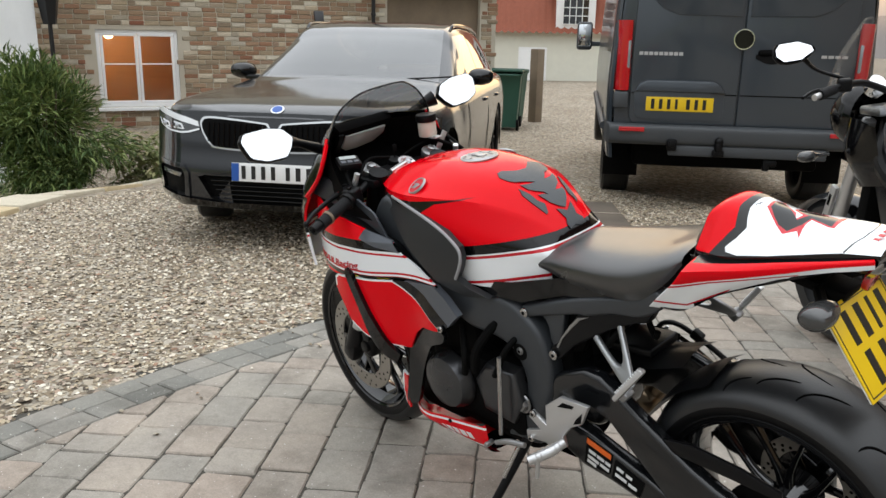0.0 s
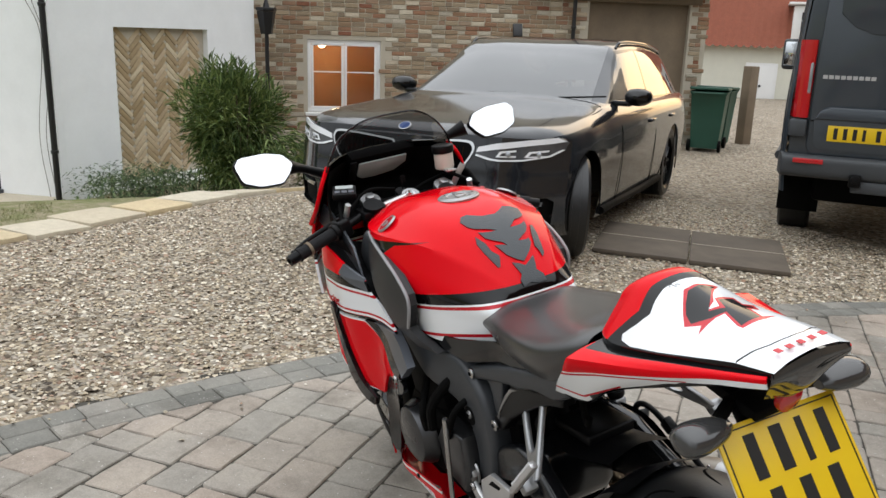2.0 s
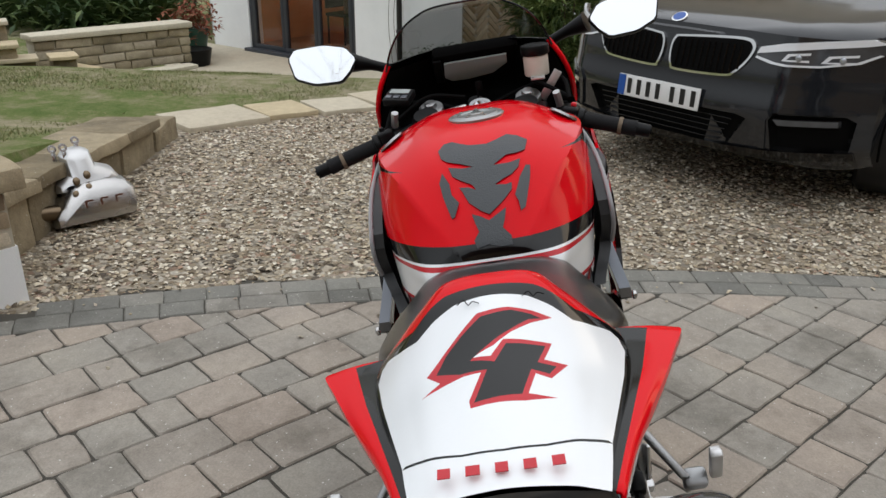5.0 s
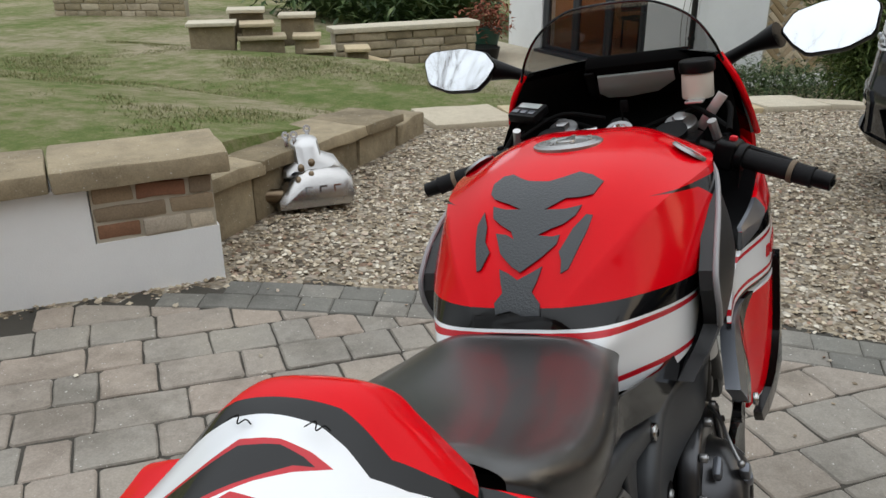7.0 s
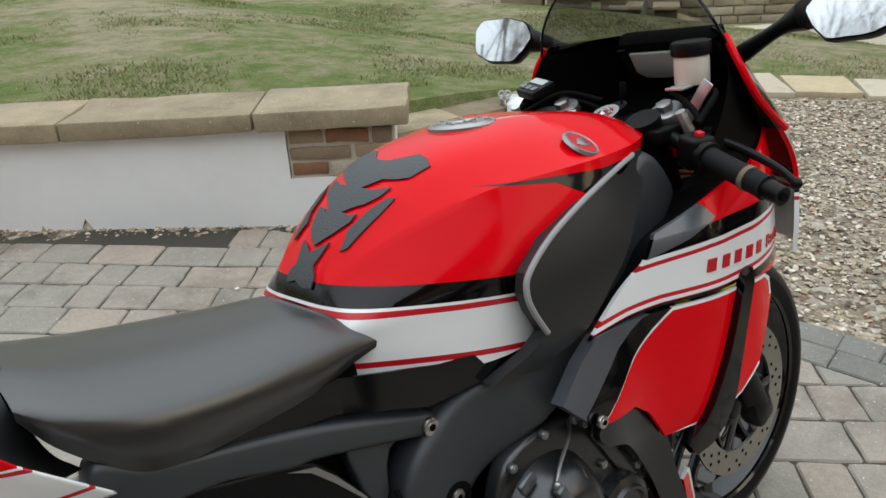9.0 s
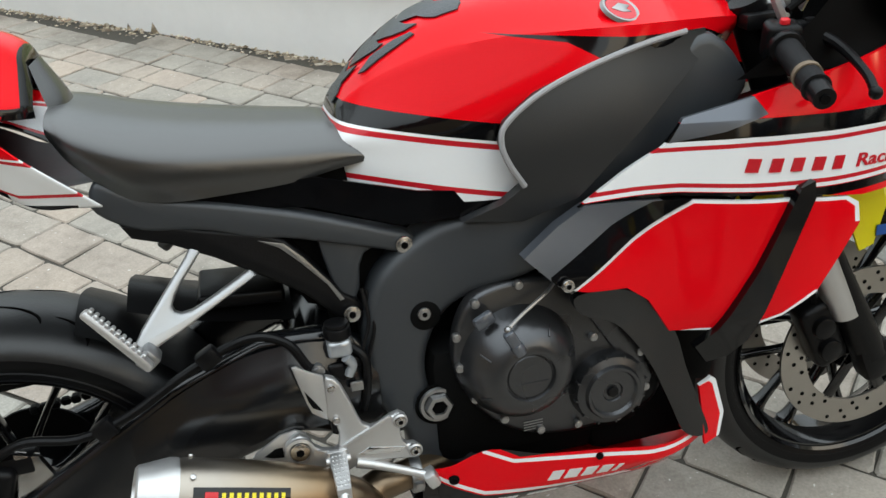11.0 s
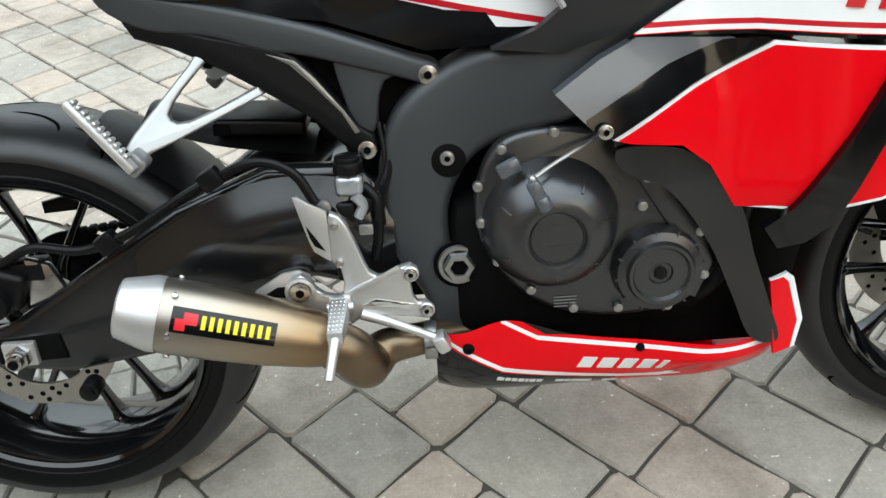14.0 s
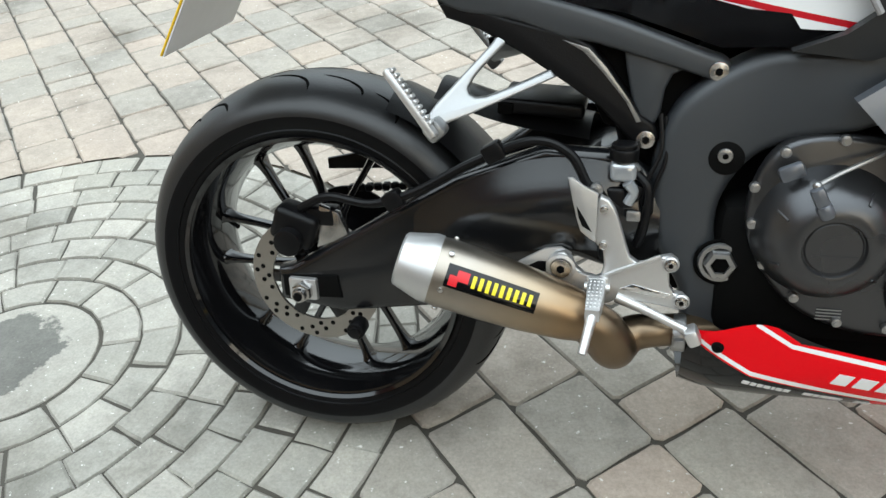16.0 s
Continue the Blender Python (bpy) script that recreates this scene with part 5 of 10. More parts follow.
bpy.context.view_layer.update()
PADS = [
    [(0.066, 0.955), (0.056, 0.961), (0.042, 0.963), (0.014, 0.959), (-0.014, 0.958), (-0.039, 0.961), (-0.049, 0.962), (-0.066, 0.958), (-0.081, 0.951), (-0.074, 0.943), (-0.061, 0.943), (-0.043, 0.944), (-0.02, 0.936), (-0.045, 0.935), (-0.064, 0.936), (-0.059, 0.928), (-0.047, 0.922), (-0.033, 0.919), (-0.018, 0.914), (-0.036, 0.912), (-0.045, 0.913), (-0.043, 0.905), (-0.027, 0.894), (-0.004, 0.881), (0.009, 0.887), (0.025, 0.898), (0.033, 0.911), (0.037, 0.916), (0.022, 0.915), (0.011, 0.911), (0.017, 0.918), (0.034, 0.924), (0.046, 0.929), (0.051, 0.939), (0.031, 0.937), (0.011, 0.937), (0.031, 0.942), (0.053, 0.945), (0.062, 0.948)],
    [(0.023, 0.884), (0.01, 0.88), (-0.002, 0.874), (-0.016, 0.88), (-0.03, 0.886), (-0.026, 0.873), (-0.021, 0.863), (-0.032, 0.852), (-0.033, 0.84), (-0.013, 0.84), (0.003, 0.845), (0.021, 0.841), (0.024, 0.852), (0.015, 0.862), (0.019, 0.872)],
    [(0.062, 0.933), (0.052, 0.921), (0.05, 0.908), (0.04, 0.899), (0.049, 0.882), (0.054, 0.88), (0.059, 0.892), (0.064, 0.905), (0.068, 0.921)],
    [(-0.078, 0.925), (-0.075, 0.913), (-0.06, 0.881), (-0.052, 0.878), (-0.051, 0.89), (-0.047, 0.898), (-0.056, 0.912), (-0.059, 0.917), (-0.071, 0.927)],
]
for pol in PADS:
    part("tank_pad", pad_piece(pol), "pad", tank, "ribbed carbon-look tank pad")

# -- seat --
seat_rows = [
    (0.165, [(0, 0.884), (0.05, 0.884), (0.09, 0.879), (0.11, 0.87), (0.112, 0.858)]),
    (0.19, [(0, 0.879), (0.07, 0.878), (0.12, 0.866), (0.134, 0.845), (0.128, 0.822)]),
    (0.24, [(0, 0.864), (0.085, 0.862), (0.14, 0.845), (0.15, 0.81), (0.136, 0.778)]),
    (0.29, [(0, 0.852), (0.09, 0.85), (0.145, 0.83), (0.153, 0.795), (0.138, 0.764)]),
    (0.36, [(0, 0.84), (0.085, 0.838), (0.138, 0.819), (0.147, 0.79), (0.136, 0.763)]),
    (0.44, [(0, 0.829), (0.075, 0.827), (0.122, 0.81), (0.133, 0.785), (0.128, 0.764)]),
    (0.51, [(0, 0.82), (0.068, 0.818), (0.106, 0.804), (0.118, 0.787), (0.116, 0.772)]),
    (0.548, [(0, 0.802), (0.06, 0.802), (0.098, 0.794), (0.112, 0.784), (0.112, 0.776)]),
    (0.558, [(0, 0.795), (0.055, 0.794), (0.093, 0.789), (0.107, 0.782), (0.108, 0.777)]),
]
part("seat", half_sections(seat_rows, 40, 33), "seat", bike, "black vinyl rider's seat")

# -- tail --
cowl_rows = [
    (0.153, [(0, 0.915), (0.045, 0.912), (0.066, 0.90), (0.08, 0.888), (0.08, 0.875)]),
    (0.146, [(0, 0.95), (0.045, 0.944), (0.066, 0.925), (0.095, 0.892), (0.096, 0.878)]),
    (0.133, [(0, 0.965), (0.048, 0.958), (0.068, 0.935), (0.105, 0.893), (0.106, 0.88)]),
    (0.11, [(0, 0.975), (0.042, 0.97), (0.072, 0.945), (0.116, 0.897), (0.117, 0.884)]),
    (0.083, [(0, 0.975), (0.047, 0.967), (0.078, 0.942), (0.121, 0.898), (0.122, 0.886)]),
    (0.05, [(0, 0.967), (0.05, 0.953), (0.085, 0.931), (0.118, 0.902), (0.119, 0.89)]),
    (0.0, [(0, 0.957), (0.055, 0.94), (0.085, 0.924), (0.109, 0.908), (0.109, 0.896)]),
    (-0.06, [(0, 0.951), (0.05, 0.941), (0.075, 0.929), (0.094, 0.918), (0.094, 0.907)]),
    (-0.118, [(0, 0.947), (0.045, 0.941), (0.065, 0.934), (0.079, 0.927), (0.079, 0.917)]),
    (-0.175, [(0, 0.943), (0.04, 0.939), (0.057, 0.934), (0.068, 0.930), (0.068, 0.922)]),
]
cowl_bm = strips(cowl_rows, [(0, 3), (3, 4)], 70, [30, 3], [0, 1])
sym = lambda half: half + [(x, -y) for x, y in half[::-1]]
BLK = sym([(0.084, 0.0), (0.084, 0.042), (0.078, 0.064), (0.074, 0.078), (0.086, 0.096), (0.104, 0.118), (0.106, 0.15), (-0.3, 0.15)])
WHT = sym([(0.068, 0.0), (0.068, 0.034), (0.062, 0.055), (0.054, 0.073), (0.063, 0.092), (0.077, 0.108), (0.072, 0.1145), (0.05, 0.1165), (0.0, 0.107), (-0.06, 0.0925), (-0.118, 0.078), (-0.18, 0.068)])
FOUR = [(0.046, -0.054), (0.033, -0.034), (0.017, -0.016), (-0.002, 0.001), (-0.011, 0.02), (-0.016, 0.004), (0.006, -0.008), (0.01, -0.049), (-0.017, -0.04), (-0.019, -0.059), (-0.046, -0.043), (-0.041, -0.031), (-0.07, -0.023), (-0.074, -0.045), (-0.08, -0.02),
        (-0.08, 0.023), (-0.07, 0.024), (-0.036, 0.013), (-0.033, 0.028), (-0.034, 0.043), (-0.038, 0.065), (-0.027, 0.049), (-0.007, 0.062), (0.013, 0.046), (0.028, 0.032), (0.047, 0.013), (0.047, 0.004), (0.051, -0.016), (0.05, -0.038)]
FOUR_IN = [(0.042, -0.044), (0.037, -0.032), (0.016, -0.011), (0.001, 0.005), (-0.014, 0.022), (-0.025, 0.001), (0.0, -0.01), (0.004, -0.043), (-0.023, -0.034), (-0.025, -0.049), (-0.039, -0.042), (-0.035, -0.028), (-0.071, -0.018), (-0.074, 0.02),
           (-0.034, 0.008), (-0.028, 0.031), (-0.011, 0.053), (0.009, 0.044), (0.024, 0.03), (0.041, 0.01), (0.042, 0.0), (0.047, -0.018), (0.045, -0.035)]
paint(cowl_bm, [(0.143, -0.2), (0.143, 0.2), (0.2, 0.2), (0.2, -0.2)], 1, 0, (0, 1))
skirt = [f for f in cowl_bm.faces if f.material_index == 1]
for pol_, ix in ((BLK, 1), (WHT, 2), (FOUR, 3), (FOUR_IN, 4)):
    paint(cowl_bm, pol_, ix, 0, (0, 1))
paint(cowl_bm, [(-0.118, 0.075), (-0.132, 0.03), (-0.135, 0.0), (-0.132, -0.03), (-0.118, -0.075), (-0.1205, -0.078), (-0.1345, -0.03), (-0.1375, 0.0), (-0.1345, 0.03), (-0.1205, 0.078)], 1, 0, (0, 1))
for f in cowl_bm.faces:
    if abs(f.normal.z) < 0.12 and abs(f.calc_center_median().y) > 0.05:
        f.material_index = 1
tail = part("tail_cowl", cowl_bm, ["red", "gloss_black", "white", "line_red", "gloss_black"], bike, "white single-seat cowl with red rim and black number four")
part("tail_lettering", bars([0.009, 0.01, 0.009, 0.009, 0.009], 0.0095, 0.0105, 0.001, T(-0.158, 0.047, 0.9478) @ rot(-90, "Z") @ rot(4, "X")), "line_red", tail, "red maker's lettering as plain bars")
for q0 in (0.03, -0.030):
    part("signature", tube([(0.058, q0, 0.9705), (0.063, q0 - 0.006, 0.972), (0.056, q0 - 0.010, 0.970), (0.060, q0 - 0.014, 0.971), (0.057, q0 - 0.02, 0.970)], 0.0005, 6), "matt_black", tail, "thin pen scrawl")
side_pts = [
    [(0.128, 0.098, 0.889), (0.124, 0.150, 0.887), (0.122, 0.183, 0.881), (0.130, 0.1835, 0.868), (0.146, 0.178, 0.847), (0.18, 0.168, 0.812), (0.216, 0.152, 0.774)],
    [(0.115, 0.108, 0.888), (0.112, 0.150, 0.888), (0.110, 0.182, 0.883), (0.116, 0.1825, 0.87), (0.126, 0.177, 0.852), (0.155, 0.165, 0.815), (0.186, 0.150, 0.777)],
    [(0.083, 0.118, 0.890), (0.08, 0.148, 0.89), (0.076, 0.168, 0.886), (0.080, 0.169, 0.876), (0.088, 0.166, 0.862), (0.11, 0.158, 0.825), (0.14, 0.146, 0.783)],
    [(0.04, 0.114, 0.896), (0.03, 0.138, 0.895), (0.02, 0.146, 0.891), (0.022, 0.147, 0.884), (0.026, 0.146, 0.875), (0.045, 0.142, 0.853), (0.07, 0.135, 0.828)],
    [(-0.02, 0.102, 0.905), (-0.03, 0.118, 0.903), (-0.04, 0.121, 0.899), (-0.04, 0.1215, 0.894), (-0.04, 0.121, 0.889), (-0.03, 0.119, 0.877), (-0.02, 0.116, 0.864)],
    [(-0.09, 0.083, 0.915), (-0.095, 0.096, 0.912), (-0.10, 0.098, 0.909), (-0.10, 0.0985, 0.906), (-0.10, 0.098, 0.903), (-0.10, 0.097, 0.898), (-0.10, 0.096, 0.892)],
    [(-0.165, 0.064, 0.925), (-0.168, 0.074, 0.924), (-0.17, 0.077, 0.922), (-0.17, 0.077, 0.919), (-0.17, 0.0765, 0.916), (-0.17, 0.076, 0.912), (-0.17, 0.075, 0.908)],
]
for s_ in (-1, 1):
    rows_ = [[(x, s_ * y, z) for x, y, z in r_] for r_ in side_pts]
    sl = [surf([r_[0:3] for r_ in rows_], 40, 8), surf([r_[2:5] for r_ in rows_], 40, 7), surf([r_[4:7] for r_ in rows_], 40, 24)]
    for f in sl[2].faces:
        f.material_index = 1
    bm = join(*sl)
    bmesh.ops.remove_doubles(bm, verts=bm.verts, dist=2e-4)
    bmesh.ops.recalc_face_normals(bm, faces=bm.faces)
    paint(bm, [(0.26, 0.792), (0.13, 0.802), (0.05, 0.846), (0.052, 0.8415), (0.13, 0.7975), (0.26, 0.787)], 2)
    paint(bm, [(0.2, 0.830), (0.08, 0.862), (-0.06, 0.8875), (-0.06, 0.8855), (0.08, 0.8585), (0.2, 0.8245)], 2)
    paint(bm, [(0.19, 0.7805), (0.13, 0.788), (0.07, 0.8325), (-0.03, 0.8755), (-0.12, 0.898), (-0.3, 0.907), (-0.3, 0.8), (0.19, 0.765)], 3)
    paint(bm, [(-0.05, 0.883), (-0.11, 0.897), (-0.2, 0.911), (-0.2, 0.90), (-0.1, 0.88), (-0.03, 0.868)], 3)
    paint(bm, [(0.135, s_ * 0.09), (0.118, s_ * 0.150), (0.03, s_ * 0.128), (-0.10, s_ * 0.0905), (-0.17, s_ * 0.071), (-0.17, s_ * 0.05)], 3, 0, (0, 1))
    side_p = part("tail_side_panel", bm, ["red", "white", "line_red", "gloss_black"], bike, "red tail side panel over a white lower band")
    md = side_p.modifiers.new("thick", "SOLIDIFY")
    md.thickness, md.offset = 0.003, -1 if s_ > 0 else -1
part("hump_pad", surf([[(0.150, -0.036, 0.932), (0.156, -0.015, 0.938), (0.156, 0.015, 0.938), (0.150, 0.036, 0.932)], [(0.158, -0.05, 0.905), (0.168, -0.025, 0.912), (0.168, 0.025, 0.912), (0.158, 0.05, 0.905)],
                      [(0.166, -0.062, 0.878), (0.180, -0.03, 0.885), (0.180, 0.03, 0.885), (0.166, 0.062, 0.878)], [(0.17, -0.066, 0.85), (0.185, -0.03, 0.85), (0.185, 0.03, 0.85), (0.17, 0.066, 0.85)]], 8, 12), "seat", tail, "black foam pad on the hump's front")
part("under_tail", surf([[(0.2, -0.13, 0.80), (0.2, 0, 0.775), (0.2, 0.13, 0.80)], [(0.12, -0.13, 0.80), (0.12, 0, 0.785), (0.12, 0.13, 0.80)], [(0.03, -0.118, 0.85), (0.03, 0, 0.82), (0.03, 0.118, 0.85)], [(-0.1, -0.085, 0.892), (-0.1, 0, 0.868), (-0.1, 0.085, 0.892)], [(-0.15, -0.066, 0.9), (-0.145, 0, 0.866), (-0.15, 0.066, 0.9)]], 14, 14), "satin_black", tail)
part("tail_lamp", surf([[(-0.172, -0.07, 0.928), (-0.178, 0, 0.941), (-0.172, 0.07, 0.928)], [(-0.173, -0.072, 0.915), (-0.18, 0, 0.92), (-0.173, 0.072, 0.915)], [(-0.156, -0.062, 0.892), (-0.165, 0, 0.885), (-0.156, 0.062, 0.892)], [(-0.14, -0.05, 0.873), (-0.146, 0, 0.864), (-0.14, 0.05, 0.873)]], 14, 16), "lamp_dark", tail, "smoked tail lamp")

# number plate hanger, plate with bars for its characters
hang = part("plate_hanger", join(bx(0.12, 0.07, 0.02, 0.006, T(-0.05, 0, 0.835) @ rot(-12, "Y")), bx(0.012, 0.08, 0.10, 0.004, T(-0.088, 0, 0.80) @ rot(33, "Y"))), "matt_black", bike)
PL = T(-0.148, -0.005, 0.746) @ rot(-90, "Z") @ rot(4, "Y") @ rot(57, "X")
plate = part("number_plate", bx(0.228, 0.172, 0.003, 0.001, PL), "plate_yellow", bike, "yellow rear number plate with black bars")
part("plate_back", bx(0.226, 0.17, 0.002, 0.0, PL @ T(0, 0, -0.0035)), "decal_white", plate)
part("plate_border", join(bx(0.216, 0.002, 0.001, 0, PL @ T(0, 0.079, 0.0018)), bx(0.216, 0.002, 0.001, 0, PL @ T(0, -0.079, 0.0018)), bx(0.002, 0.158, 0.001, 0, PL @ T(0.107, 0, 0.0018)), bx(0.002, 0.158, 0.001, 0, PL @ T(-0.107, 0, 0.0018))), "plate_black", plate)
bar_parts("plate_character", [0.02, -0.006, 0.022, -0.006, 0.012, -0.006, 0.02], 0.062, 0.0105, 0.001, PL @ T(-0.072, 0.037, 0.002), "plate_black", plate)
bar_parts("plate_character", [0.022, -0.008, 0.022, -0.008, 0.022], 0.062, 0.0125, 0.001, PL @ T(-0.062, -0.04, 0.002), "plate_black", plate)
for s_ in (-1, 1):
    stalk = part("indicator", surf([[(-0.11 + 0.03 * math.cos(a) * k, s_ * y, 0.835 + 0.022 * math.sin(a) * k) for a in np.linspace(0, 2 * math.pi, 9)[:-1]] for y, k in ((0.085, 0.35), (0.105, 0.75), (0.14, 1.0), (0.165, 0.8), (0.173, 0.2))], 14, 16, False, True, True), "lamp_dark", bike, "smoked rear indicator")
    part("indicator_arm", tube([(-0.06, s_ * 0.03, 0.83), (-0.1, s_ * 0.1, 0.833)], 0.01, 8), "matt_black", stalk)
part("reflector", cy(0.022, 0.012, 20, 0.003, T(-0.135, 0, 0.855) @ rot(75, "Y")), "lamp_red", bike, "round red reflector")

# -- side panels under the tank and seat, gloss black --
sp = sheet([(0.26, 0.768), (0.40, 0.765), (0.47, 0.768), (0.60, 0.735), (0.735, 0.722), (0.66, 0.694), (0.575, 0.69), (0.46, 0.728), (0.30, 0.752)], lambda x, z: -(0.127 + 0.16 * max(0, x - 0.46) + 0.02 * (0.77 - z)), 0.03, 0.004)
part("side_panel", sp, "gloss_black", bike, "gloss black panel under the tank")
part("side_panel", mirrored(sheet([(0.26, 0.768), (0.40, 0.765), (0.47, 0.768), (0.60, 0.735), (0.735, 0.722), (0.66, 0.694), (0.575, 0.69), (0.46, 0.728), (0.30, 0.752)], lambda x, z: -(0.127 + 0.16 * max(0, x - 0.46) + 0.02 * (0.77 - z)), 0.03, 0.004)), "gloss_black", bike, "gloss black panel under the tank")

# -- subframe, main frame, knee guards --
BEAM = [(0.21, 0.80), (0.25, 0.778), (0.29, 0.766), (0.352, 0.751), (0.445, 0.724), (0.555, 0.684), (0.582, 0.675), (0.592, 0.664), (0.588, 0.648), (0.57, 0.643), (0.555, 0.652), (0.43, 0.690), (0.389, 0.697), (0.32, 0.720), (0.25, 0.731), (0.2, 0.765)]
STRUT = [(0.225, 0.742), (0.236, 0.722), (0.278, 0.708), (0.332, 0.679), (0.384, 0.645), (0.435, 0.610), (0.478, 0.564), (0.497, 0.556), (0.512, 0.57), (0.505, 0.59), (0.488, 0.60), (0.474, 0.621), (0.443, 0.664), (0.421, 0.69), (0.40, 0.701), (0.32, 0.722), (0.27, 0.738)]
WEB = [(0.462, 0.684), (0.466, 0.660), (0.474, 0.622), (0.486, 0.592), (0.500, 0.578), (0.511, 0.60), (0.515, 0.634), (0.523, 0.652), (0.545, 0.662), (0.51, 0.673)]
SPAR = [(0.985, 0.9), (1.06, 0.845), (1.05, 0.80), (0.967, 0.742), (0.85, 0.668), (0.76, 0.608), (0.67, 0.58), (0.62, 0.545), (0.592, 0.485), (0.597, 0.42), (0.63, 0.36), (0.66, 0.305), (0.64, 0.295), (0.565, 0.298), (0.552, 0.36), (0.515, 0.43), (0.504, 0.51), (0.515, 0.58), (0.549, 0.635), (0.63, 0.685), (0.72, 0.70), (0.84, 0.78)]
KNEE = [(1.0, 0.905), (0.965, 0.905), (0.90, 0.898), (0.815, 0.878), (0.75, 0.853), (0.706, 0.822), (0.698, 0.798), (0.706, 0.772), (0.727, 0.738), (0.70, 0.714), (0.65, 0.692), (0.73, 0.684), (0.80, 0.71), (0.85, 0.765), (0.93, 0.83), (1.0, 0.878)]


def yknee(x, z):
    return -(0.182 + 0.018 * math.sin(max(0, min(1, (x - 0.66) / 0.34)) * math.pi) - 0.10 * max(0, x - 0.88) - 0.12 * max(0, 0.72 - z) + 0.02 * math.sin(max(0, min(1, (z - 0.69) / 0.2)) * math.pi))


for s_ in (-1, 1):
    side = (lambda b: b) if s_ < 0 else (lambda b: xf(b, Matrix.Diagonal((1, -1, 1, 1))))
    sf = part("subframe", side(side_plate(spline(BEAM, 70, True).tolist(), -0.118, 0.036, 0.008, 3)), "frame", bike, "cast black rear subframe")
    part("subframe_strut", side(side_plate(STRUT, -0.116, 0.034, 0.006, 3)), "satin_black", sf)
    # zinc plate paints in the light that the strut's edge face catches
    part("strut_edge", side(side_plate([(0.386, 0.696), (0.419, 0.686), (0.441, 0.663), (0.472, 0.621), (0.488, 0.594), (0.482, 0.592), (0.468, 0.619), (0.437, 0.656), (0.412, 0.682)], -0.1335, 0.003, 0.001)), "zinc", sf, "pale rubbed face of the strut")
    part("subframe_web", side(side_plate(WEB, -0.116, 0.022, 0.005, 3)), "frame", sf)
    part("inner_cover", side(side_plate([(0.40, 0.705), (0.57, 0.665), (0.545, 0.60), (0.50, 0.56), (0.44, 0.58), (0.41, 0.64)], -0.09, 0.02, 0.004)), "matt_black", sf)
    spar = side_plate(spline(SPAR, 100, True).tolist(), -0.112, 0.07, 0.016, 4)
    bmesh.ops.triangulate(spar, faces=[f for f in spar.faces if len(f.verts) > 4])
    for v in spar.verts:
        v.co.y -= 0.034 * smooth01((v.co.x - 0.60) / 0.14)
    fr_ = part("main_frame", side(spar), "frame", bike, "satin black cast aluminium main frame")
    part("weld_bead", side(tube([(0.735, -0.148, 0.70), (0.742, -0.149, 0.66), (0.735, -0.149, 0.625)], 0.005, 8)), "frame", fr_)
    part("frame_recess", side(cy(0.022, 0.004, 24, 0.001, T(0.595, -0.1465, 0.553) @ AY)), "matt_black", fr_)
    bolt(0.593, s_ * 0.1485, 0.557, 0.0095, fr_, "zinc", s_)
    bolt(0.576, s_ * 0.139, 0.66, 0.012, sf, "steel", s_)
    bolt(0.495, s_ * 0.139, 0.572, 0.012, sf, "steel", s_)
    piv = part("pivot_nut", side(join(rev([(0.012, 0.008), (0.0125, 0.012), (0.019, 0.0125), (0.021, 0.009), (0.0215, 0.0)], 6, T(0.6, -0.154, 0.412) @ AY, False), rev([(0.0215, 0.004), (0.0265, 0.004), (0.028, 0.0)], 40, T(0.6, -0.153, 0.412) @ AY, False))), "zinc", fr_, "large hexagon pivot nut")
    part("pivot_hole", side(join(cy(0.0122, 0.01, 20, 0, T(0.6, -0.1575, 0.412) @ AY), rev([(0.0285, 0), (0.031, 0.0015), (0.0335, 0)], 40, T(0.6, -0.1525, 0.412) @ AY, False))), "groove", piv)
    kg = part("knee_guard", side(sheet(KNEE, yknee, 0.02, 0.02)), "guard_plastic", bike, "moulded black tank-side guard with grey edge")
    part("edge_trim", side(tube([(x, yknee(x, z) - 0.001, z) for x, z in KNEE[1:9]], 0.004, 8, 40)), "edge_grey", kg, "pale grey edge strip")

part("frame_core", bx(0.2, 0.2, 0.3, 0.03, T(0.57, 0, 0.48)), "matt_black", bike)
part("air_box", bx(0.22, 0.16, 0.14, 0.03, T(0.98, 0, 0.79) @ rot(-30, "Y")), "matt_black", bike)
part("battery_tray", bx(0.26, 0.2, 0.07, 0.02, T(0.40, 0, 0.762)), "matt_black", bike)
part("shock", tube([(0.47, 0, 0.62), (0.52, 0, 0.42)], 0.035, 14), "satin_black", bike)

# -- side fairings --
def yfair(x, z):
    base = 0.213 + 0.045 * smooth01((x - 0.86) / 0.2) + 0.02 * smooth01((0.72 - z) / 0.12) * smooth01((0.95 - x) / 0.15)
    nose = 0.0 if x < 1.14 else 1.15 * (x - 1.14) ** 2 + 0.12 * (x - 1.14)
    low = 0.18 * max(0.0, 0.52 - z)
    top = 0.35 * max(0.0, z - 0.79) * (0.4 + smooth01((1.2 - x) / 0.2))
    return -(base - nose - low - top)


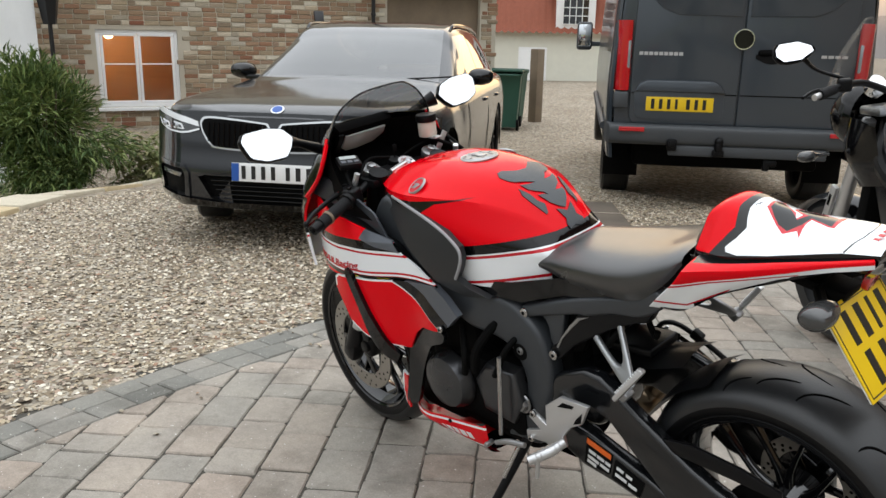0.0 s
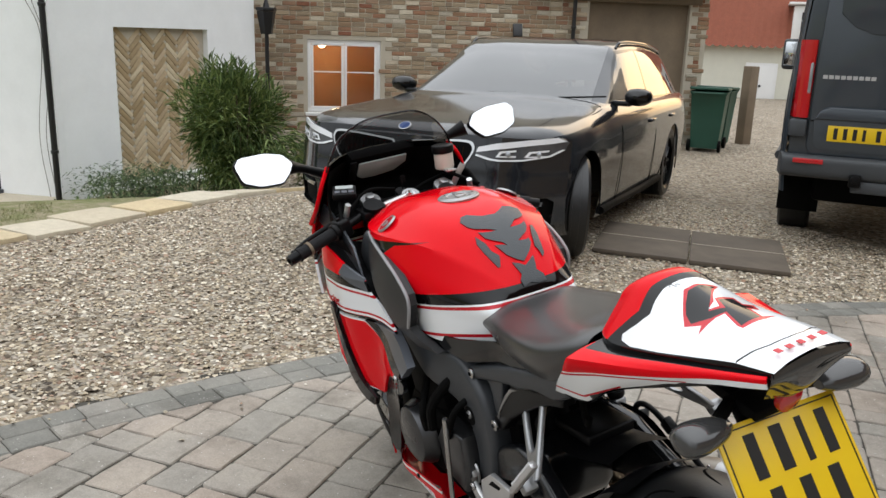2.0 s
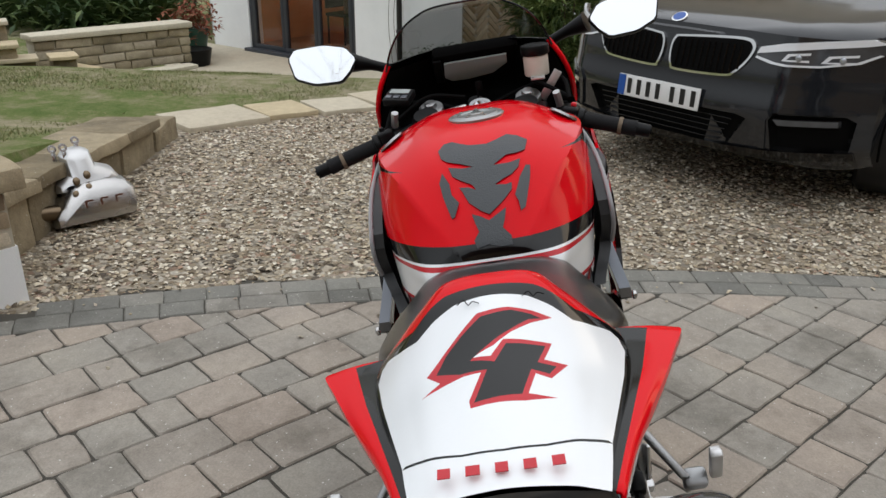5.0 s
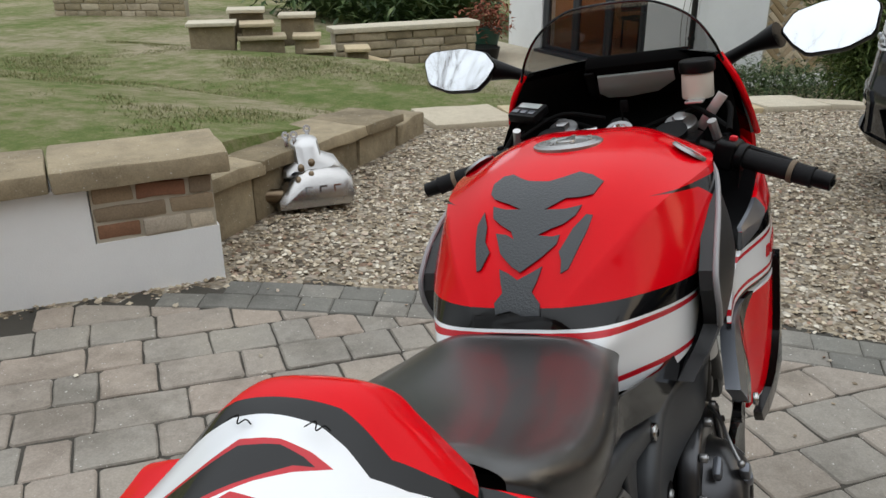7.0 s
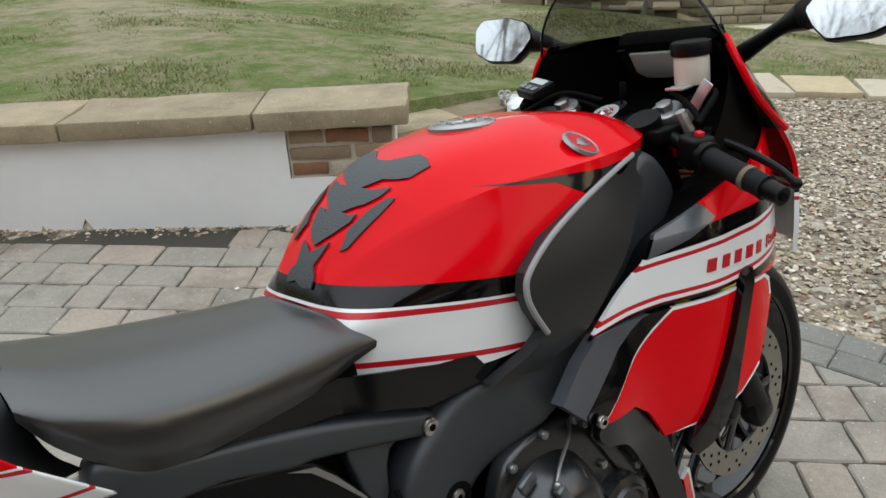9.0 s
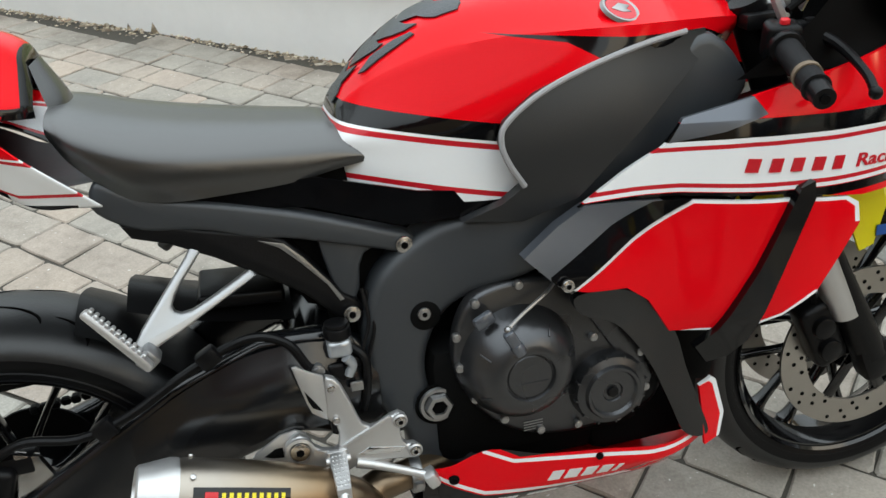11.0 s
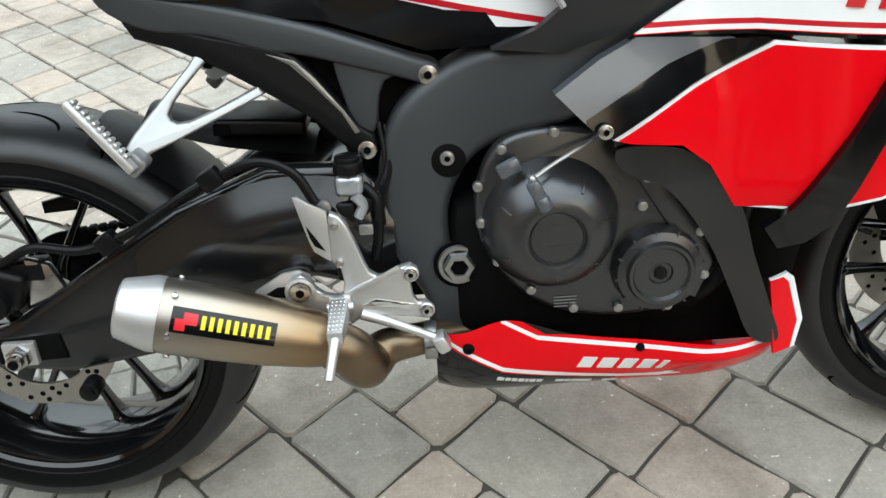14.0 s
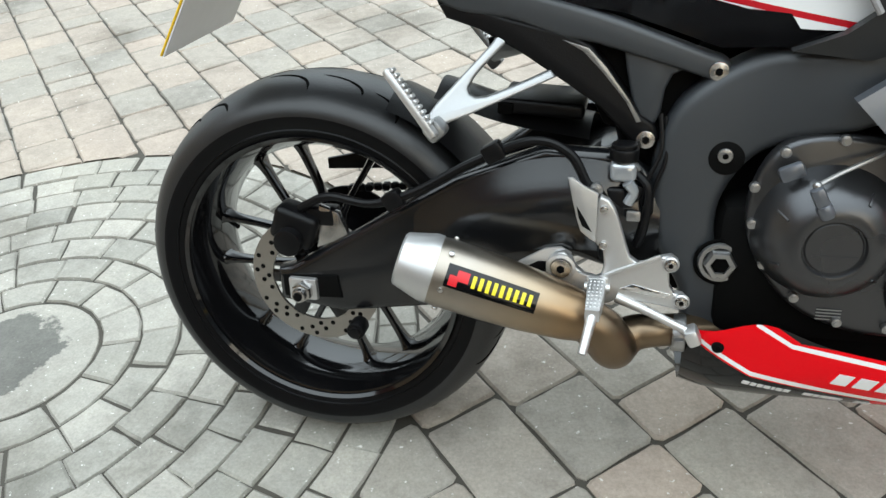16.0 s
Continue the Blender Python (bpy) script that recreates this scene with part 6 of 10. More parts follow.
UPPER = [(0.797, 0.700), (0.86, 0.738), (0.915, 0.768), (0.94, 0.802), (1.042, 0.825), (1.17, 0.850), (1.30, 0.872), (1.40, 0.86), (1.445, 0.80), (1.44, 0.735), (1.40, 0.68), (1.33, 0.655), (1.21, 0.664), (1.087, 0.688), (0.936, 0.700)]
WTOP = [(0.86, 0.772), (1.026, 0.772), (1.2, 0.764), (1.5, 0.742)]
WBOT = [(0.78, 0.705), (0.936, 0.705), (1.087, 0.694), (1.3, 0.682), (1.5, 0.664)]
sh = lambda line, d: [(x, z + d) for x, z in line]
LOWER = [(0.779, 0.592), (0.868, 0.645), (0.953, 0.692), (1.08, 0.682), (1.182, 0.668), (1.206, 0.654), (1.214, 0.622), (1.17, 0.57), (1.139, 0.532), (1.089, 0.505), (1.028, 0.494), (0.93, 0.497), (0.897, 0.551), (0.862, 0.578), (0.80, 0.586)]
LOW_IN = [(0.778, 0.586), (0.871, 0.6415), (0.9545, 0.6875), (1.08, 0.6775), (1.178, 0.6635), (1.199, 0.6495), (1.2035, 0.625), (1.24, 0.62), (1.166, 0.538), (1.137, 0.5365), (1.088, 0.509), (1.028, 0.498), (0.97, 0.499), (0.915, 0.494), (0.885, 0.54), (0.855, 0.57)]
DARK = [(0.714, 0.648), (0.765, 0.682), (0.806, 0.702), (0.95, 0.694), (0.868, 0.648), (0.779, 0.594), (0.755, 0.606)]
BLADE = [(1.112, 0.705), (1.092, 0.698), (1.081, 0.675), (1.039, 0.589), (0.989, 0.501), (0.962, 0.472), (0.980, 0.445), (1.008, 0.455), (1.032, 0.48), (1.074, 0.58), (1.115, 0.68)]
ARC = spline([(0.79, 0.578), (0.86, 0.572), (0.915, 0.535), (0.946, 0.485), (0.967, 0.423), (0.995, 0.351), (1.015, 0.292), (0.982, 0.292), (0.950, 0.36), (0.920, 0.425), (0.884, 0.482), (0.845, 0.525), (0.795, 0.55)], 60, True).tolist()
GREY = [(0.92, 0.771), (0.94, 0.803), (1.03, 0.823), (1.045, 0.80), (0.99, 0.782)]
for s_ in (-1, 1):
    side = (lambda b: b) if s_ < 0 else (lambda b: xf(b, Matrix.Diagonal((1, -1, 1, 1))))
    ub = sheet(UPPER, yfair, 0.02, 0.006)
    paint(ub, WTOP + WBOT[::-1], 1)
    paint(ub, sh(WTOP, -0.0065) + sh(WTOP, -0.0125)[::-1], 2)
    paint(ub, sh(WBOT, 0.0115) + sh(WBOT, 0.0055)[::-1], 2)
    paint(ub, sh(WTOP, 0.024) + WTOP[::-1], 3)
    paint(ub, sh(WBOT, -0.001) + sh(WBOT, -0.014)[::-1], 3)
    paint(ub, GREY, 4)
    up_ = part("upper_side_fairing", side(ub), ["red", "white", "line_red", "gloss_black", "dark_grey"], bike, "red and white upper side fairing")
    lb = sheet(LOWER, yfair, 0.02, 0.006)
    paint(lb, LOW_IN, 1)
    part("lower_side_fairing", side(lb), ["white", "red"], bike, "red lower side fairing with white outline")
    db = sheet(DARK, lambda x, z: yfair(x, z) - 0.004, 0.02, 0.02)
    paint(db, [(0.748, 0.618), (0.84, 0.672), (0.90, 0.695), (0.96, 0.70), (0.96, 0.69), (0.868, 0.645), (0.779, 0.590), (0.75, 0.60)], 1)
    part("intake_panel", side(db), ["dark_grey", "gloss_black"], bike, "slate grey and gloss black intake panel")
    part("vent_blade", side(sheet(BLADE, lambda x, z: yfair(x, z) - 0.012, 0.02, 0.014)), "gloss_black", bike, "gloss black vent blade")
    part("engine_guard", side(sheet(ARC, lambda x, z: yfair(x, z) + 0.01, 0.012, 0.012)), "arm", bike, "glossy black plastic engine cover edge")
    bolt(0.768, s_ * 0.244, 0.606, 0.009, up_, "steel", s_)
    # maker's name as plain bars, then the word after it
    z_at = (lambda x: 0.736 - 0.1 * (x - 1.009)) if s_ < 0 else (lambda x: 0.707 - 0.11 * (x - 1.11))
    for bm_, nm, lb in ((bars([0.017] * 5, 0.0185, 0.0155, 0.002, T(0.005, 0, 0)), "maker_lettering", "dark red maker's lettering as plain bars"), (words("Racing", 0.026, 0.0012), "racing_lettering", "dark red slanted word on the white band")):
        x0 = {(-1, "maker_lettering"): 1.012, (-1, "racing_lettering"): 1.19, (1, "maker_lettering"): 1.345, (1, "racing_lettering"): 1.178}[(s_, nm)]
        lift = 0.0 if nm[0] == "m" else -0.009
        span = 1.0 if nm[0] == "m" else 1.7
        for v in bm_.verts:
            px, pz, d = v.co.x * span, v.co.y + lift, v.co.z
            x = x0 + (px + 0.25 * pz) * (1 if s_ < 0 else -1)
            z = z_at(x) + pz + (0.008 if s_ > 0 else 0)
            v.co = (x, (-1 if s_ > 0 else 1) * (yfair(x, z) - 0.0012 - d), z)
        bmesh.ops.recalc_face_normals(bm_, faces=bm_.faces)
        part(nm, bm_, "line_red", up_, lb)

# inner panels between the fairing's upper edge and the frame
for s_ in (-1, 1):
    EDGE = [(0.84, 0.712), (0.915, 0.752), (0.96, 0.788), (1.042, 0.808), (1.13, 0.826), (1.20, 0.838)]
    part("inner_panel", surf([[(x, s_ * abs(yfair(x, z) + 0.012), z), (x, s_ * 0.165, z - 0.012), (x - 0.01, s_ * 0.10, z - 0.03)] for x, z in EDGE], 24, 10), "satin_black", bike, "matt black inner fairing panel")

# fairing nose, screen and inner cowl
def arcs(rows, nu, nv):
    return surf([[(x, y, z) for x, y in pts] + [(x, -y, z) for x, y in pts[::-1][1:]] for z, pts in rows], nu, nv)


nose_rows = [
    (0.655, [(1.33, 0.232), (1.40, 0.19), (1.44, 0.1), (1.455, 0.0)]),
    (0.72, [(1.34, 0.232), (1.43, 0.185), (1.49, 0.1), (1.505, 0.0)]),
    (0.80, [(1.35, 0.226), (1.44, 0.175), (1.50, 0.09), (1.515, 0.0)]),
    (0.87, [(1.30, 0.228), (1.42, 0.165), (1.48, 0.085), (1.495, 0.0)]),
    (0.93, [(1.24, 0.222), (1.38, 0.15), (1.44, 0.075), (1.455, 0.0)]),
    (0.99, [(1.22, 0.205), (1.34, 0.135), (1.395, 0.065), (1.41, 0.0)]),
    (1.035, [(1.225, 0.178), (1.31, 0.12), (1.355, 0.06), (1.37, 0.0)]),
]
nb = arcs(nose_rows, 26, 41)
paint(nb, [(1.1, 0.845), (1.33, 0.875), (1.6, 0.80), (1.6, 1.1), (1.1, 1.1)], 1)
paint(nb, [(1.2, 0.7885), (1.6, 0.759), (1.6, 0.735), (1.2, 0.764)], 1)
paint(nb, [(1.2, 0.764), (1.6, 0.735), (1.6, 0.64), (1.2, 0.64)], 2)
paint(nb, [(1.2, 0.7575), (1.6, 0.7285), (1.6, 0.7225), (1.2, 0.7515)], 3)
ext = bmesh.ops.extrude_face_region(nb, geom=list(nb.faces))
for v in [v for v in ext["geom"] if isinstance(v, bmesh.types.BMVert)]:
    v.co += Vector((1.15 - v.co.x, -v.co.y, 0)).normalized() * 0.008
for f in nb.faces:
    if f.normal.dot(Vector((f.calc_center_median().x - 1.1, f.calc_center_median().y, 0))) < 0:
        f.material_index = 1
nose = part("nose_fairing", nb, ["red", "gloss_black", "white", "line_red"], bike, "red and gloss black nose fairing")
for s_ in (-1, 1):
    part("red_edge", tube([(1.30, s_ * 0.232, 0.872), (1.235, s_ * 0.224, 0.93), (1.215, s_ * 0.207, 0.985), (1.222, s_ * 0.18, 1.032)], 0.006, 8), "red", nose)
scr = arcs([(1.02, [(1.215, 0.186), (1.31, 0.125), (1.365, 0.06), (1.38, 0.0)]), (1.06, [(1.205, 0.17), (1.28, 0.12), (1.325, 0.06), (1.34, 0.0)]),
            (1.10, [(1.20, 0.142), (1.245, 0.105), (1.28, 0.055), (1.292, 0.0)]), (1.13, [(1.185, 0.098), (1.205, 0.075), (1.225, 0.04), (1.235, 0.0)]), (1.143, [(1.17, 0.06), (1.178, 0.045), (1.187, 0.02), (1.19, 0.0)])], 20, 37)
scr_ob = part("screen", scr, "screen", bike, "smoked double-bubble windscreen")
part("screen_edge", tube([(1.215, 0.186, 1.02), (1.205, 0.17, 1.06), (1.20, 0.142, 1.10), (1.185, 0.098, 1.13), (1.17, 0.05, 1.144), (1.17, -0.05, 1.144), (1.185, -0.098, 1.13), (1.20, -0.142, 1.10), (1.205, -0.17, 1.06), (1.215, -0.186, 1.02)], 0.0025, 6, 60), "gloss_black", scr_ob)
inner = arcs([(0.84, [(1.02, 0.215), (1.16, 0.215), (1.28, 0.205), (1.33, 0.0)]), (0.90, [(1.12, 0.215), (1.22, 0.2), (1.35, 0.15), (1.40, 0.0)]), (0.97, [(1.19, 0.2), (1.27, 0.17), (1.36, 0.1), (1.40, 0.0)]), (1.02, [(1.21, 0.18), (1.29, 0.12), (1.345, 0.06), (1.362, 0.0)])], 16, 31)
part("inner_cowl", inner, "matt_black", bike)
for s_ in (-1, 1):
    part("air_duct_cover", xf(sheet([(0.96, 0.80), (1.05, 0.83), (1.2, 0.86), (1.3, 0.875), (1.25, 0.93), (1.14, 0.905), (1.02, 0.86)], lambda x, z: -(0.205 + 0.3 * (0.9 - z) * 0.5), 0.03, 0.006), Matrix.Diagonal((1, -s_ * -1.0, 1, 1)) if s_ < 0 else Matrix.Diagonal((1, -1, 1, 1))), "dark_grey", bike, "dark inner fairing panel")

# instruments
DM = T(1.328, -0.012, 0.983) @ rot(-36, "Y") @ rot(-90, "Y") @ rot(90, "Z")
dash = part("instrument_panel", prism([(-0.105, -0.045), (0.095, -0.045), (0.105, 0.0), (0.085, 0.04), (0.03, 0.048), (-0.06, 0.045), (-0.10, 0.02)], 0.04, 0.012, DM @ T(0, 0, -0.022)), "matt_black", bike, "black instrument binnacle")
part("display", prism([(-0.075, -0.026), (0.072, -0.026), (0.076, 0.018), (0.06, 0.032), (0.02, 0.034), (-0.04, 0.026), (-0.075, 0.0)], 0.006, 0.001, DM @ T(0, 0, 0.002)), "lcd", dash, "pale grey blank instrument display")
part("display_tab", bx(0.02, 0.07, 0.006, 0.002, DM @ T(0.088, 0.0, 0.0)), "satin_black", dash)
ltm = T(1.164, 0.163, 0.968) @ rot(-18, "Y") @ rot(-20, "Z")
lt = part("lap_timer", bx(0.05, 0.062, 0.018, 0.004, ltm, 2), "satin_black", bike, "small black lap timer by the clip-on")
for k in range(3):
    part("timer_button", bx(0.012, 0.014, 0.003, 0.001, ltm @ T(-0.012, -0.018 + 0.018 * k, 0.01)), "dark_grey", lt)
part("timer_screen", bx(0.016, 0.046, 0.002, 0, ltm @ T(0.011, 0, 0.0095)), "lcd", lt)

# -- belly pan --
bel_rows = []
for x in (0.562, 0.60, 0.66, 0.74, 0.84, 0.94, 1.02, 1.055):
    nar = 1 - 0.35 * smooth01((x - 0.98) / 0.08) - 0.15 * smooth01((0.62 - x) / 0.06)
    zt = {0.562: 0.322, 0.60: 0.333, 0.66: 0.352, 0.74: 0.325, 0.84: 0.308, 0.94: 0.292, 1.02: 0.285, 1.055: 0.29}[x]
    bel_rows.append((x, [(0.205 * nar, zt), (0.203 * nar, zt - 0.025), (0.192 * nar, 0.256), (0.15 * nar, 0.212), (0.08 * nar, 0.195), (0.0, 0.19)][::-1]))
bb = half_sections(bel_rows, 36, 41)
paint(bb, [(0.5, 0.30), (0.572, 0.312), (0.65, 0.266), (0.704, 0.256), (0.806, 0.234), (0.84, 0.15), (0.5, 0.15)], 1)
LOW_LINE = [(0.545, 0.335), (0.572, 0.319), (0.65, 0.272), (0.704, 0.261), (0.806, 0.240), (0.87, 0.231)]
paint(bb, sh(LOW_LINE, 0.004) + sh(LOW_LINE, -0.0035)[::-1], 2)
UP_LINE = [(0.648, 0.352), (0.695, 0.323), (0.791, 0.306), (0.913, 0.285), (1.04, 0.273)]
paint(bb, sh(UP_LINE, 0.0035) + sh(UP_LINE, -0.0035)[::-1], 2)
paint(bb, [(0.655, 0.362), (0.672, 0.362), (0.71, 0.336), (0.80, 0.322), (0.80, 0.3165), (0.705, 0.328), (0.675, 0.349)], 1)
bmesh.ops.delete(bb, geom=[f for f in bb.faces if f.calc_center_median().y > 0.01 and f.calc_center_median().x < 0.69 + 0.5 * max(0, 0.29 - f.calc_center_median().z)], context="FACES")
belly_skin = mathutils.bvhtree.BVHTree.FromBMesh(bb)
belly = part("belly_pan", bb, ["red", "gloss_black", "white"], bike, "red and black belly pan with white pinstripes")
for s_ in (-1, 1):
    side = (lambda b: b) if s_ < 0 else (lambda b: xf(b, Matrix.Diagonal((1, -1, 1, 1))))
    tip = sheet([(0.994, 0.382), (1.019, 0.388), (1.03, 0.379), (1.054, 0.31), (1.046, 0.27), (1.012, 0.268)], lambda x, z: -(0.204 - 0.4 * max(0, x - 1.0)), 0.02, 0.006)
    paint(tip, [(0.98, 0.38), (1.013, 0.383), (1.0225, 0.374), (1.045, 0.31), (1.036, 0.25), (0.98, 0.25)], 1)
    part("belly_tip", side(tip), ["white", "red"], belly)
    bl = bars([0.019, 0.021, 0.019, 0.019, 0.008], 0.017, 0.0075, 0.0008, Matrix.Identity(4))
    part("belly_lettering", side(lay_on(bl, belly_skin, 0.752, 0.2785, -0.13, 0.5)), "decal_white", belly, "white maker's lettering as plain bars")
    wing = prism([(0.0, 0.0), (0.035, 0.017), (0.06, 0.019), (0.086, 0.012), (0.06, 0.0), (0.03, -0.004)], 0.0006, 0, Matrix.Identity(4))
    part("wing_mark", side(lay_on(wing, belly_skin, 0.874, 0.244, -0.02, 0.0)), "line_red", belly, "plain red wing-shaped maker's mark")
    slash = prism([(0.0, 0.0), (0.022, 0.001), (0.04, 0.007), (0.032, 0.0005), (0.05, -0.004), (0.02, -0.007)], 0.0006, 0, Matrix.Identity(4))
    part("white_slash", side(lay_on(slash, belly_skin, 0.845, 0.240, 0.0, 0.0)), "decal_white", belly)
    if s_ < 0:
        for x_, ws in ((0.642, (0.009, 0.007, 0.007, 0.008, 0.004, 0.008, 0.008)), (0.722, (0.012, 0.007, 0.028)), (0.79, (0.008, 0.01))):
            part("sponsor_lettering", lay_on(bars(ws, 0.0065, 0.0018, 0.0005, Matrix.Identity(4)), belly_skin, x_, 0.2555 - 0.2 * (x_ - 0.642), -0.2, 0.3), "decal_white", belly, "small white lettering as plain bars")
        bolt(0.605, s_ * 0.197, 0.309, 0.008, belly, "matt_black", s_)
    bolt(0.83, s_ * 0.205, 0.298, 0.006, belly, "matt_black", s_)

# -- engine --
eng = part("engine", join(bx(0.34, 0.32, 0.2, 0.03, T(0.76, 0, 0.40)), bx(0.2, 0.3, 0.26, 0.03, T(0.86, 0, 0.58) @ rot(20, "Y"))), "matt_black", bike, "dark engine block")
part("radiator", bx(0.1, 0.3, 0.3, 0.02, T(1.03, 0, 0.5) @ rot(10, "Y")), "matt_black", bike, "dark radiator behind the fairing")
# added filler, no known part: its black keeps the gap behind the headers dark
part("exhaust_shroud", bx(0.2, 0.28, 0.22, 0.03, T(0.942, 0, 0.355)), "matt_black", eng, "dark shroud round the exhaust headers")
for k in range(3):
    part("header_pipe", tube([(0.98, -0.135 + 0.012 * k, 0.48 - 0.03 * k), (0.955 - 0.02 * k, -0.14, 0.39), (0.92 - 0.03 * k, -0.136, 0.335), (0.80, -0.125, 0.315)], 0.016, 12), "satin_black", eng)
part("sump", bx(0.4, 0.26, 0.1, 0.03, T(0.78, 0, 0.30)), "matt_black", bike)
CASE = [(0.625, 0.52), (0.65, 0.575), (0.70, 0.595), (0.77, 0.59), (0.82, 0.565), (0.87, 0.505), (0.905, 0.46), (0.925, 0.405), (0.905, 0.355), (0.85, 0.335), (0.77, 0.335), (0.70, 0.36), (0.655, 0.405), (0.627, 0.46)]
case = part("clutch_case", side_plate(spline(CASE, 64, True).tolist(), -0.165, 0.03, 0.008, 3), "engine", eng, "satin charcoal clutch casing")
CL = T(0.716, -0.176, 0.474) @ AY
part("clutch_cover", rev([(0.0, 0.054), (0.034, 0.054), (0.036, 0.0595), (0.041, 0.0605), (0.050, 0.058), (0.062, 0.050), (0.073, 0.037), (0.081, 0.021), (0.086, 0.006), (0.088, 0.0), (0.0, 0.0)], 64, CL, False), "engine", eng, "domed charcoal clutch cover")
part("cover_disc", rev([(0.0, 0.0555), (0.031, 0.0555), (0.033, 0.054)], 40, CL, False), "engine", eng, "recessed disc on the clutch cover")
for a in (18, 60, 150, 205, 320):
    part("cover_mark", bx(0.02, 0.004, 0.003, 0.001, CL @ rot(a, "Z") @ T(0.068, 0, 0.0435) @ rot(50, "Y")), "engine", eng)
CT = T(0.852, -0.176, 0.404) @ AY
part("timing_cover", rev([(0.0, 0.026), (0.014, 0.026), (0.016, 0.029), (0.034, 0.029), (0.037, 0.034), (0.041, 0.034), (0.044, 0.028), (0.054, 0.024), (0.06, 0.0), (0.0, 0.0)], 44, CT, False), "engine", eng, "round charcoal timing cover")
part("timing_plug", cy(0.009, 0.038, 6, 0.001, CT @ T(0, 0, 0.012)), "satin_black", eng)
for k in range(12):
    part("cover_rib", bx(0.014, 0.003, 0.010, 0.001, CT @ rot(30 * k + 8, "Z") @ T(0.051, 0, 0.02)), "engine", eng)
part("case_rim", side_plate([(a, b) for a, b in CASE[4:9]] + [(0.885, 0.365), (0.865, 0.46), (0.81, 0.545)], -0.183, 0.008, 0.003, 2), "engine", eng)
for x, z in ((0.657, 0.575), (0.627, 0.53), (0.629, 0.482), (0.648, 0.428), (0.690, 0.384), (0.745, 0.353), (0.804, 0.349), (0.869, 0.347), (0.914, 0.389), (0.905, 0.45), (0.868, 0.51), (0.80, 0.57), (0.781, 0.585), (0.72, 0.592), (0.835, 0.527), (0.83, 0.49)):
    bolt(x, -0.184, z, 0.0064, case, "zinc", -1, 0.010)
part("clutch_lever", join(bx(0.016, 0.014, 0.026, 0.004, T(0.692, -0.232, 0.537) @ rot(-28, "Y")), cy(0.0095, 0.018, 16, 0.003, T(0.700, -0.232, 0.521) @ rot(-28, "Y")), bx(0.03, 0.012, 0.02, 0.005, T(0.664, -0.2, 0.556) @ rot(-25, "Y"))), "dark_grey", eng, "clutch release arm")
part("clutch_cable", join(tube([(0.686, -0.228, 0.549), (0.715, -0.213, 0.562), (0.755, -0.196, 0.578), (0.775, -0.18, 0.585)], 0.0028, 8), ball(0.0055, T(0.688, -0.228, 0.55), 10, 6)), "zinc", eng, "thin clutch cable with ball end")
part("case_text", join(*[bx(0.03, 0.001, 0.0014, 0, T(0.735, -0.1815, 0.368 - 0.0045 * k)) for k in range(4)]), "zinc", eng, "tiny casting text as plain bars")
part("cover_text", bx(0.05, 0.001, 0.002, 0, T(0.718, -0.232, 0.464)), "engine", eng)
# left side: stator cover and sprocket cover
part("stator_cover", rev([(0.0, 0.045), (0.05, 0.045), (0.07, 0.036), (0.082, 0.012), (0.084, 0.0), (0.0, 0.0)], 40, T(0.84, 0.165, 0.41) @ rot(-90, "X"), False), "engine", eng, "round black generator cover")
part("sprocket_cover", side_plate([(0.60, 0.50), (0.70, 0.50), (0.745, 0.44), (0.72, 0.36), (0.62, 0.35), (0.585, 0.42)], 0.15, 0.05, 0.012, 3), "engine", eng)
for pts_, r_ in (([(0.66, 0.15, 0.62), (0.70, 0.19, 0.55), (0.72, 0.19, 0.48)], 0.012), ([(0.78, 0.16, 0.58), (0.74, 0.2, 0.52), (0.76, 0.19, 0.46)], 0.009), ([(0.60, 0.12, 0.6), (0.62, 0.17, 0.56), (0.66, 0.18, 0.48)], 0.008)):
    part("hose", tube(pts_, r_), "matt_black", eng)
part("shift_rod", tube([(0.615, 0.2, 0.555), (0.64, 0.2, 0.33)], 0.006, 8), "steel", eng, "steel gear-shift rod")

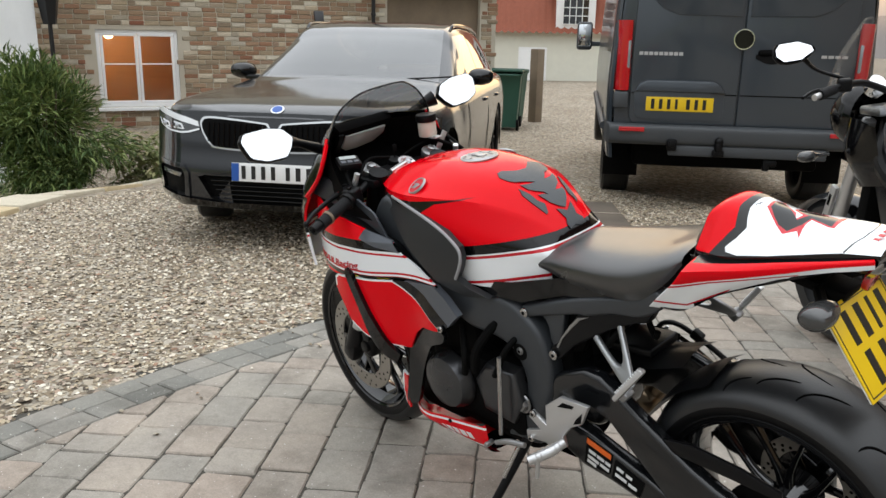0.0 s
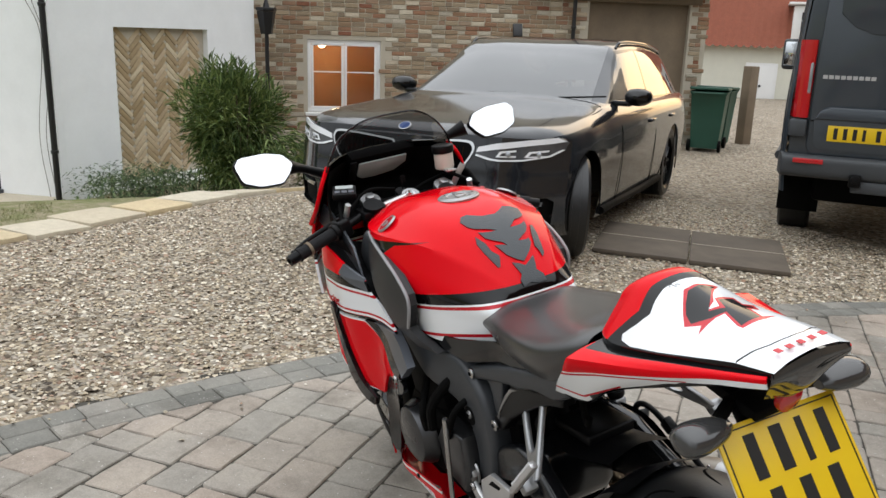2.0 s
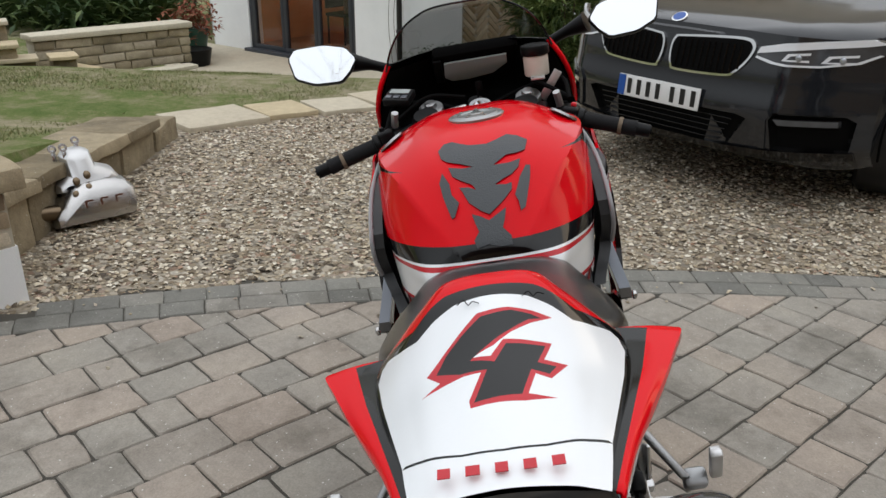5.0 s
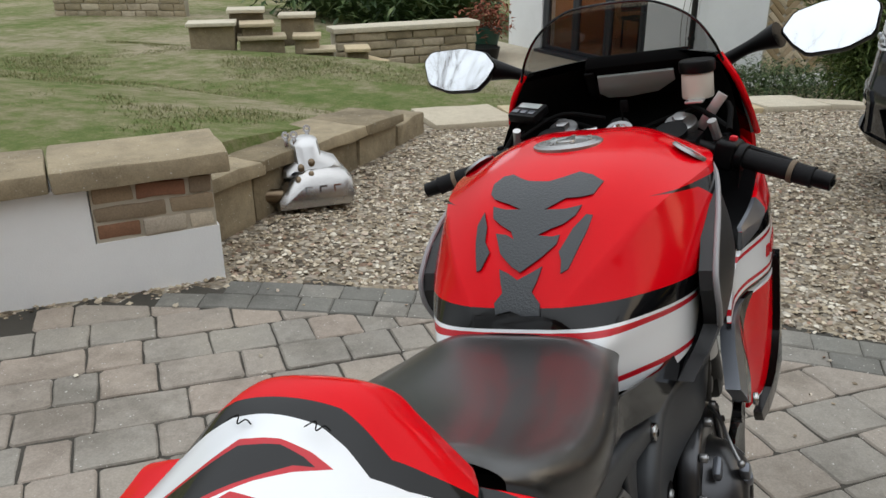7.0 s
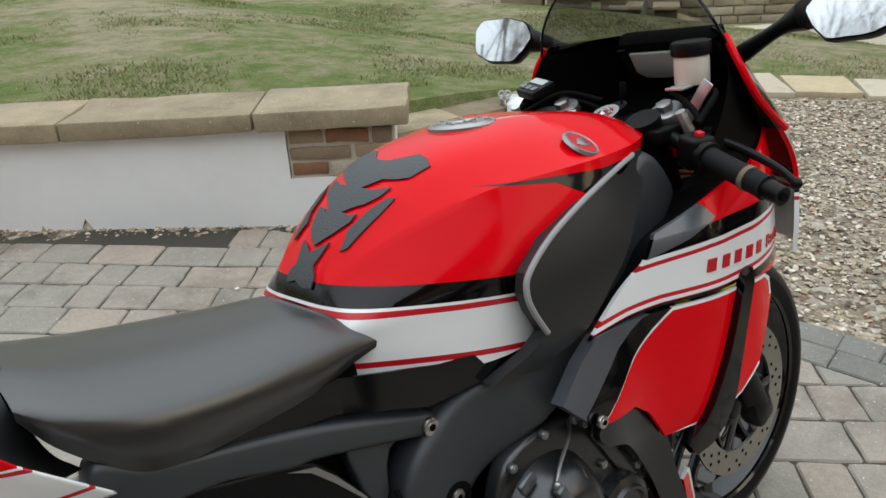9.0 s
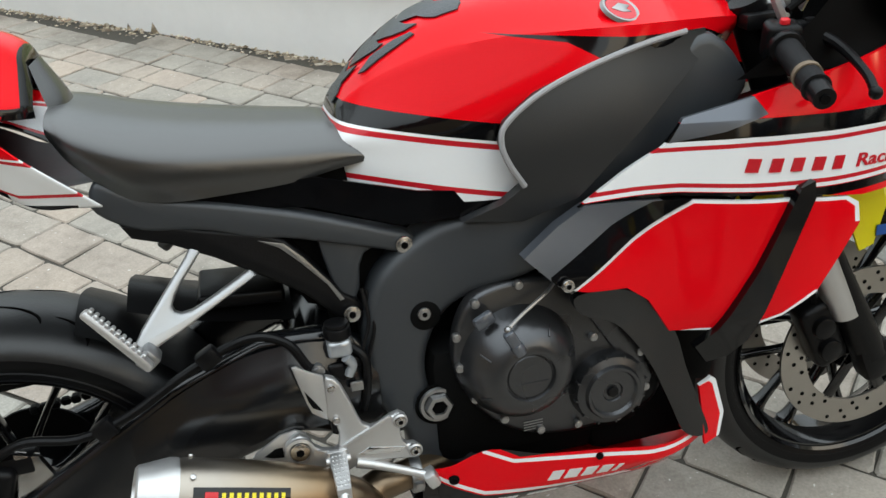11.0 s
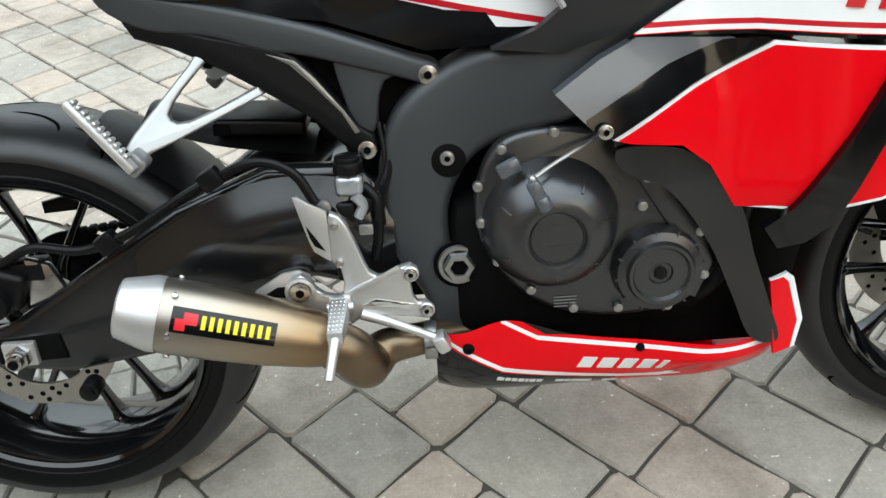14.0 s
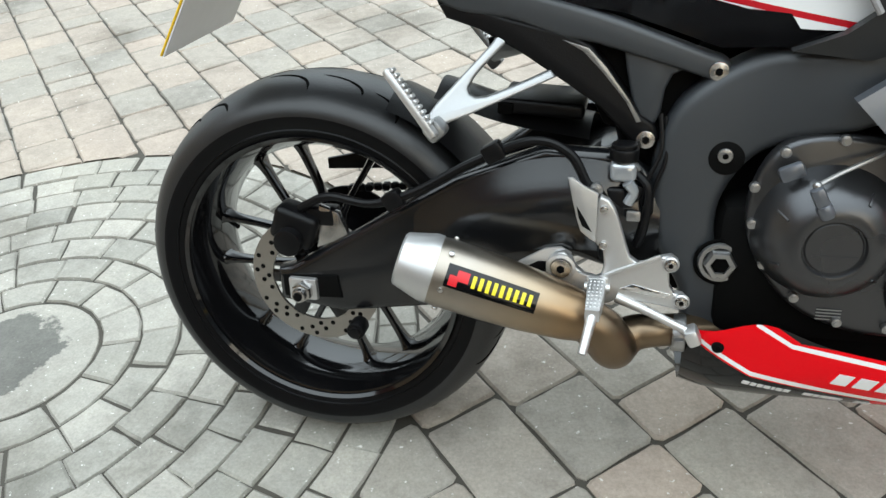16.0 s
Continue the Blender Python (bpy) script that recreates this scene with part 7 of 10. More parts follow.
# -- wheels --
def tyre(parent, c, r, w, rim_r, grooves, drop):
    prof = []
    hw = w / 2
    for a in np.linspace(-90, 90, 19):
        s_, c_ = math.sin(radians(a)), math.cos(radians(a))
        prof.append((r - drop * hw * (1 - c_), hw * s_))
    edge = prof[-1][0]
    side = [(edge - 0.006, hw * 0.992), (edge - 0.014, hw * 0.965), (rim_r + 0.008, hw * 0.915), (rim_r + 0.001, hw * 0.87), (rim_r - 0.006, hw * 0.80)]
    prof = [(a, -b) for a, b in side[::-1]] + prof + side
    bm = rev(prof, 96, T(*c) @ AY, False)
    for f in bm.faces:
        p = f.calc_center_median()
        f.material_index = 1 if math.hypot(p.x - c[0], p.z - c[2]) < edge - 0.001 else 0
    # tread grooves: long dark arcs sunk in the skin
    gr = []
    for k in range(grooves):
        a0 = 2 * math.pi * k / grooves
        for sgn in (-1, 1):
            lo, hi, sweep = ((0.10, 0.78, 0.34), (0.42, 0.86, 0.2), (0.2, 0.66, 0.3))[k % 3]
            pts = []
            for q in np.linspace(0, 1, 9):
                ang = a0 + (0.16 if sgn > 0 else 0.0) - sweep * (1 - (1 - q) ** 2.2)
                lat = sgn * hw * (lo + (hi - lo) * q ** 1.5)
                t_ = math.asin(min(0.98, abs(lat) / hw))
                rr_ = r - drop * hw * (1 - math.cos(t_)) - 0.0029
                pts.append((c[0] + rr_ * math.cos(ang), c[1] + lat, c[2] + rr_ * math.sin(ang)))
            gr.append(tube(pts, [0.001, 0.0034, 0.004, 0.0042, 0.0042, 0.004, 0.0038, 0.003, 0.001], 6, 20))
    for b in gr:
        part("tread_groove", b, "groove", parent)
    ty = part("tyre", bm, ["rubber", "sidewall"], parent, "worn black sport tyre with long curved tread grooves")
    for sg in (-1, 1):
        part("bead_line", rev([(rim_r + 0.012, sg * hw * 0.925), (rim_r + 0.0135, sg * hw * 0.955), (rim_r + 0.016, sg * hw * 0.94)], 72, T(*c) @ AY, False), "sidewall", ty)
    return ty


def wheel(name, c, r, w, rim_w, spokes, label, disc_r, disc_y, parent=bike):
    wh = part(name, rev([(0.231, -rim_w / 2), (0.231, -rim_w / 2 + 0.008), (0.218, -rim_w / 2 + 0.016), (0.209, -rim_w * 0.18), (0.209, rim_w * 0.18), (0.218, rim_w / 2 - 0.016), (0.231, rim_w / 2 - 0.008), (0.231, rim_w / 2),
                         (0.223, rim_w / 2 - 0.002), (0.214, rim_w / 2 - 0.02), (0.203, rim_w * 0.2), (0.203, -rim_w * 0.2), (0.214, -rim_w / 2 + 0.02), (0.223, -rim_w / 2 + 0.002)], 80, T(*c) @ AY, True), "rim_black", parent, label)
    tyre(wh, c, r, w, 0.229, 20, 0.5 if w > 0.15 else 0.66)
    part("hub", rev([(0.02, -0.06), (0.05, -0.06), (0.045, -0.03), (0.05, 0.0), (0.045, 0.03), (0.05, 0.06), (0.02, 0.06)], 32, T(*c) @ AY, True), "rim_black", wh)
    for k in range(spokes):
        # spokes run out in pairs that meet at the hub
        mid, sgn = 24 + 60 * (k // 2), (1 if k % 2 else -1)
        rows_ = []
        for rad, off, wy, wt in ((0.036, 7, 0.015, 0.012), (0.075, 8.5, 0.012, 0.0075), (0.125, 14, 0.010, 0.0055), (0.175, 17.5, 0.012, 0.0055), (0.196, 18.5, 0.016, 0.0075), (0.206, 19, 0.02, 0.012)):
            a = radians(mid + sgn * off)
            ca, sa_ = math.cos(a), math.sin(a)
            rows_.append([(rad * ca - q * wt * sa_, p * wy, rad * sa_ + q * wt * ca) for p, q in ((-1, -0.6), (-1, 0.6), (-0.5, 1), (0.5, 1), (1, 0.6), (1, -0.6), (0.5, -1), (-0.5, -1))])
        part("spoke", surf(rows_, 14, 16, False, True), "rim_black", wh, "", T(*c))
    for sg in (-1, 1):
        part("rim_lip", rev([(0.230, sg * (rim_w / 2 - 0.002)), (0.2335, sg * (rim_w / 2 + 0.002)), (0.2315, sg * (rim_w / 2 + 0.006)), (0.226, sg * (rim_w / 2 + 0.002))], 80, T(*c) @ AY, True), "rim_black", wh)
    part("valve", tube([(0.2, 0, 0), (0.175, -0.012, 0)], 0.004, 8), "satin_black", wh, "", T(*c) @ rot(195, "Y"))
    for dy in disc_y:
        dm = rev([(disc_r, -0.0025), (disc_r, 0.0025), (disc_r * 0.68, 0.0025), (disc_r * 0.68, -0.0025)], 72, T(c[0], dy, c[2]) @ AY, True)
        hl = []
        for k in range(24):
            for j, fr_ in enumerate((0.75, 0.84, 0.93)):
                if (k + j) % 3 != 2:
                    a = 2 * math.pi * (k + j * 0.33) / 24
                    hl.append(cy(0.004, 0.0062, 8, 0, T(c[0] + disc_r * fr_ * math.cos(a), dy, c[2] + disc_r * fr_ * math.sin(a)) @ AY))
        hj = join(*hl)
        for f in hj.faces:
            f.material_index = 1
        part("brake_disc", join(dm, hj), ["disc", "matt_black"], wh, "drilled steel brake disc")
        for k in range(6):
            part("disc_carrier", bx(disc_r * 0.7, 0.005, 0.022, 0.002, T(c[0], dy, c[2]) @ rot(60 * k, "Y") @ T(disc_r * 0.36, 0, 0)), "gloss_black", wh)
    return wh


RW = (0.0, 0.0, 0.312)
rear = wheel("rear_wheel", RW, 0.312, 0.19, 0.166, 12, "gloss black rear wheel", 0.108, (-0.092,))

# -- swingarm, chain, rear brake --
ARM_R = [(-0.045, 0.292), (-0.045, 0.345), (-0.02, 0.352), (0.083, 0.412), (0.17, 0.466), (0.24, 0.508), (0.365, 0.555), (0.48, 0.55), (0.53, 0.50), (0.55, 0.42), (0.50, 0.37), (0.40, 0.40), (0.30, 0.37), (0.20, 0.30), (0.057, 0.278)]
ARCH_L = [(0.54, 0.47), (0.50, 0.515), (0.471, 0.532), (0.413, 0.557), (0.366, 0.553), (0.322, 0.526), (0.271, 0.489), (0.205, 0.448), (0.141, 0.408), (0.088, 0.383), (0.0, 0.352), (-0.045, 0.345), (-0.045, 0.285), (0.02, 0.28), (0.15, 0.288), (0.21, 0.308), (0.244, 0.344), (0.294, 0.392), (0.346, 0.442), (0.392, 0.46), (0.452, 0.452), (0.53, 0.42)]
BAR_L = [(0.55, 0.44), (0.47, 0.402), (0.406, 0.388), (0.343, 0.366), (0.253, 0.336), (0.17, 0.30), (0.15, 0.272), (0.26, 0.262), (0.35, 0.282), (0.43, 0.292), (0.51, 0.33), (0.55, 0.38)]
sw = part("swingarm", join(side_plate(ARM_R, -0.118, 0.036, 0.012, 3), bx(0.12, 0.2, 0.16, 0.04, T(0.46, 0, 0.45), 3),
                           side_plate(ARCH_L, 0.118, 0.04, 0.012, 3), side_plate(BAR_L, 0.117, 0.04, 0.01, 3)), "arm", bike, "black braced aluminium swingarm")
part("arm_bulge", surf([[(x, -0.14 - 0.025 * k, z0), (x, -0.145 - 0.03 * k, (z0 + z1) / 2), (x, -0.135 - 0.015 * k, z1)] for x, z0, z1, k in ((0.18, 0.33, 0.455, 0.0), (0.26, 0.385, 0.505, 0.5), (0.36, 0.42, 0.545, 1.0), (0.46, 0.42, 0.54, 0.7), (0.52, 0.42, 0.5, 0.2))], 16, 12), "arm", sw)
part("axle_slot", side_plate([(-0.035, 0.302), (-0.035, 0.338), (0.055, 0.343), (0.06, 0.305)], -0.137, 0.006, 0.003), "matt_black", sw)
part("adjuster", bx(0.045, 0.012, 0.036, 0.003, T(0.0, -0.142, 0.32)), "alu", sw, "bare aluminium chain adjuster")
part("axle_nut", join(cy(0.016, 0.02, 6, 0.002, T(0.002, -0.152, 0.32) @ AY), cy(0.011, 0.034, 20, 0.002, T(0.002, -0.156, 0.32) @ AY)), "steel", sw, "steel axle nut")
part("axle_hole", cy(0.007, 0.036, 16, 0, T(0.002, -0.157, 0.32) @ AY), "matt_black", sw)
part("paddock_bobbin", join(cy(0.014, 0.03, 18, 0.003, T(0.085, -0.15, 0.262) @ AY), cy(0.009, 0.034, 14, 0.001, T(0.085, -0.152, 0.262) @ AY)), "satin_black", sw)
cal = part("rear_caliper", join(bx(0.07, 0.05, 0.055, 0.01, T(-0.01, -0.115, 0.415) @ rot(20, "Y"), 3), cy(0.022, 0.07, 20, 0.004, T(-0.015, -0.12, 0.398) @ AY), bx(0.05, 0.03, 0.03, 0.006, T(0.03, -0.11, 0.43))), "satin_black", bike, "black rear brake caliper")
part("caliper_bracket", side_plate([(0.02, 0.38), (0.075, 0.40), (0.06, 0.44), (0.03, 0.45)], -0.118, 0.012, 0.003), "steel", cal)
part("brake_hose", tube([(0.0, -0.125, 0.445), (0.05, -0.13, 0.468), (0.12, -0.142, 0.465), (0.19, -0.15, 0.49), (0.27, -0.15, 0.535), (0.35, -0.15, 0.568), (0.40, -0.155, 0.555), (0.425, -0.16, 0.515)], 0.0065, 10, 50), "satin_black", cal, "black rubber brake hose")
for p in ((0.155, -0.147, 0.475), (0.30, -0.151, 0.552)):
    part("hose_clip", bx(0.03, 0.02, 0.026, 0.005, T(*p) @ rot(-30, "Y")), "satin_black", cal)
hug = part("rear_hugger", surf([[(RW[0] + 0.324 * math.cos(a), y, RW[2] + (0.324 - 0.9 * abs(y) ** 1.5) * math.sin(a)) for y in (-0.085, -0.05, 0.0, 0.05, 0.085)] for a in np.linspace(radians(24), radians(66), 7)], 18, 14), "satin_black", bike, "black rear hugger mudguard")


def chain_run(p0, p1, n):
    out = []
    p0, p1 = Vector(p0), Vector(p1)
    a = math.degrees(math.atan2(p1.z - p0.z, p1.x - p0.x))
    for k in range(n):
        q = p0.lerp(p1, (k + 0.5) / n)
        out.append(bx((p1 - p0).length / n * 0.92, 0.012 if k % 2 else 0.017, 0.0135, 0.003, Matrix.Translation(q) @ rot(-a, "Y"), 1))
    return join(*out)


for z0, z1 in ((0.40, 0.455), (0.225, 0.375)):
    part("chain_run", chain_run((0.0, 0.085, z0), (0.56, 0.085, z1), 36), "satin_black", bike, "dark oily drive chain")
part("sprocket", rev([(0.03, -0.003), (0.092, -0.003), (0.092, 0.003), (0.03, 0.003)], 44, T(0, 0.085, 0.312) @ AY, True), "matt_black", bike)
cg = part("chain_guard", side_plate([(0.21, 0.457), (0.14, 0.468), (0.03, 0.458), (-0.05, 0.44), (-0.05, 0.42), (0.05, 0.425), (0.19, 0.43)], 0.128, 0.01, 0.003), "satin_black", bike)
lab = part("warning_label", side_plate([(0.412, 0.383), (0.342, 0.362), (0.355, 0.303), (0.426, 0.308)], 0.1395, 0.001, 0), "matt_black", sw, "small white and orange warning label on the swingarm")
part("label_edge", side_plate([(0.335, 0.352), (0.258, 0.322), (0.272, 0.279), (0.348, 0.298)], 0.1395, 0.001, 0), "matt_black", sw)
part("label_stripe", side_plate([(0.411, 0.381), (0.344, 0.361), (0.347, 0.347), (0.414, 0.366)], 0.1405, 0.001, 0), "orange", sw)
for x, z, w in ((0.408, 0.352, 0.02), (0.385, 0.345, 0.02), (0.362, 0.338, 0.014), (0.412, 0.335, 0.03), (0.378, 0.325, 0.025), (0.415, 0.322, 0.025), (0.33, 0.337, 0.018), (0.305, 0.328, 0.016), (0.335, 0.318, 0.03), (0.30, 0.306, 0.022)):
    part("label_bar", side_plate([(x, z), (x - w, z - w * 0.3), (x - w + 0.002, z - w * 0.3 - 0.008), (x + 0.002, z - 0.008)], 0.1406, 0.001, 0), "decal_white", sw)

# -- exhaust --
EX0, EX1 = Vector((0.188, -0.243, 0.431)), Vector((0.440, -0.2235, 0.349))
ed = (EX1 - EX0).normalized()
em = Matrix.Translation(EX0) @ ed.to_track_quat("Z", "Y").to_matrix().to_4x4()
exl = (EX1 - EX0).length
can = part("silencer", rev([(0.0445, 0.045), (0.0465, 0.06), (0.0455, 0.12), (0.0425, 0.18), (0.0365, 0.235), (0.032, exl - 0.01), (0.030, exl)], 40, em, False), "titan", bike, "titanium silencer, browned by heat near the pipe")
part("end_cap", rev([(0.030, 0.006), (0.033, 0.0), (0.037, 0.003), (0.0475, 0.040), (0.0475, 0.050), (0.042, 0.050), (0.03, 0.02)], 12, em @ rot(15, "Z"), True), "alu", can, "faceted bare metal end cap")
part("outlet", rev([(0.030, 0.004), (0.030, 0.08), (0.0, 0.08)], 24, em, False), "matt_black", can)
for a in (60, 120, 180, 240, 300, 0):
    part("rivet", cy(0.004, 0.004, 10, 0.001, em @ rot(a, "Z") @ T(0.0483, 0, 0.065) @ rot(90, "Y")), "steel", can)


def badge(u0, u1, v, depth, mat, name, lift):
    """A label bent round the silencer; v is the half width in degrees about its outer face."""
    rows = []
    for u in np.linspace(u0, u1, 8):
        rr_ = np.interp(u, [0.045, 0.06, 0.12, 0.18, 0.235], [0.0445, 0.0465, 0.0455, 0.0425, 0.0365]) + lift
        rows.append([tuple((em @ rot(a, "Z") @ T(rr_, 0, u)).translation) for a in np.linspace(v[0], v[1], 9)])
    return part(name, from_grid(np.array(rows)), mat, can)


out_dir = em.inverted().to_3x3() @ Vector((0, -1, 0.25))
A_OUT = math.degrees(math.atan2(out_dir.y, out_dir.x))
A_OUT -= 14
badge(0.066, 0.187, (A_OUT - 19, A_OUT + 19), 0, "gloss_black", "badge", 0.0008)
badge(0.071, 0.083, (A_OUT - 2, A_OUT + 15), 0, "decal_red", "badge_mark", 0.0014)
badge(0.080, 0.096, (A_OUT - 12, A_OUT + 5), 0, "decal_red", "badge_mark", 0.0016)
for k in range(9):
    badge(0.1005 + 0.0093 * k, 0.1055 + 0.0093 * k, (A_OUT - 11, A_OUT + 9), 0, "decal_yellow", "badge_bar", 0.0014)
part("link_pipe", tube([tuple(EX1 - ed * 0.012), (0.453, -0.220, 0.333), (0.468, -0.207, 0.305), (0.474, -0.18, 0.290), (0.497, -0.165, 0.302), (0.54, -0.16, 0.308), (0.62, -0.12, 0.297)], [0.0295, 0.0315, 0.032, 0.030, 0.0255, 0.0225, 0.0225], 24, 44), "heat", can, "heat-browned link pipe")
part("pipe_clamp", join(cy(0.0262, 0.018, 28, 0.002, T(0.556, -0.158, 0.304) @ rot(90, "Y")), bx(0.014, 0.012, 0.012, 0.002, T(0.556, -0.185, 0.304))), "zinc", can)

# -- rider footrests --
R_HEEL = [(0.402, 0.533), (0.408, 0.534), (0.421, 0.524), (0.441, 0.513), (0.44, 0.445), (0.432, 0.45), (0.42, 0.46), (0.415, 0.475), (0.408, 0.505)]
R_WIN = [(0.414, 0.496), (0.425, 0.478), (0.435, 0.46), (0.422, 0.468), (0.417, 0.48)]
R_PLATE = [(0.441, 0.503), (0.444, 0.509), (0.455, 0.504), (0.463, 0.492), (0.472, 0.467), (0.48, 0.44), (0.485, 0.426), (0.496, 0.418), (0.506, 0.419), (0.525, 0.429), (0.537, 0.432), (0.546, 0.425), (0.545, 0.414), (0.536, 0.406), (0.538, 0.387),
           (0.544, 0.378), (0.555, 0.377), (0.564, 0.368), (0.562, 0.357), (0.553, 0.353), (0.54, 0.356), (0.516, 0.36), (0.491, 0.363), (0.474, 0.364), (0.459, 0.356), (0.448, 0.356), (0.433, 0.37), (0.422, 0.366), (0.411, 0.374), (0.396, 0.384),
           (0.383, 0.389), (0.376, 0.401), (0.378, 0.414), (0.387, 0.424), (0.399, 0.427), (0.41, 0.42), (0.415, 0.407), (0.427, 0.397), (0.442, 0.393), (0.449, 0.397), (0.452, 0.415), (0.45, 0.433), (0.441, 0.442), (0.438, 0.451)]
rs = part("right_footrest_bracket", side_plate(R_PLATE, -0.180, 0.014, 0.0035, 3), "alu", bike, "silver cast footrest bracket")
part("heel_guard", side_plate(R_HEEL, -0.186, 0.006, 0.002), "alu", rs, "silver heel guard")
part("guard_window", side_plate(R_WIN, -0.1865, 0.0075, 0.001), "matt_black", rs)
part("heel_tail", side_plate([(0.328, 0.391), (0.337, 0.403), (0.373, 0.425), (0.394, 0.428), (0.408, 0.42), (0.404, 0.356), (0.38, 0.364), (0.38, 0.373), (0.351, 0.384)], -0.168, 0.006, 0.002), "alu", rs)
part("tail_window", side_plate([(0.348, 0.397), (0.364, 0.406), (0.374, 0.406), (0.374, 0.39), (0.359, 0.392)], -0.1685, 0.0075, 0.001), "matt_black", rs)
# brightness of a lit facet, put in as a thin chrome plate
part("pocket", side_plate([(0.473, 0.380), (0.49, 0.388), (0.515, 0.382), (0.540, 0.377), (0.533, 0.370)], -0.1872, 0.0016, 0.0006), "chrome", rs, "bright machined facet")
part("raised_lip", side_plate([(0.418, 0.402), (0.429, 0.393), (0.444, 0.389), (0.47, 0.403), (0.499, 0.416), (0.526, 0.429), (0.522, 0.434), (0.5, 0.423), (0.471, 0.410), (0.445, 0.397), (0.43, 0.399)], -0.1885, 0.005, 0.0018), "alu", rs)
for x, z, r in ((0.537, 0.421, 0.011), (0.554, 0.368, 0.011), (0.396, 0.406, 0.020)):
    part("boss", rev([(r * 0.98, 0), (r * 0.98, 0.004), (r * 0.78, 0.0055), (r * 0.78, 0.002), (0.0, 0.002), (0.0, 0.0)], 28, T(x, -0.1865, z) @ AY, False), "alu", rs)
for x, z, r in ((0.537, 0.421, 0.008), (0.554, 0.368, 0.008), (0.396, 0.406, 0.014), (0.449, 0.493, 0.0055), (0.450, 0.443, 0.0055)):
    bolt(x, -0.190, z, r, rs, "steel", -1)
peg_rows = [[(cx_ + u * w_, y_, z_ + v * h_) for u, v in ((-1, -0.8), (-0.8, -1), (0.8, -1), (1, -0.8), (1, 0.8), (0.8, 1), (-0.8, 1), (-1, 0.8))] for cx_, y_, z_, w_, h_ in ((0.445, -0.182, 0.386, 0.008, 0.009), (0.4445, -0.205, 0.386, 0.0115, 0.010), (0.444, -0.240, 0.383, 0.0105, 0.0095), (0.443, -0.268, 0.380, 0.009, 0.008))]
part("foot_peg", join(surf(peg_rows, 12, 24, False, True, True), tube([(0.443, -0.262, 0.378), (0.4395, -0.277, 0.364), (0.434, -0.299, 0.342)], [0.0075, 0.0065, 0.0058], 12)), "alu", rs, "silver knurled footpeg with feeler")
part("peg_knurl", join(*[bx(0.0032, 0.0042, 0.004, 0.001, T(0.4445 - 0.0075 + 0.005 * i - 0.0002 * k, -0.203 - 0.0082 * k, 0.3955 - 0.0009 * k), 1) for k in range(8) for i in range(4)]), "alu", rs, "knurled grip faces")
part("peg_mount", join(bx(0.03, 0.012, 0.028, 0.005, T(0.445, -0.19, 0.384)), cy(0.006, 0.034, 12, 0.001, T(0.445, -0.196, 0.384) @ rot(90, "Y"))), "alu", rs)
part("brake_pedal", tube([(0.47, -0.186, 0.367), (0.51, -0.19, 0.352), (0.55, -0.196, 0.336), (0.566, -0.2, 0.330)], [0.008, 0.0065, 0.006, 0.007], 12), "alu", rs, "silver rear brake pedal")
part("pedal_tip", bx(0.018, 0.028, 0.024, 0.005, T(0.571, -0.203, 0.327) @ rot(-25, "Y")), "alu", rs)
mc = part("rear_master_cylinder", join(bx(0.026, 0.03, 0.075, 0.006, T(0.462, -0.148, 0.475), 3), tube([(0.458, -0.16, 0.455), (0.452, -0.168, 0.41)], [0.010, 0.0085], 12), cy(0.012, 0.02, 14, 0.003, T(0.455, -0.166, 0.425)), bx(0.02, 0.024, 0.03, 0.005, T(0.484, -0.145, 0.502) @ rot(25, "Y"))), "satin_black", bike, "rear brake reservoir and cylinder")
part("cap", join(cy(0.0195, 0.016, 10, 0.003, T(0.470, -0.15, 0.556)), cy(0.0165, 0.006, 24, 0.001, T(0.470, -0.15, 0.5665))), "satin_black", mc, "ribbed black cap")
part("fluid_body", join(bx(0.034, 0.034, 0.026, 0.007, T(0.470, -0.15, 0.534), 3), tube([(0.476, -0.165, 0.522), (0.484, -0.162, 0.508), (0.478, -0.16, 0.492)], 0.0075, 12)), "lamp_clear", mc, "cloudy fluid reservoir")
part("hose", tube([(0.487, -0.15, 0.53), (0.503, -0.158, 0.51), (0.50, -0.16, 0.46), (0.492, -0.155, 0.43)], 0.006, 8), "satin_black", mc)
part("hose", tube([(0.425, -0.16, 0.515), (0.44, -0.162, 0.505), (0.452, -0.158, 0.49)], 0.007, 8), "satin_black", mc)
part("banjo_bolt", join(cy(0.0075, 0.02, 6, 0.001, T(0.437, -0.165, 0.512) @ AY), cy(0.009, 0.006, 16, 0.001, T(0.437, -0.17, 0.512) @ AY)), "zinc", mc)
part("clip", bx(0.018, 0.006, 0.014, 0.002, T(0.486, -0.17, 0.478)), "zinc", mc)
for w_ in ([(0.512, -0.135, 0.605), (0.515, -0.148, 0.56), (0.500, -0.155, 0.52), (0.492, -0.15, 0.47)], [(0.518, -0.13, 0.60), (0.522, -0.146, 0.55), (0.508, -0.15, 0.50), (0.512, -0.148, 0.44)]):
    part("wire", tube(w_, 0.0028, 8), "satin_black", mc)
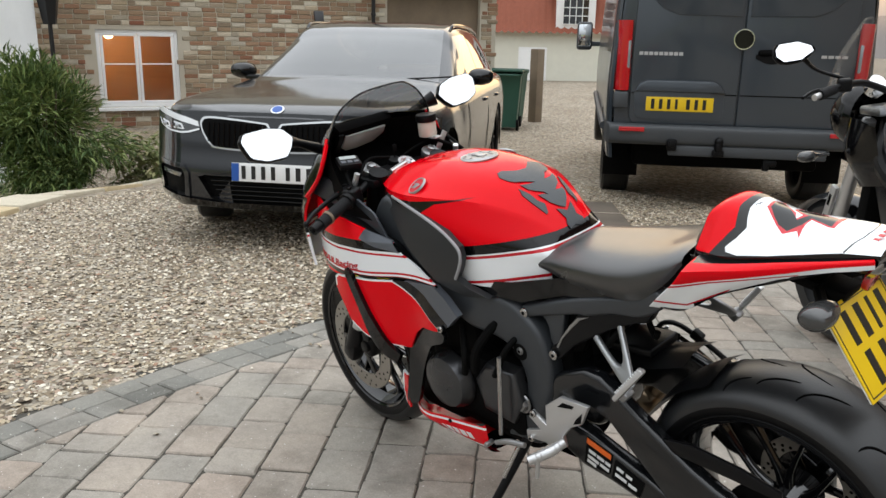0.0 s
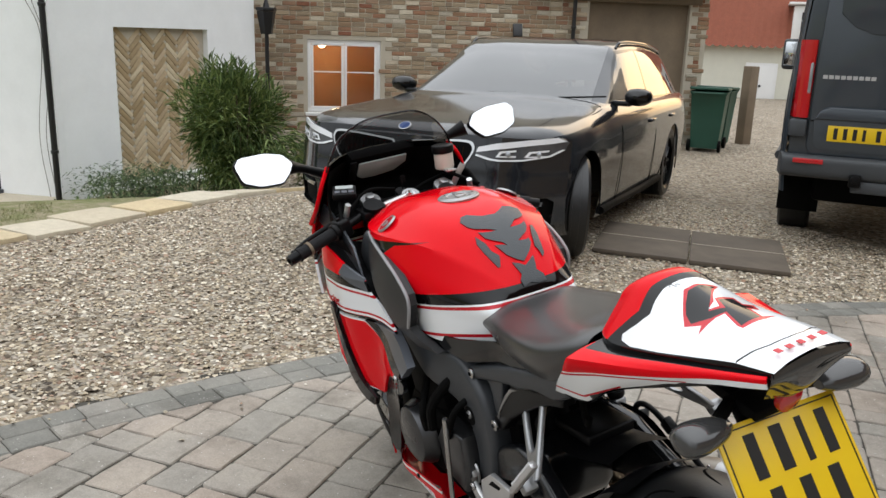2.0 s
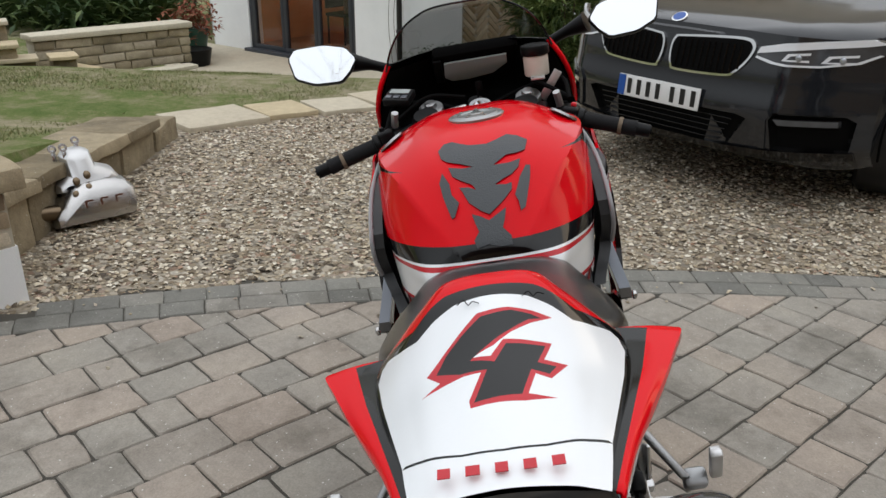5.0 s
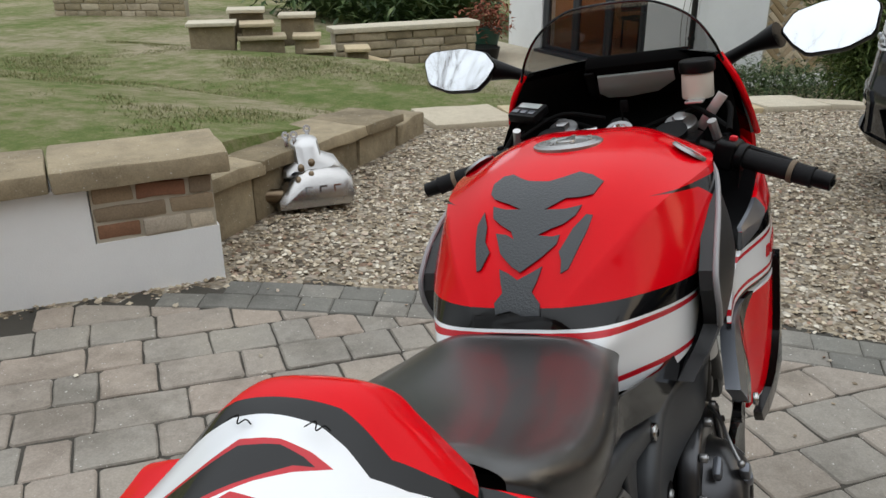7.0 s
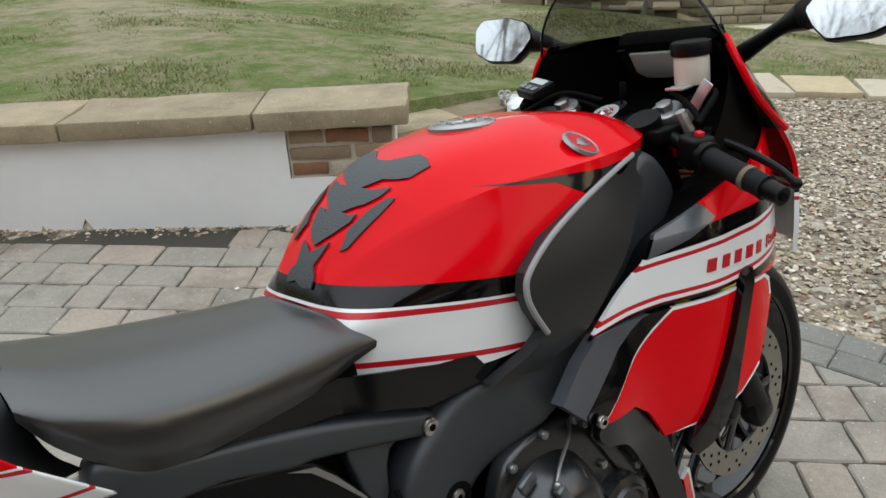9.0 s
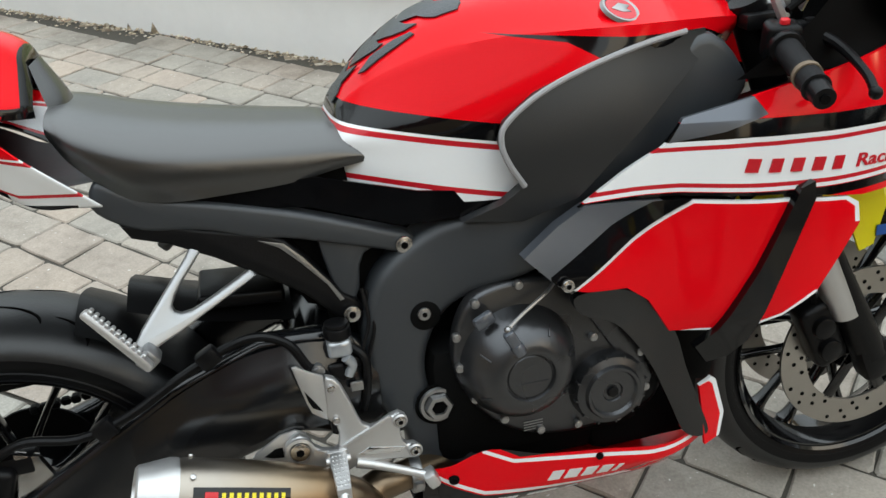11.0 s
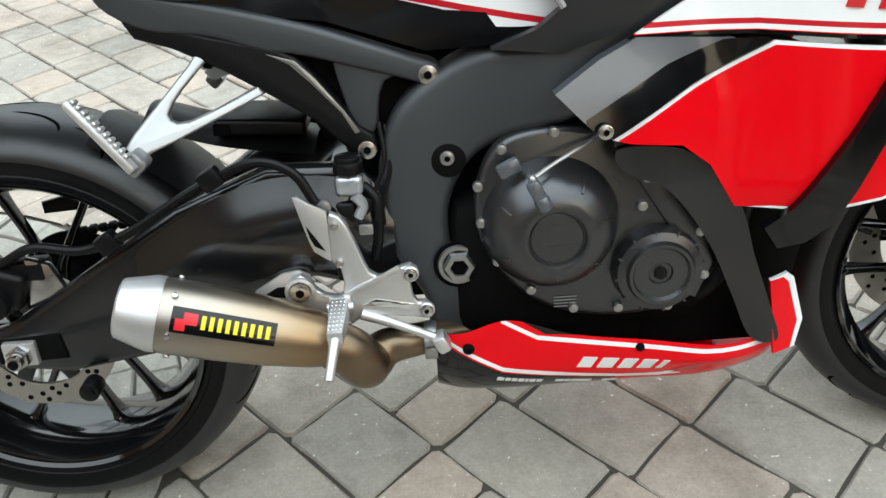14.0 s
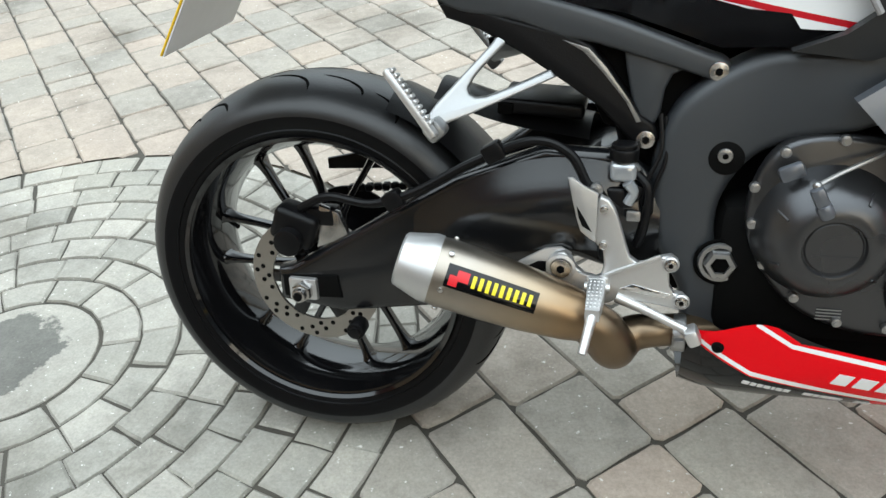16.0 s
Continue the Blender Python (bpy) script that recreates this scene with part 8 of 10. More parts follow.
# black tray and mudguard edge over the rear tyre
tray = part("inner_mudguard", join(bx(0.12, 0.11, 0.022, 0.006, T(0.352, -0.01, 0.588) @ rot(4, "Y"), 3), surf([[(0.20, -0.07, 0.602), (0.20, 0.0, 0.618), (0.20, 0.07, 0.602)], [(0.30, -0.075, 0.57), (0.30, 0.0, 0.583), (0.30, 0.075, 0.57)], [(0.42, -0.075, 0.55), (0.42, 0.0, 0.56), (0.42, 0.075, 0.55)]], 12, 12)), "satin_black", bike, "black inner mudguard tray")
part("tray_slot", bx(0.022, 0.008, 0.016, 0.002, T(0.302, -0.064, 0.589) @ rot(4, "Y")), "groove", tray)

L_PLATE = [(0.487, 0.466), (0.438, 0.506), (0.358, 0.508), (0.381, 0.455), (0.416, 0.432), (0.44, 0.398), (0.434, 0.372), (0.469, 0.346), (0.495, 0.36), (0.556, 0.351), (0.557, 0.372), (0.511, 0.391), (0.545, 0.415), (0.533, 0.435), (0.49, 0.412)]
ls = part("left_footrest_bracket", side_plate(L_PLATE, 0.186, 0.012, 0.003), "alu", bike, "silver cast footrest and heel guard")
for win_ in ([(0.449, 0.477), (0.432, 0.494), (0.398, 0.496), (0.404, 0.487)], [(0.396, 0.463), (0.376, 0.486), (0.382, 0.458), (0.404, 0.447)]):
    part("guard_window", side_plate(win_, 0.1865, 0.014, 0.001), "matt_black", ls)
part("foot_peg", join(tube([(0.438, 0.19, 0.385), (0.455, 0.225, 0.37), (0.486, 0.265, 0.356)], [0.01, 0.0125, 0.011], 14), tube([(0.47, 0.25, 0.355), (0.473, 0.255, 0.309)], [0.006, 0.005], 10)), "alu", ls, "silver knurled footpeg with feeler")
for k in range(6):
    part("peg_ring", cy(0.0138, 0.003, 16, 0.0008, T(0.446 + 0.006 * k, 0.207 + 0.0095 * k, 0.378 - 0.0036 * k) @ rot(-75, "X") @ rot(25, "Y")), "alu", ls)
part("shift_lever", join(tube([(0.56, 0.2, 0.33), (0.611, 0.205, 0.322), (0.65, 0.212, 0.308)], [0.007, 0.008, 0.006], 10), cy(0.007, 0.026, 14, 0.002, T(0.665, 0.222, 0.305) @ AY)), "zinc", ls, "gear lever")
for x, z in ((0.541, 0.356), (0.526, 0.43)):
    bolt(x, 0.194, z, 0.009, ls, "steel", 1)
stand = part("side_stand", tube([(0.61, 0.13, 0.30), (0.64, 0.19, 0.2), (0.68, 0.285, 0.058)], [0.014, 0.012, 0.011], 12), "satin_black", bike, "black side stand on the paving")
part("stand_foot", bx(0.05, 0.04, 0.01, 0.003, T(0.688, 0.296, 0.056) @ rot(10, "X")), "satin_black", stand)
part("stand_spring", tube([(0.62, 0.155, 0.29), (0.645, 0.205, 0.2)], 0.006, 8), "steel", stand)

# passenger pegs, folded up
PEG_FORK = [(0.305, 0.705), (0.319, 0.697), (0.306, 0.683), (0.287, 0.664), (0.278, 0.653), (0.272, 0.642), (0.274, 0.635), (0.281, 0.631), (0.294, 0.631), (0.317, 0.638), (0.347, 0.649), (0.372, 0.659), (0.379, 0.649),
            (0.355, 0.640), (0.316, 0.626), (0.277, 0.612), (0.252, 0.604), (0.24, 0.597), (0.232, 0.602), (0.225, 0.613), (0.234, 0.626), (0.253, 0.646), (0.277, 0.671), (0.295, 0.69)]
for s_ in (-1, 1):
    fork = prism(PEG_FORK, 0.013, 0.0045, XZ, 3)
    for v in fork.verts:
        v.co.y = (v.co.y - 0.618 + 0.322 * v.co.x + 0.564 * v.co.z) * -s_
    if s_ > 0:
        bmesh.ops.reverse_faces(fork, faces=fork.faces)
    hb = part("passenger_bracket", join(fork, bx(0.026, 0.03, 0.024, 0.006, T(0.238, s_ * 0.214, 0.599) @ rot(-40, "Y"))), "cast_alu", bike, "silver forked passenger footrest bracket")
    pm = T(0.2145, s_ * 0.235, 0.638) @ rot(-38, "Y") @ rot(s_ * 8, "X")
    pg = part("passenger_peg", bx(0.0115, 0.016, 0.102, 0.004, pm @ T(-0.002, 0, 0)), "alu", hb, "folded silver passenger peg")
    for k in range(11):
        part("peg_tooth", bx(0.006, 0.013, 0.005, 0.0012, pm @ T(0.0045, 0, -0.033 + k * 0.0078), 1), "alu", pg)
for cab in (tube([(0.30, 0.05, 0.70), (0.27, 0.06, 0.652), (0.262, 0.06, 0.665)], 0.007), tube([(0.30, 0.06, 0.72), (0.33, 0.12, 0.66), (0.38, 0.1, 0.60)], 0.007)):
    part("cable", cab, "matt_black", bike)

# -- front end, steered a touch to the right --
PIV = Vector((1.135, 0, 0.90))
RAKE = rot(-23.5, "Y")
steer = Matrix.Translation(PIV) @ RAKE @ rot(-3.0, "Z") @ RAKE.inverted() @ Matrix.Translation(-PIV)
FW = (1.405, 0.0, 0.298)
fe = part("fork", join(*[tube([(1.105, s_ * 0.107, 0.93), (1.24, s_ * 0.107, 0.60), (1.395, s_ * 0.107, 0.31)], [0.027, 0.027, 0.029], 18, 8) for s_ in (-1, 1)]), "satin_black", bike, "black front fork legs", steer)
for s_ in (-1, 1):
    part("fork_slider", tube([(1.27, s_ * 0.107, 0.53), (1.335, s_ * 0.107, 0.40)], 0.0285, 18), "alu", fe, "bright fork stanchion")
    part("axle_clamp", bx(0.06, 0.05, 0.08, 0.015, T(1.40, s_ * 0.107, 0.30) @ rot(-23, "Y")), "satin_black", fe)
fw = wheel("front_wheel", FW, 0.298, 0.12, 0.103, 12, "gloss black front wheel with drilled discs", 0.158, (-0.072, 0.072))
fw.matrix_basis = steer
for s_ in (-1, 1):
    fc = part("front_caliper", join(bx(0.06, 0.05, 0.13, 0.014, T(1.30, s_ * 0.09, 0.36) @ rot(-25, "Y"), 3), cy(0.02, 0.06, 18, 0.004, T(1.29, s_ * 0.095, 0.38) @ AY), cy(0.02, 0.06, 18, 0.004, T(1.307, s_ * 0.095, 0.335) @ AY)), "satin_black", bike, "black radial front caliper", steer)
    part("brake_line", tube([(1.28, s_ * 0.1, 0.42), (1.24, s_ * 0.13, 0.5), (1.22, s_ * 0.12, 0.62)], 0.005, 8), "matt_black", fc)
fend = surf([[(FW[0] + 0.328 * math.cos(a), y, FW[2] + (0.328 - 1.1 * y * y * 8) * math.sin(a)) for y in (-0.078, -0.06, -0.03, 0, 0.03, 0.06, 0.078)] for a in np.linspace(radians(70), radians(150), 9)], 30, 22)
mud = part("front_mudguard", fend, "yellow", bike, "yellow front mudguard with blue and red decals", steer)
for s_ in (-1, 1):
    side = (lambda b: b) if s_ < 0 else (lambda b: xf(b, Matrix.Diagonal((1, -1, 1, 1))))
    part("mudguard_side", side(sheet([(1.235, 0.545), (1.262, 0.505), (1.275, 0.51), (1.268, 0.56), (1.30, 0.60), (1.335, 0.555), (1.36, 0.50), (1.385, 0.51), (1.40, 0.58), (1.38, 0.63), (1.31, 0.64), (1.255, 0.60)], lambda x, z: -(0.092 + 0.05 * max(0, 0.5 - z)), 0.02, 0.005)), "yellow", mud)
    part("mudguard_decal", side(join(bx(0.05, 0.002, 0.03, 0, T(1.45, -0.0945, 0.575) @ rot(20, "Y")), bx(0.03, 0.002, 0.018, 0, T(1.40, -0.0945, 0.535)))), "blue", mud)
    part("mudguard_mark", side(bx(0.022, 0.002, 0.022, 0, T(1.475, -0.0965, 0.60))), "decal_red", mud)
    part("mudguard_bolt", side(cy(0.009, 0.008, 14, 0.002, T(1.345, -0.098, 0.455) @ AY)), "steel", mud)

yoke = part("top_yoke", prism([(1.085, -0.15), (1.15, -0.155), (1.19, -0.12), (1.2, 0), (1.19, 0.11), (1.15, 0.145), (1.085, 0.14), (1.10, 0.05), (1.10, -0.05)], 0.022, 0.005, T(0, 0, 0.905) @ T(1.12, 0, 0) @ rot(-2, "Y") @ T(-1.12, 0, 0)), "satin_black", bike, "black top yoke", steer)
for s_ in (-1, 1):
    part("fork_cap", join(cy(0.028, 0.02, 30, 0.004, T(1.155, -0.008 + s_ * 0.107, 0.926) @ RAKE), cy(0.014, 0.03, 6, 0.002, T(1.153, -0.008 + s_ * 0.107, 0.932) @ RAKE)), "zinc", yoke, "anodised fork cap")
part("stem_nut", join(rev([(0.015, 0), (0.024, 0), (0.024, 0.012), (0.015, 0.012)], 30, T(1.138, -0.01, 0.92) @ RAKE, True), cy(0.024, 0.006, 6, 0.001, T(1.138, -0.01, 0.92) @ RAKE)), "chrome", yoke, "bright steering stem nut")
part("ignition", cy(0.018, 0.02, 24, 0.003, T(1.180, 0.0, 0.925) @ RAKE), "satin_black", yoke)
part("key", join(bx(0.005, 0.016, 0.022, 0.003, T(1.184, -0.01, 0.962)), cy(0.002, 0.03, 8, 0, T(1.182, -0.006, 0.945))), "matt_black", yoke, "ignition key with fob")
for s_ in (-1, 1):
    e0, e1 = Vector((1.125, s_ * 0.125, 0.905)), Vector((1.066, s_ * 0.345, 0.846))
    d_ = (e1 - e0).normalized()
    cl = part("clip_on", tube([tuple(e0), tuple(e1)], 0.011, 14), "satin_black", bike, "black clip-on handlebar", steer)
    g0, g1 = e0.lerp(e1, 0.42), e0.lerp(e1, 0.93)
    part("grip", tube([tuple(g0), tuple(g0.lerp(g1, 0.05)), tuple(g0.lerp(g1, 0.95)), tuple(g1)], [0.019, 0.0165, 0.0165, 0.018], 18, smooth=False), "grip_rubber", cl, "black rubber grip")
    part("bar_end", tube([tuple(g1), tuple(e1 + d_ * 0.012)], [0.0145, 0.0135], 16), "satin_black", cl)
    part("bar_end_screw", tube([tuple(e1 + d_ * 0.008), tuple(e1 + d_ * 0.015)], 0.006, 10), "matt_black", cl)
    rm = Matrix.Translation(g0.lerp(g1, 0.72)) @ d_.to_track_quat("Z", "Y").to_matrix().to_4x4()
    part("grip_band", rev([(0.0165, -0.004), (0.0185, -0.004), (0.0185, 0.004), (0.0165, 0.004)], 20, rm, True), "timber", cl, "tan rubber band")
    sm = Matrix.Translation(e0.lerp(e1, 0.33)) @ d_.to_track_quat("Z", "Y").to_matrix().to_4x4()
    sg = part("switchgear", join(bx(0.045, 0.05, 0.036, 0.008, sm, 3), cy(0.023, 0.014, 20, 0.003, sm @ T(0, 0, 0.024))), "satin_black", cl, "black switch housing")
    part("switch", bx(0.012, 0.012, 0.012, 0.003, sm @ T(-0.0 , 0.026, 0.004)), "decal_red" if s_ < 0 else "satin_black", sg)
    part("lever", tube([tuple(e0.lerp(e1, 0.3) + Vector((0.04, 0, 0.008))), tuple(e0.lerp(e1, 0.45) + Vector((0.075, 0, -0.002))), tuple(e0.lerp(e1, 0.75) + Vector((0.085, 0, -0.008))), tuple(e1 + Vector((0.09, -s_ * 0.02, -0.012)))], [0.009, 0.0075, 0.006, 0.006], 10), "satin_black", cl, "short black lever")
    part("lever_end", ball(0.0085, Matrix.Translation(e1 + Vector((0.09, -s_ * 0.02, -0.012)))), "satin_black", cl)
    part("lever_perch", join(bx(0.04, 0.03, 0.024, 0.006, Matrix.Translation(e0.lerp(e1, 0.28) + Vector((0.025, 0, 0.006)))), cy(0.008, 0.03, 12, 0.002, Matrix.Translation(e0.lerp(e1, 0.3) + Vector((0.045, 0, 0.008))))), "satin_black", cl)
    part("adjuster_wheel", cy(0.009, 0.008, 14, 0.002, Matrix.Translation(e0.lerp(e1, 0.35) + Vector((0.055, 0, 0.008)))), "decal_red", cl)
    part("master_bracket", tube([tuple(e0.lerp(e1, 0.25) + Vector((0.01, 0, 0.02))), tuple(e0.lerp(e1, 0.22) + Vector((-0.005, 0, 0.05)))], 0.008, 8), "alu", cl)
pot = part("brake_reservoir", join(cy(0.027, 0.045, 28, 0.004, T(1.19, -0.14, 0.99))), "fluid", bike, "pale brake fluid reservoir with black cap", steer)
part("cap", cy(0.031, 0.022, 28, 0.004, T(1.19, -0.14, 1.023)), "satin_black", pot)
part("bracket", join(bx(0.004, 0.018, 0.07, 0.001, T(1.165, -0.165, 0.947) @ rot(35, "X")), bx(0.03, 0.03, 0.004, 0.001, T(1.155, -0.14, 0.968))), "alu", pot)
for cab in (tube([(1.10, -0.2, 0.92), (1.17, -0.19, 0.955), (1.22, -0.1, 0.93), (1.2, 0, 0.90)], 0.005, 8), tube([(1.11, 0.2, 0.91), (1.17, 0.17, 0.95), (1.21, 0.08, 0.93), (1.19, 0, 0.89)], 0.005, 8), tube([(1.12, 0.17, 0.93), (1.16, 0.1, 0.96), (1.17, 0.02, 0.945)], 0.004, 8), tube([(1.14, -0.128, 0.965), (1.13, -0.17, 0.94), (1.11, -0.2, 0.92)], 0.005, 8)):
    part("bar_cable", cab, "matt_black", bike)
part("damper", tube([(1.08, 0.09, 0.93), (1.1, 0.02, 0.935)], 0.009, 10), "steel", bike)

# -- mirrors --
for s_ in (-1, 1):
    tilt = T(1.268, s_ * (0.345 + (0.012 if s_ < 0 else -0.012)), 1.052) @ rot(25, "Y") @ rot(s_ * 3, "Z")
    OUT = ((-1.0, 0.2), (-0.72, 0.8), (-0.1, 1.0), (0.8, 0.86), (1.0, 0.4), (0.86, -0.62), (0.3, -0.97), (-0.48, -0.92), (-0.78, -0.42))
    OUT = [(a[0] + (b[0] - a[0]) * q, a[1] + (b[1] - a[1]) * q) for a, b in zip(OUT, OUT[1:] + OUT[:1]) for q in (0.12, 0.25, 0.75, 0.88)]
    mi = part("mirror", surf([[(dx, s_ * u * 0.079 * k, v * 0.047 * k + 0.006 * u) for u, v in OUT] for dx, k in ((0.0, 1.0), (0.012, 1.02), (0.03, 0.85), (0.045, 0.4), (0.048, 0.05))], 14, 72, False, True), "satin_black", bike, "black fairing mirror", tilt)
    gl = prism([(s_ * u * 0.0765, v * 0.045 + 0.006 * u) for u, v in OUT], 0.003, 0, Matrix(((0, 0, 1, -0.0005), (1, 0, 0, 0), (0, 1, 0, 0), (0, 0, 0, 1))))
    part("mirror_glass", gl, "mirror", mi, "bright mirror glass")
    part("mirror_arm", xf(tube([(1.29, s_ * 0.275, 1.045), (1.312, s_ * 0.22, 1.025), (1.33, s_ * 0.15, 0.99)], [0.024, 0.012, 0.016], 12), tilt.inverted()), "satin_black", mi)

# ---- the dark grey estate car ----
def circle_poly(cx, cz, r, n=20):
    return [(cx + r * math.cos(2 * math.pi * k / n), cz + r * math.sin(2 * math.pi * k / n)) for k in range(n)]


def road_wheel(parent, m, r, w, spokes, rim_mat, name="wheel"):
    """A road wheel with tyre, rim and spokes; outer face to local -y."""
    hw = w / 2
    wh = part(name, rev([(r * 0.70, -hw * 0.7), (r * 0.72, -hw * 0.9), (r * 0.66, -hw * 0.8), (r * 0.62, 0.0), (r * 0.60, 0.0), (r * 0.62, -hw * 0.7)], 40, m @ AY, True), rim_mat, parent)
    ty = part("tyre", rev([(r * 0.69, -hw * 0.85), (r * 0.78, -hw), (r * 0.93, -hw * 0.97), (r * 0.985, -hw * 0.82), (r, -hw * 0.5), (r, hw * 0.5), (r * 0.985, hw * 0.82), (r * 0.93, hw * 0.97), (r * 0.78, hw), (r * 0.69, hw * 0.85)], 56, m @ AY, False), "rubber", wh)
    part("tread", join(*[rev([(r - 0.002, y), (r + 0.002, y), (r + 0.002, y + w * 0.17), (r - 0.002, y + w * 0.17)], 56, m @ AY, True) for y in (-hw * 0.78, -hw * 0.38, hw * 0.04, hw * 0.44)]), "rubber", ty)
    part("hub", join(cy(r * 0.17, 0.05, 20, 0.008, m @ T(0, -hw * 0.55, 0) @ AY), cy(r * 0.6, 0.02, 32, 0, m @ T(0, hw * 0.2, 0) @ AY)), "matt_black", wh)
    for k in range(spokes):
        part("spoke", bx(r * 0.56, 0.03, r * 0.085, 0.008, m @ rot(360 / spokes * k, "Y") @ T(r * 0.36, -hw * 0.6, 0)), rim_mat, wh)
    return wh


CAR = Matrix.Translation((4.184, -1.563, -0.095)) @ rot(128.3, "Z") @ rot(-1.3, "Y")
car = thing("estate_car", CAR, "dark grey metallic estate car with white front plate, parked on gravel", "car")
rows = [
    (0.862, [(0, 0.80), (0.2, 0.80), (0.29, 0.79), (0.30, 0.68), (0.30, 0.4), (0.28, 0.26)]),
    (0.82, [(0, 0.838), (0.28, 0.83), (0.43, 0.812), (0.46, 0.70), (0.46, 0.4), (0.44, 0.24)]),
    (0.72, [(0, 0.868), (0.42, 0.86), (0.62, 0.832), (0.655, 0.71), (0.655, 0.4), (0.63, 0.22)]),
    (0.60, [(0, 0.887), (0.46, 0.88), (0.745, 0.842), (0.79, 0.70), (0.79, 0.4), (0.76, 0.2)]),
    (0.42, [(0, 0.905), (0.48, 0.897), (0.83, 0.858), (0.90, 0.69), (0.90, 0.38), (0.87, 0.2)]),
    (0.0, [(0, 0.938), (0.5, 0.928), (0.85, 0.888), (0.935, 0.68), (0.93, 0.38), (0.89, 0.2)]),
    (-0.45, [(0, 0.975), (0.5, 0.962), (0.84, 0.915), (0.93, 0.68), (0.92, 0.38), (0.9, 0.2)]),
    (-0.8, [(0, 1.01), (0.5, 1.0), (0.84, 0.945), (0.93, 0.70), (0.92, 0.38), (0.9, 0.2)]),
    (-1.6, [(0, 1.0), (0.5, 0.99), (0.85, 0.955), (0.932, 0.72), (0.92, 0.38), (0.9, 0.2)]),
    (-2.6, [(0, 1.0), (0.5, 0.99), (0.855, 0.965), (0.934, 0.74), (0.925, 0.38), (0.9, 0.2)]),
    (-3.4, [(0, 1.0), (0.5, 0.99), (0.845, 0.975), (0.93, 0.76), (0.925, 0.4), (0.9, 0.24)]),
    (-3.9, [(0, 1.0), (0.5, 0.99), (0.80, 0.97), (0.88, 0.76), (0.88, 0.42), (0.84, 0.28)]),
    (-4.07, [(0, 0.95), (0.45, 0.94), (0.70, 0.92), (0.76, 0.74), (0.76, 0.45), (0.72, 0.3)]),
]
cb = half_sections(rows, 90, 61)
for cx_ in (0.0, -2.975):
    paint(cb, circle_poly(cx_, 0.335, 0.375), 1)
bmesh.ops.delete(cb, geom=[f for f in cb.faces if f.material_index == 1 and abs(f.calc_center_median().y) > 0.5], context="FACES")
cbody = part("body", cb, ["car_paint", "matt_black"], car, "dark grey metallic body")
part("underbody", join(bx(4.6, 1.3, 0.5, 0.05, T(-1.6, 0, 0.45)), bx(0.8, 1.66, 0.5, 0.05, T(0, 0, 0.55)), bx(0.8, 1.66, 0.5, 0.05, T(-2.975, 0, 0.55))), "matt_black", car)
glass_rows = [
    (-0.72, [(0, 0.985), (0.45, 0.98), (0.74, 0.955), (0.83, 0.93)]),
    (-1.0, [(0, 1.155), (0.45, 1.145), (0.73, 1.08), (0.835, 0.935)]),
    (-1.3, [(0, 1.31), (0.45, 1.30), (0.70, 1.215), (0.845, 0.945)]),
    (-1.58, [(0, 1.41), (0.46, 1.403), (0.67, 1.34), (0.85, 0.955)]),
    (-2.1, [(0, 1.455), (0.47, 1.448), (0.66, 1.385), (0.85, 0.96)]),
    (-2.8, [(0, 1.45), (0.47, 1.442), (0.65, 1.38), (0.845, 0.965)]),
    (-3.5, [(0, 1.41), (0.45, 1.402), (0.62, 1.345), (0.82, 0.965)]),
    (-3.85, [(0, 1.34), (0.42, 1.33), (0.58, 1.275), (0.77, 0.965)]),
    (-4.05, [(0, 1.05), (0.4, 1.045), (0.58, 1.02), (0.70, 0.95)]),
]
gb_ = half_sections(glass_rows, 70, 41)
paint(gb_, [(-0.74, -0.70), (-1.52, -0.60), (-1.52, 0.60), (-0.74, 0.70)], 1, 0, (0, 1))
paint(gb_, [(-0.98, 0.99), (-1.22, 1.15), (-1.52, 1.33), (-2.06, 1.365), (-2.06, 0.99)], 1)
paint(gb_, [(-2.12, 0.99), (-2.12, 1.365), (-2.75, 1.36), (-3.0, 1.345), (-3.0, 0.99)], 1)
paint(gb_, [(-3.05, 0.99), (-3.05, 1.34), (-3.45, 1.31), (-3.78, 1.18), (-3.7, 1.0)], 1)
paint(gb_, [(-0.88, 0.97), (-1.52, 1.355), (-2.06, 1.385), (-3.0, 1.37), (-3.5, 1.335), (-3.9, 1.18), (-3.8, 0.97)], 2)
for poly in ([(-0.98, 0.99), (-1.22, 1.15), (-1.52, 1.33), (-2.06, 1.365), (-2.06, 0.99)], [(-2.12, 0.99), (-2.12, 1.365), (-2.75, 1.36), (-3.0, 1.345), (-3.0, 0.99)], [(-3.05, 0.99), (-3.05, 1.34), (-3.45, 1.31), (-3.78, 1.18), (-3.7, 1.0)]):
    for s_ in (-1, 1):
        paint(gb_, poly, 1, s_)
for f in gb_.faces:
    c = f.calc_center_median()
    if abs(c.y) < 0.5 and f.material_index == 2:
        f.material_index = 1 if -1.5 < c.x else 0
part("cabin", gb_, ["car_paint", "car_glass", "gloss_black"], car, "glazed cabin with dark roof")
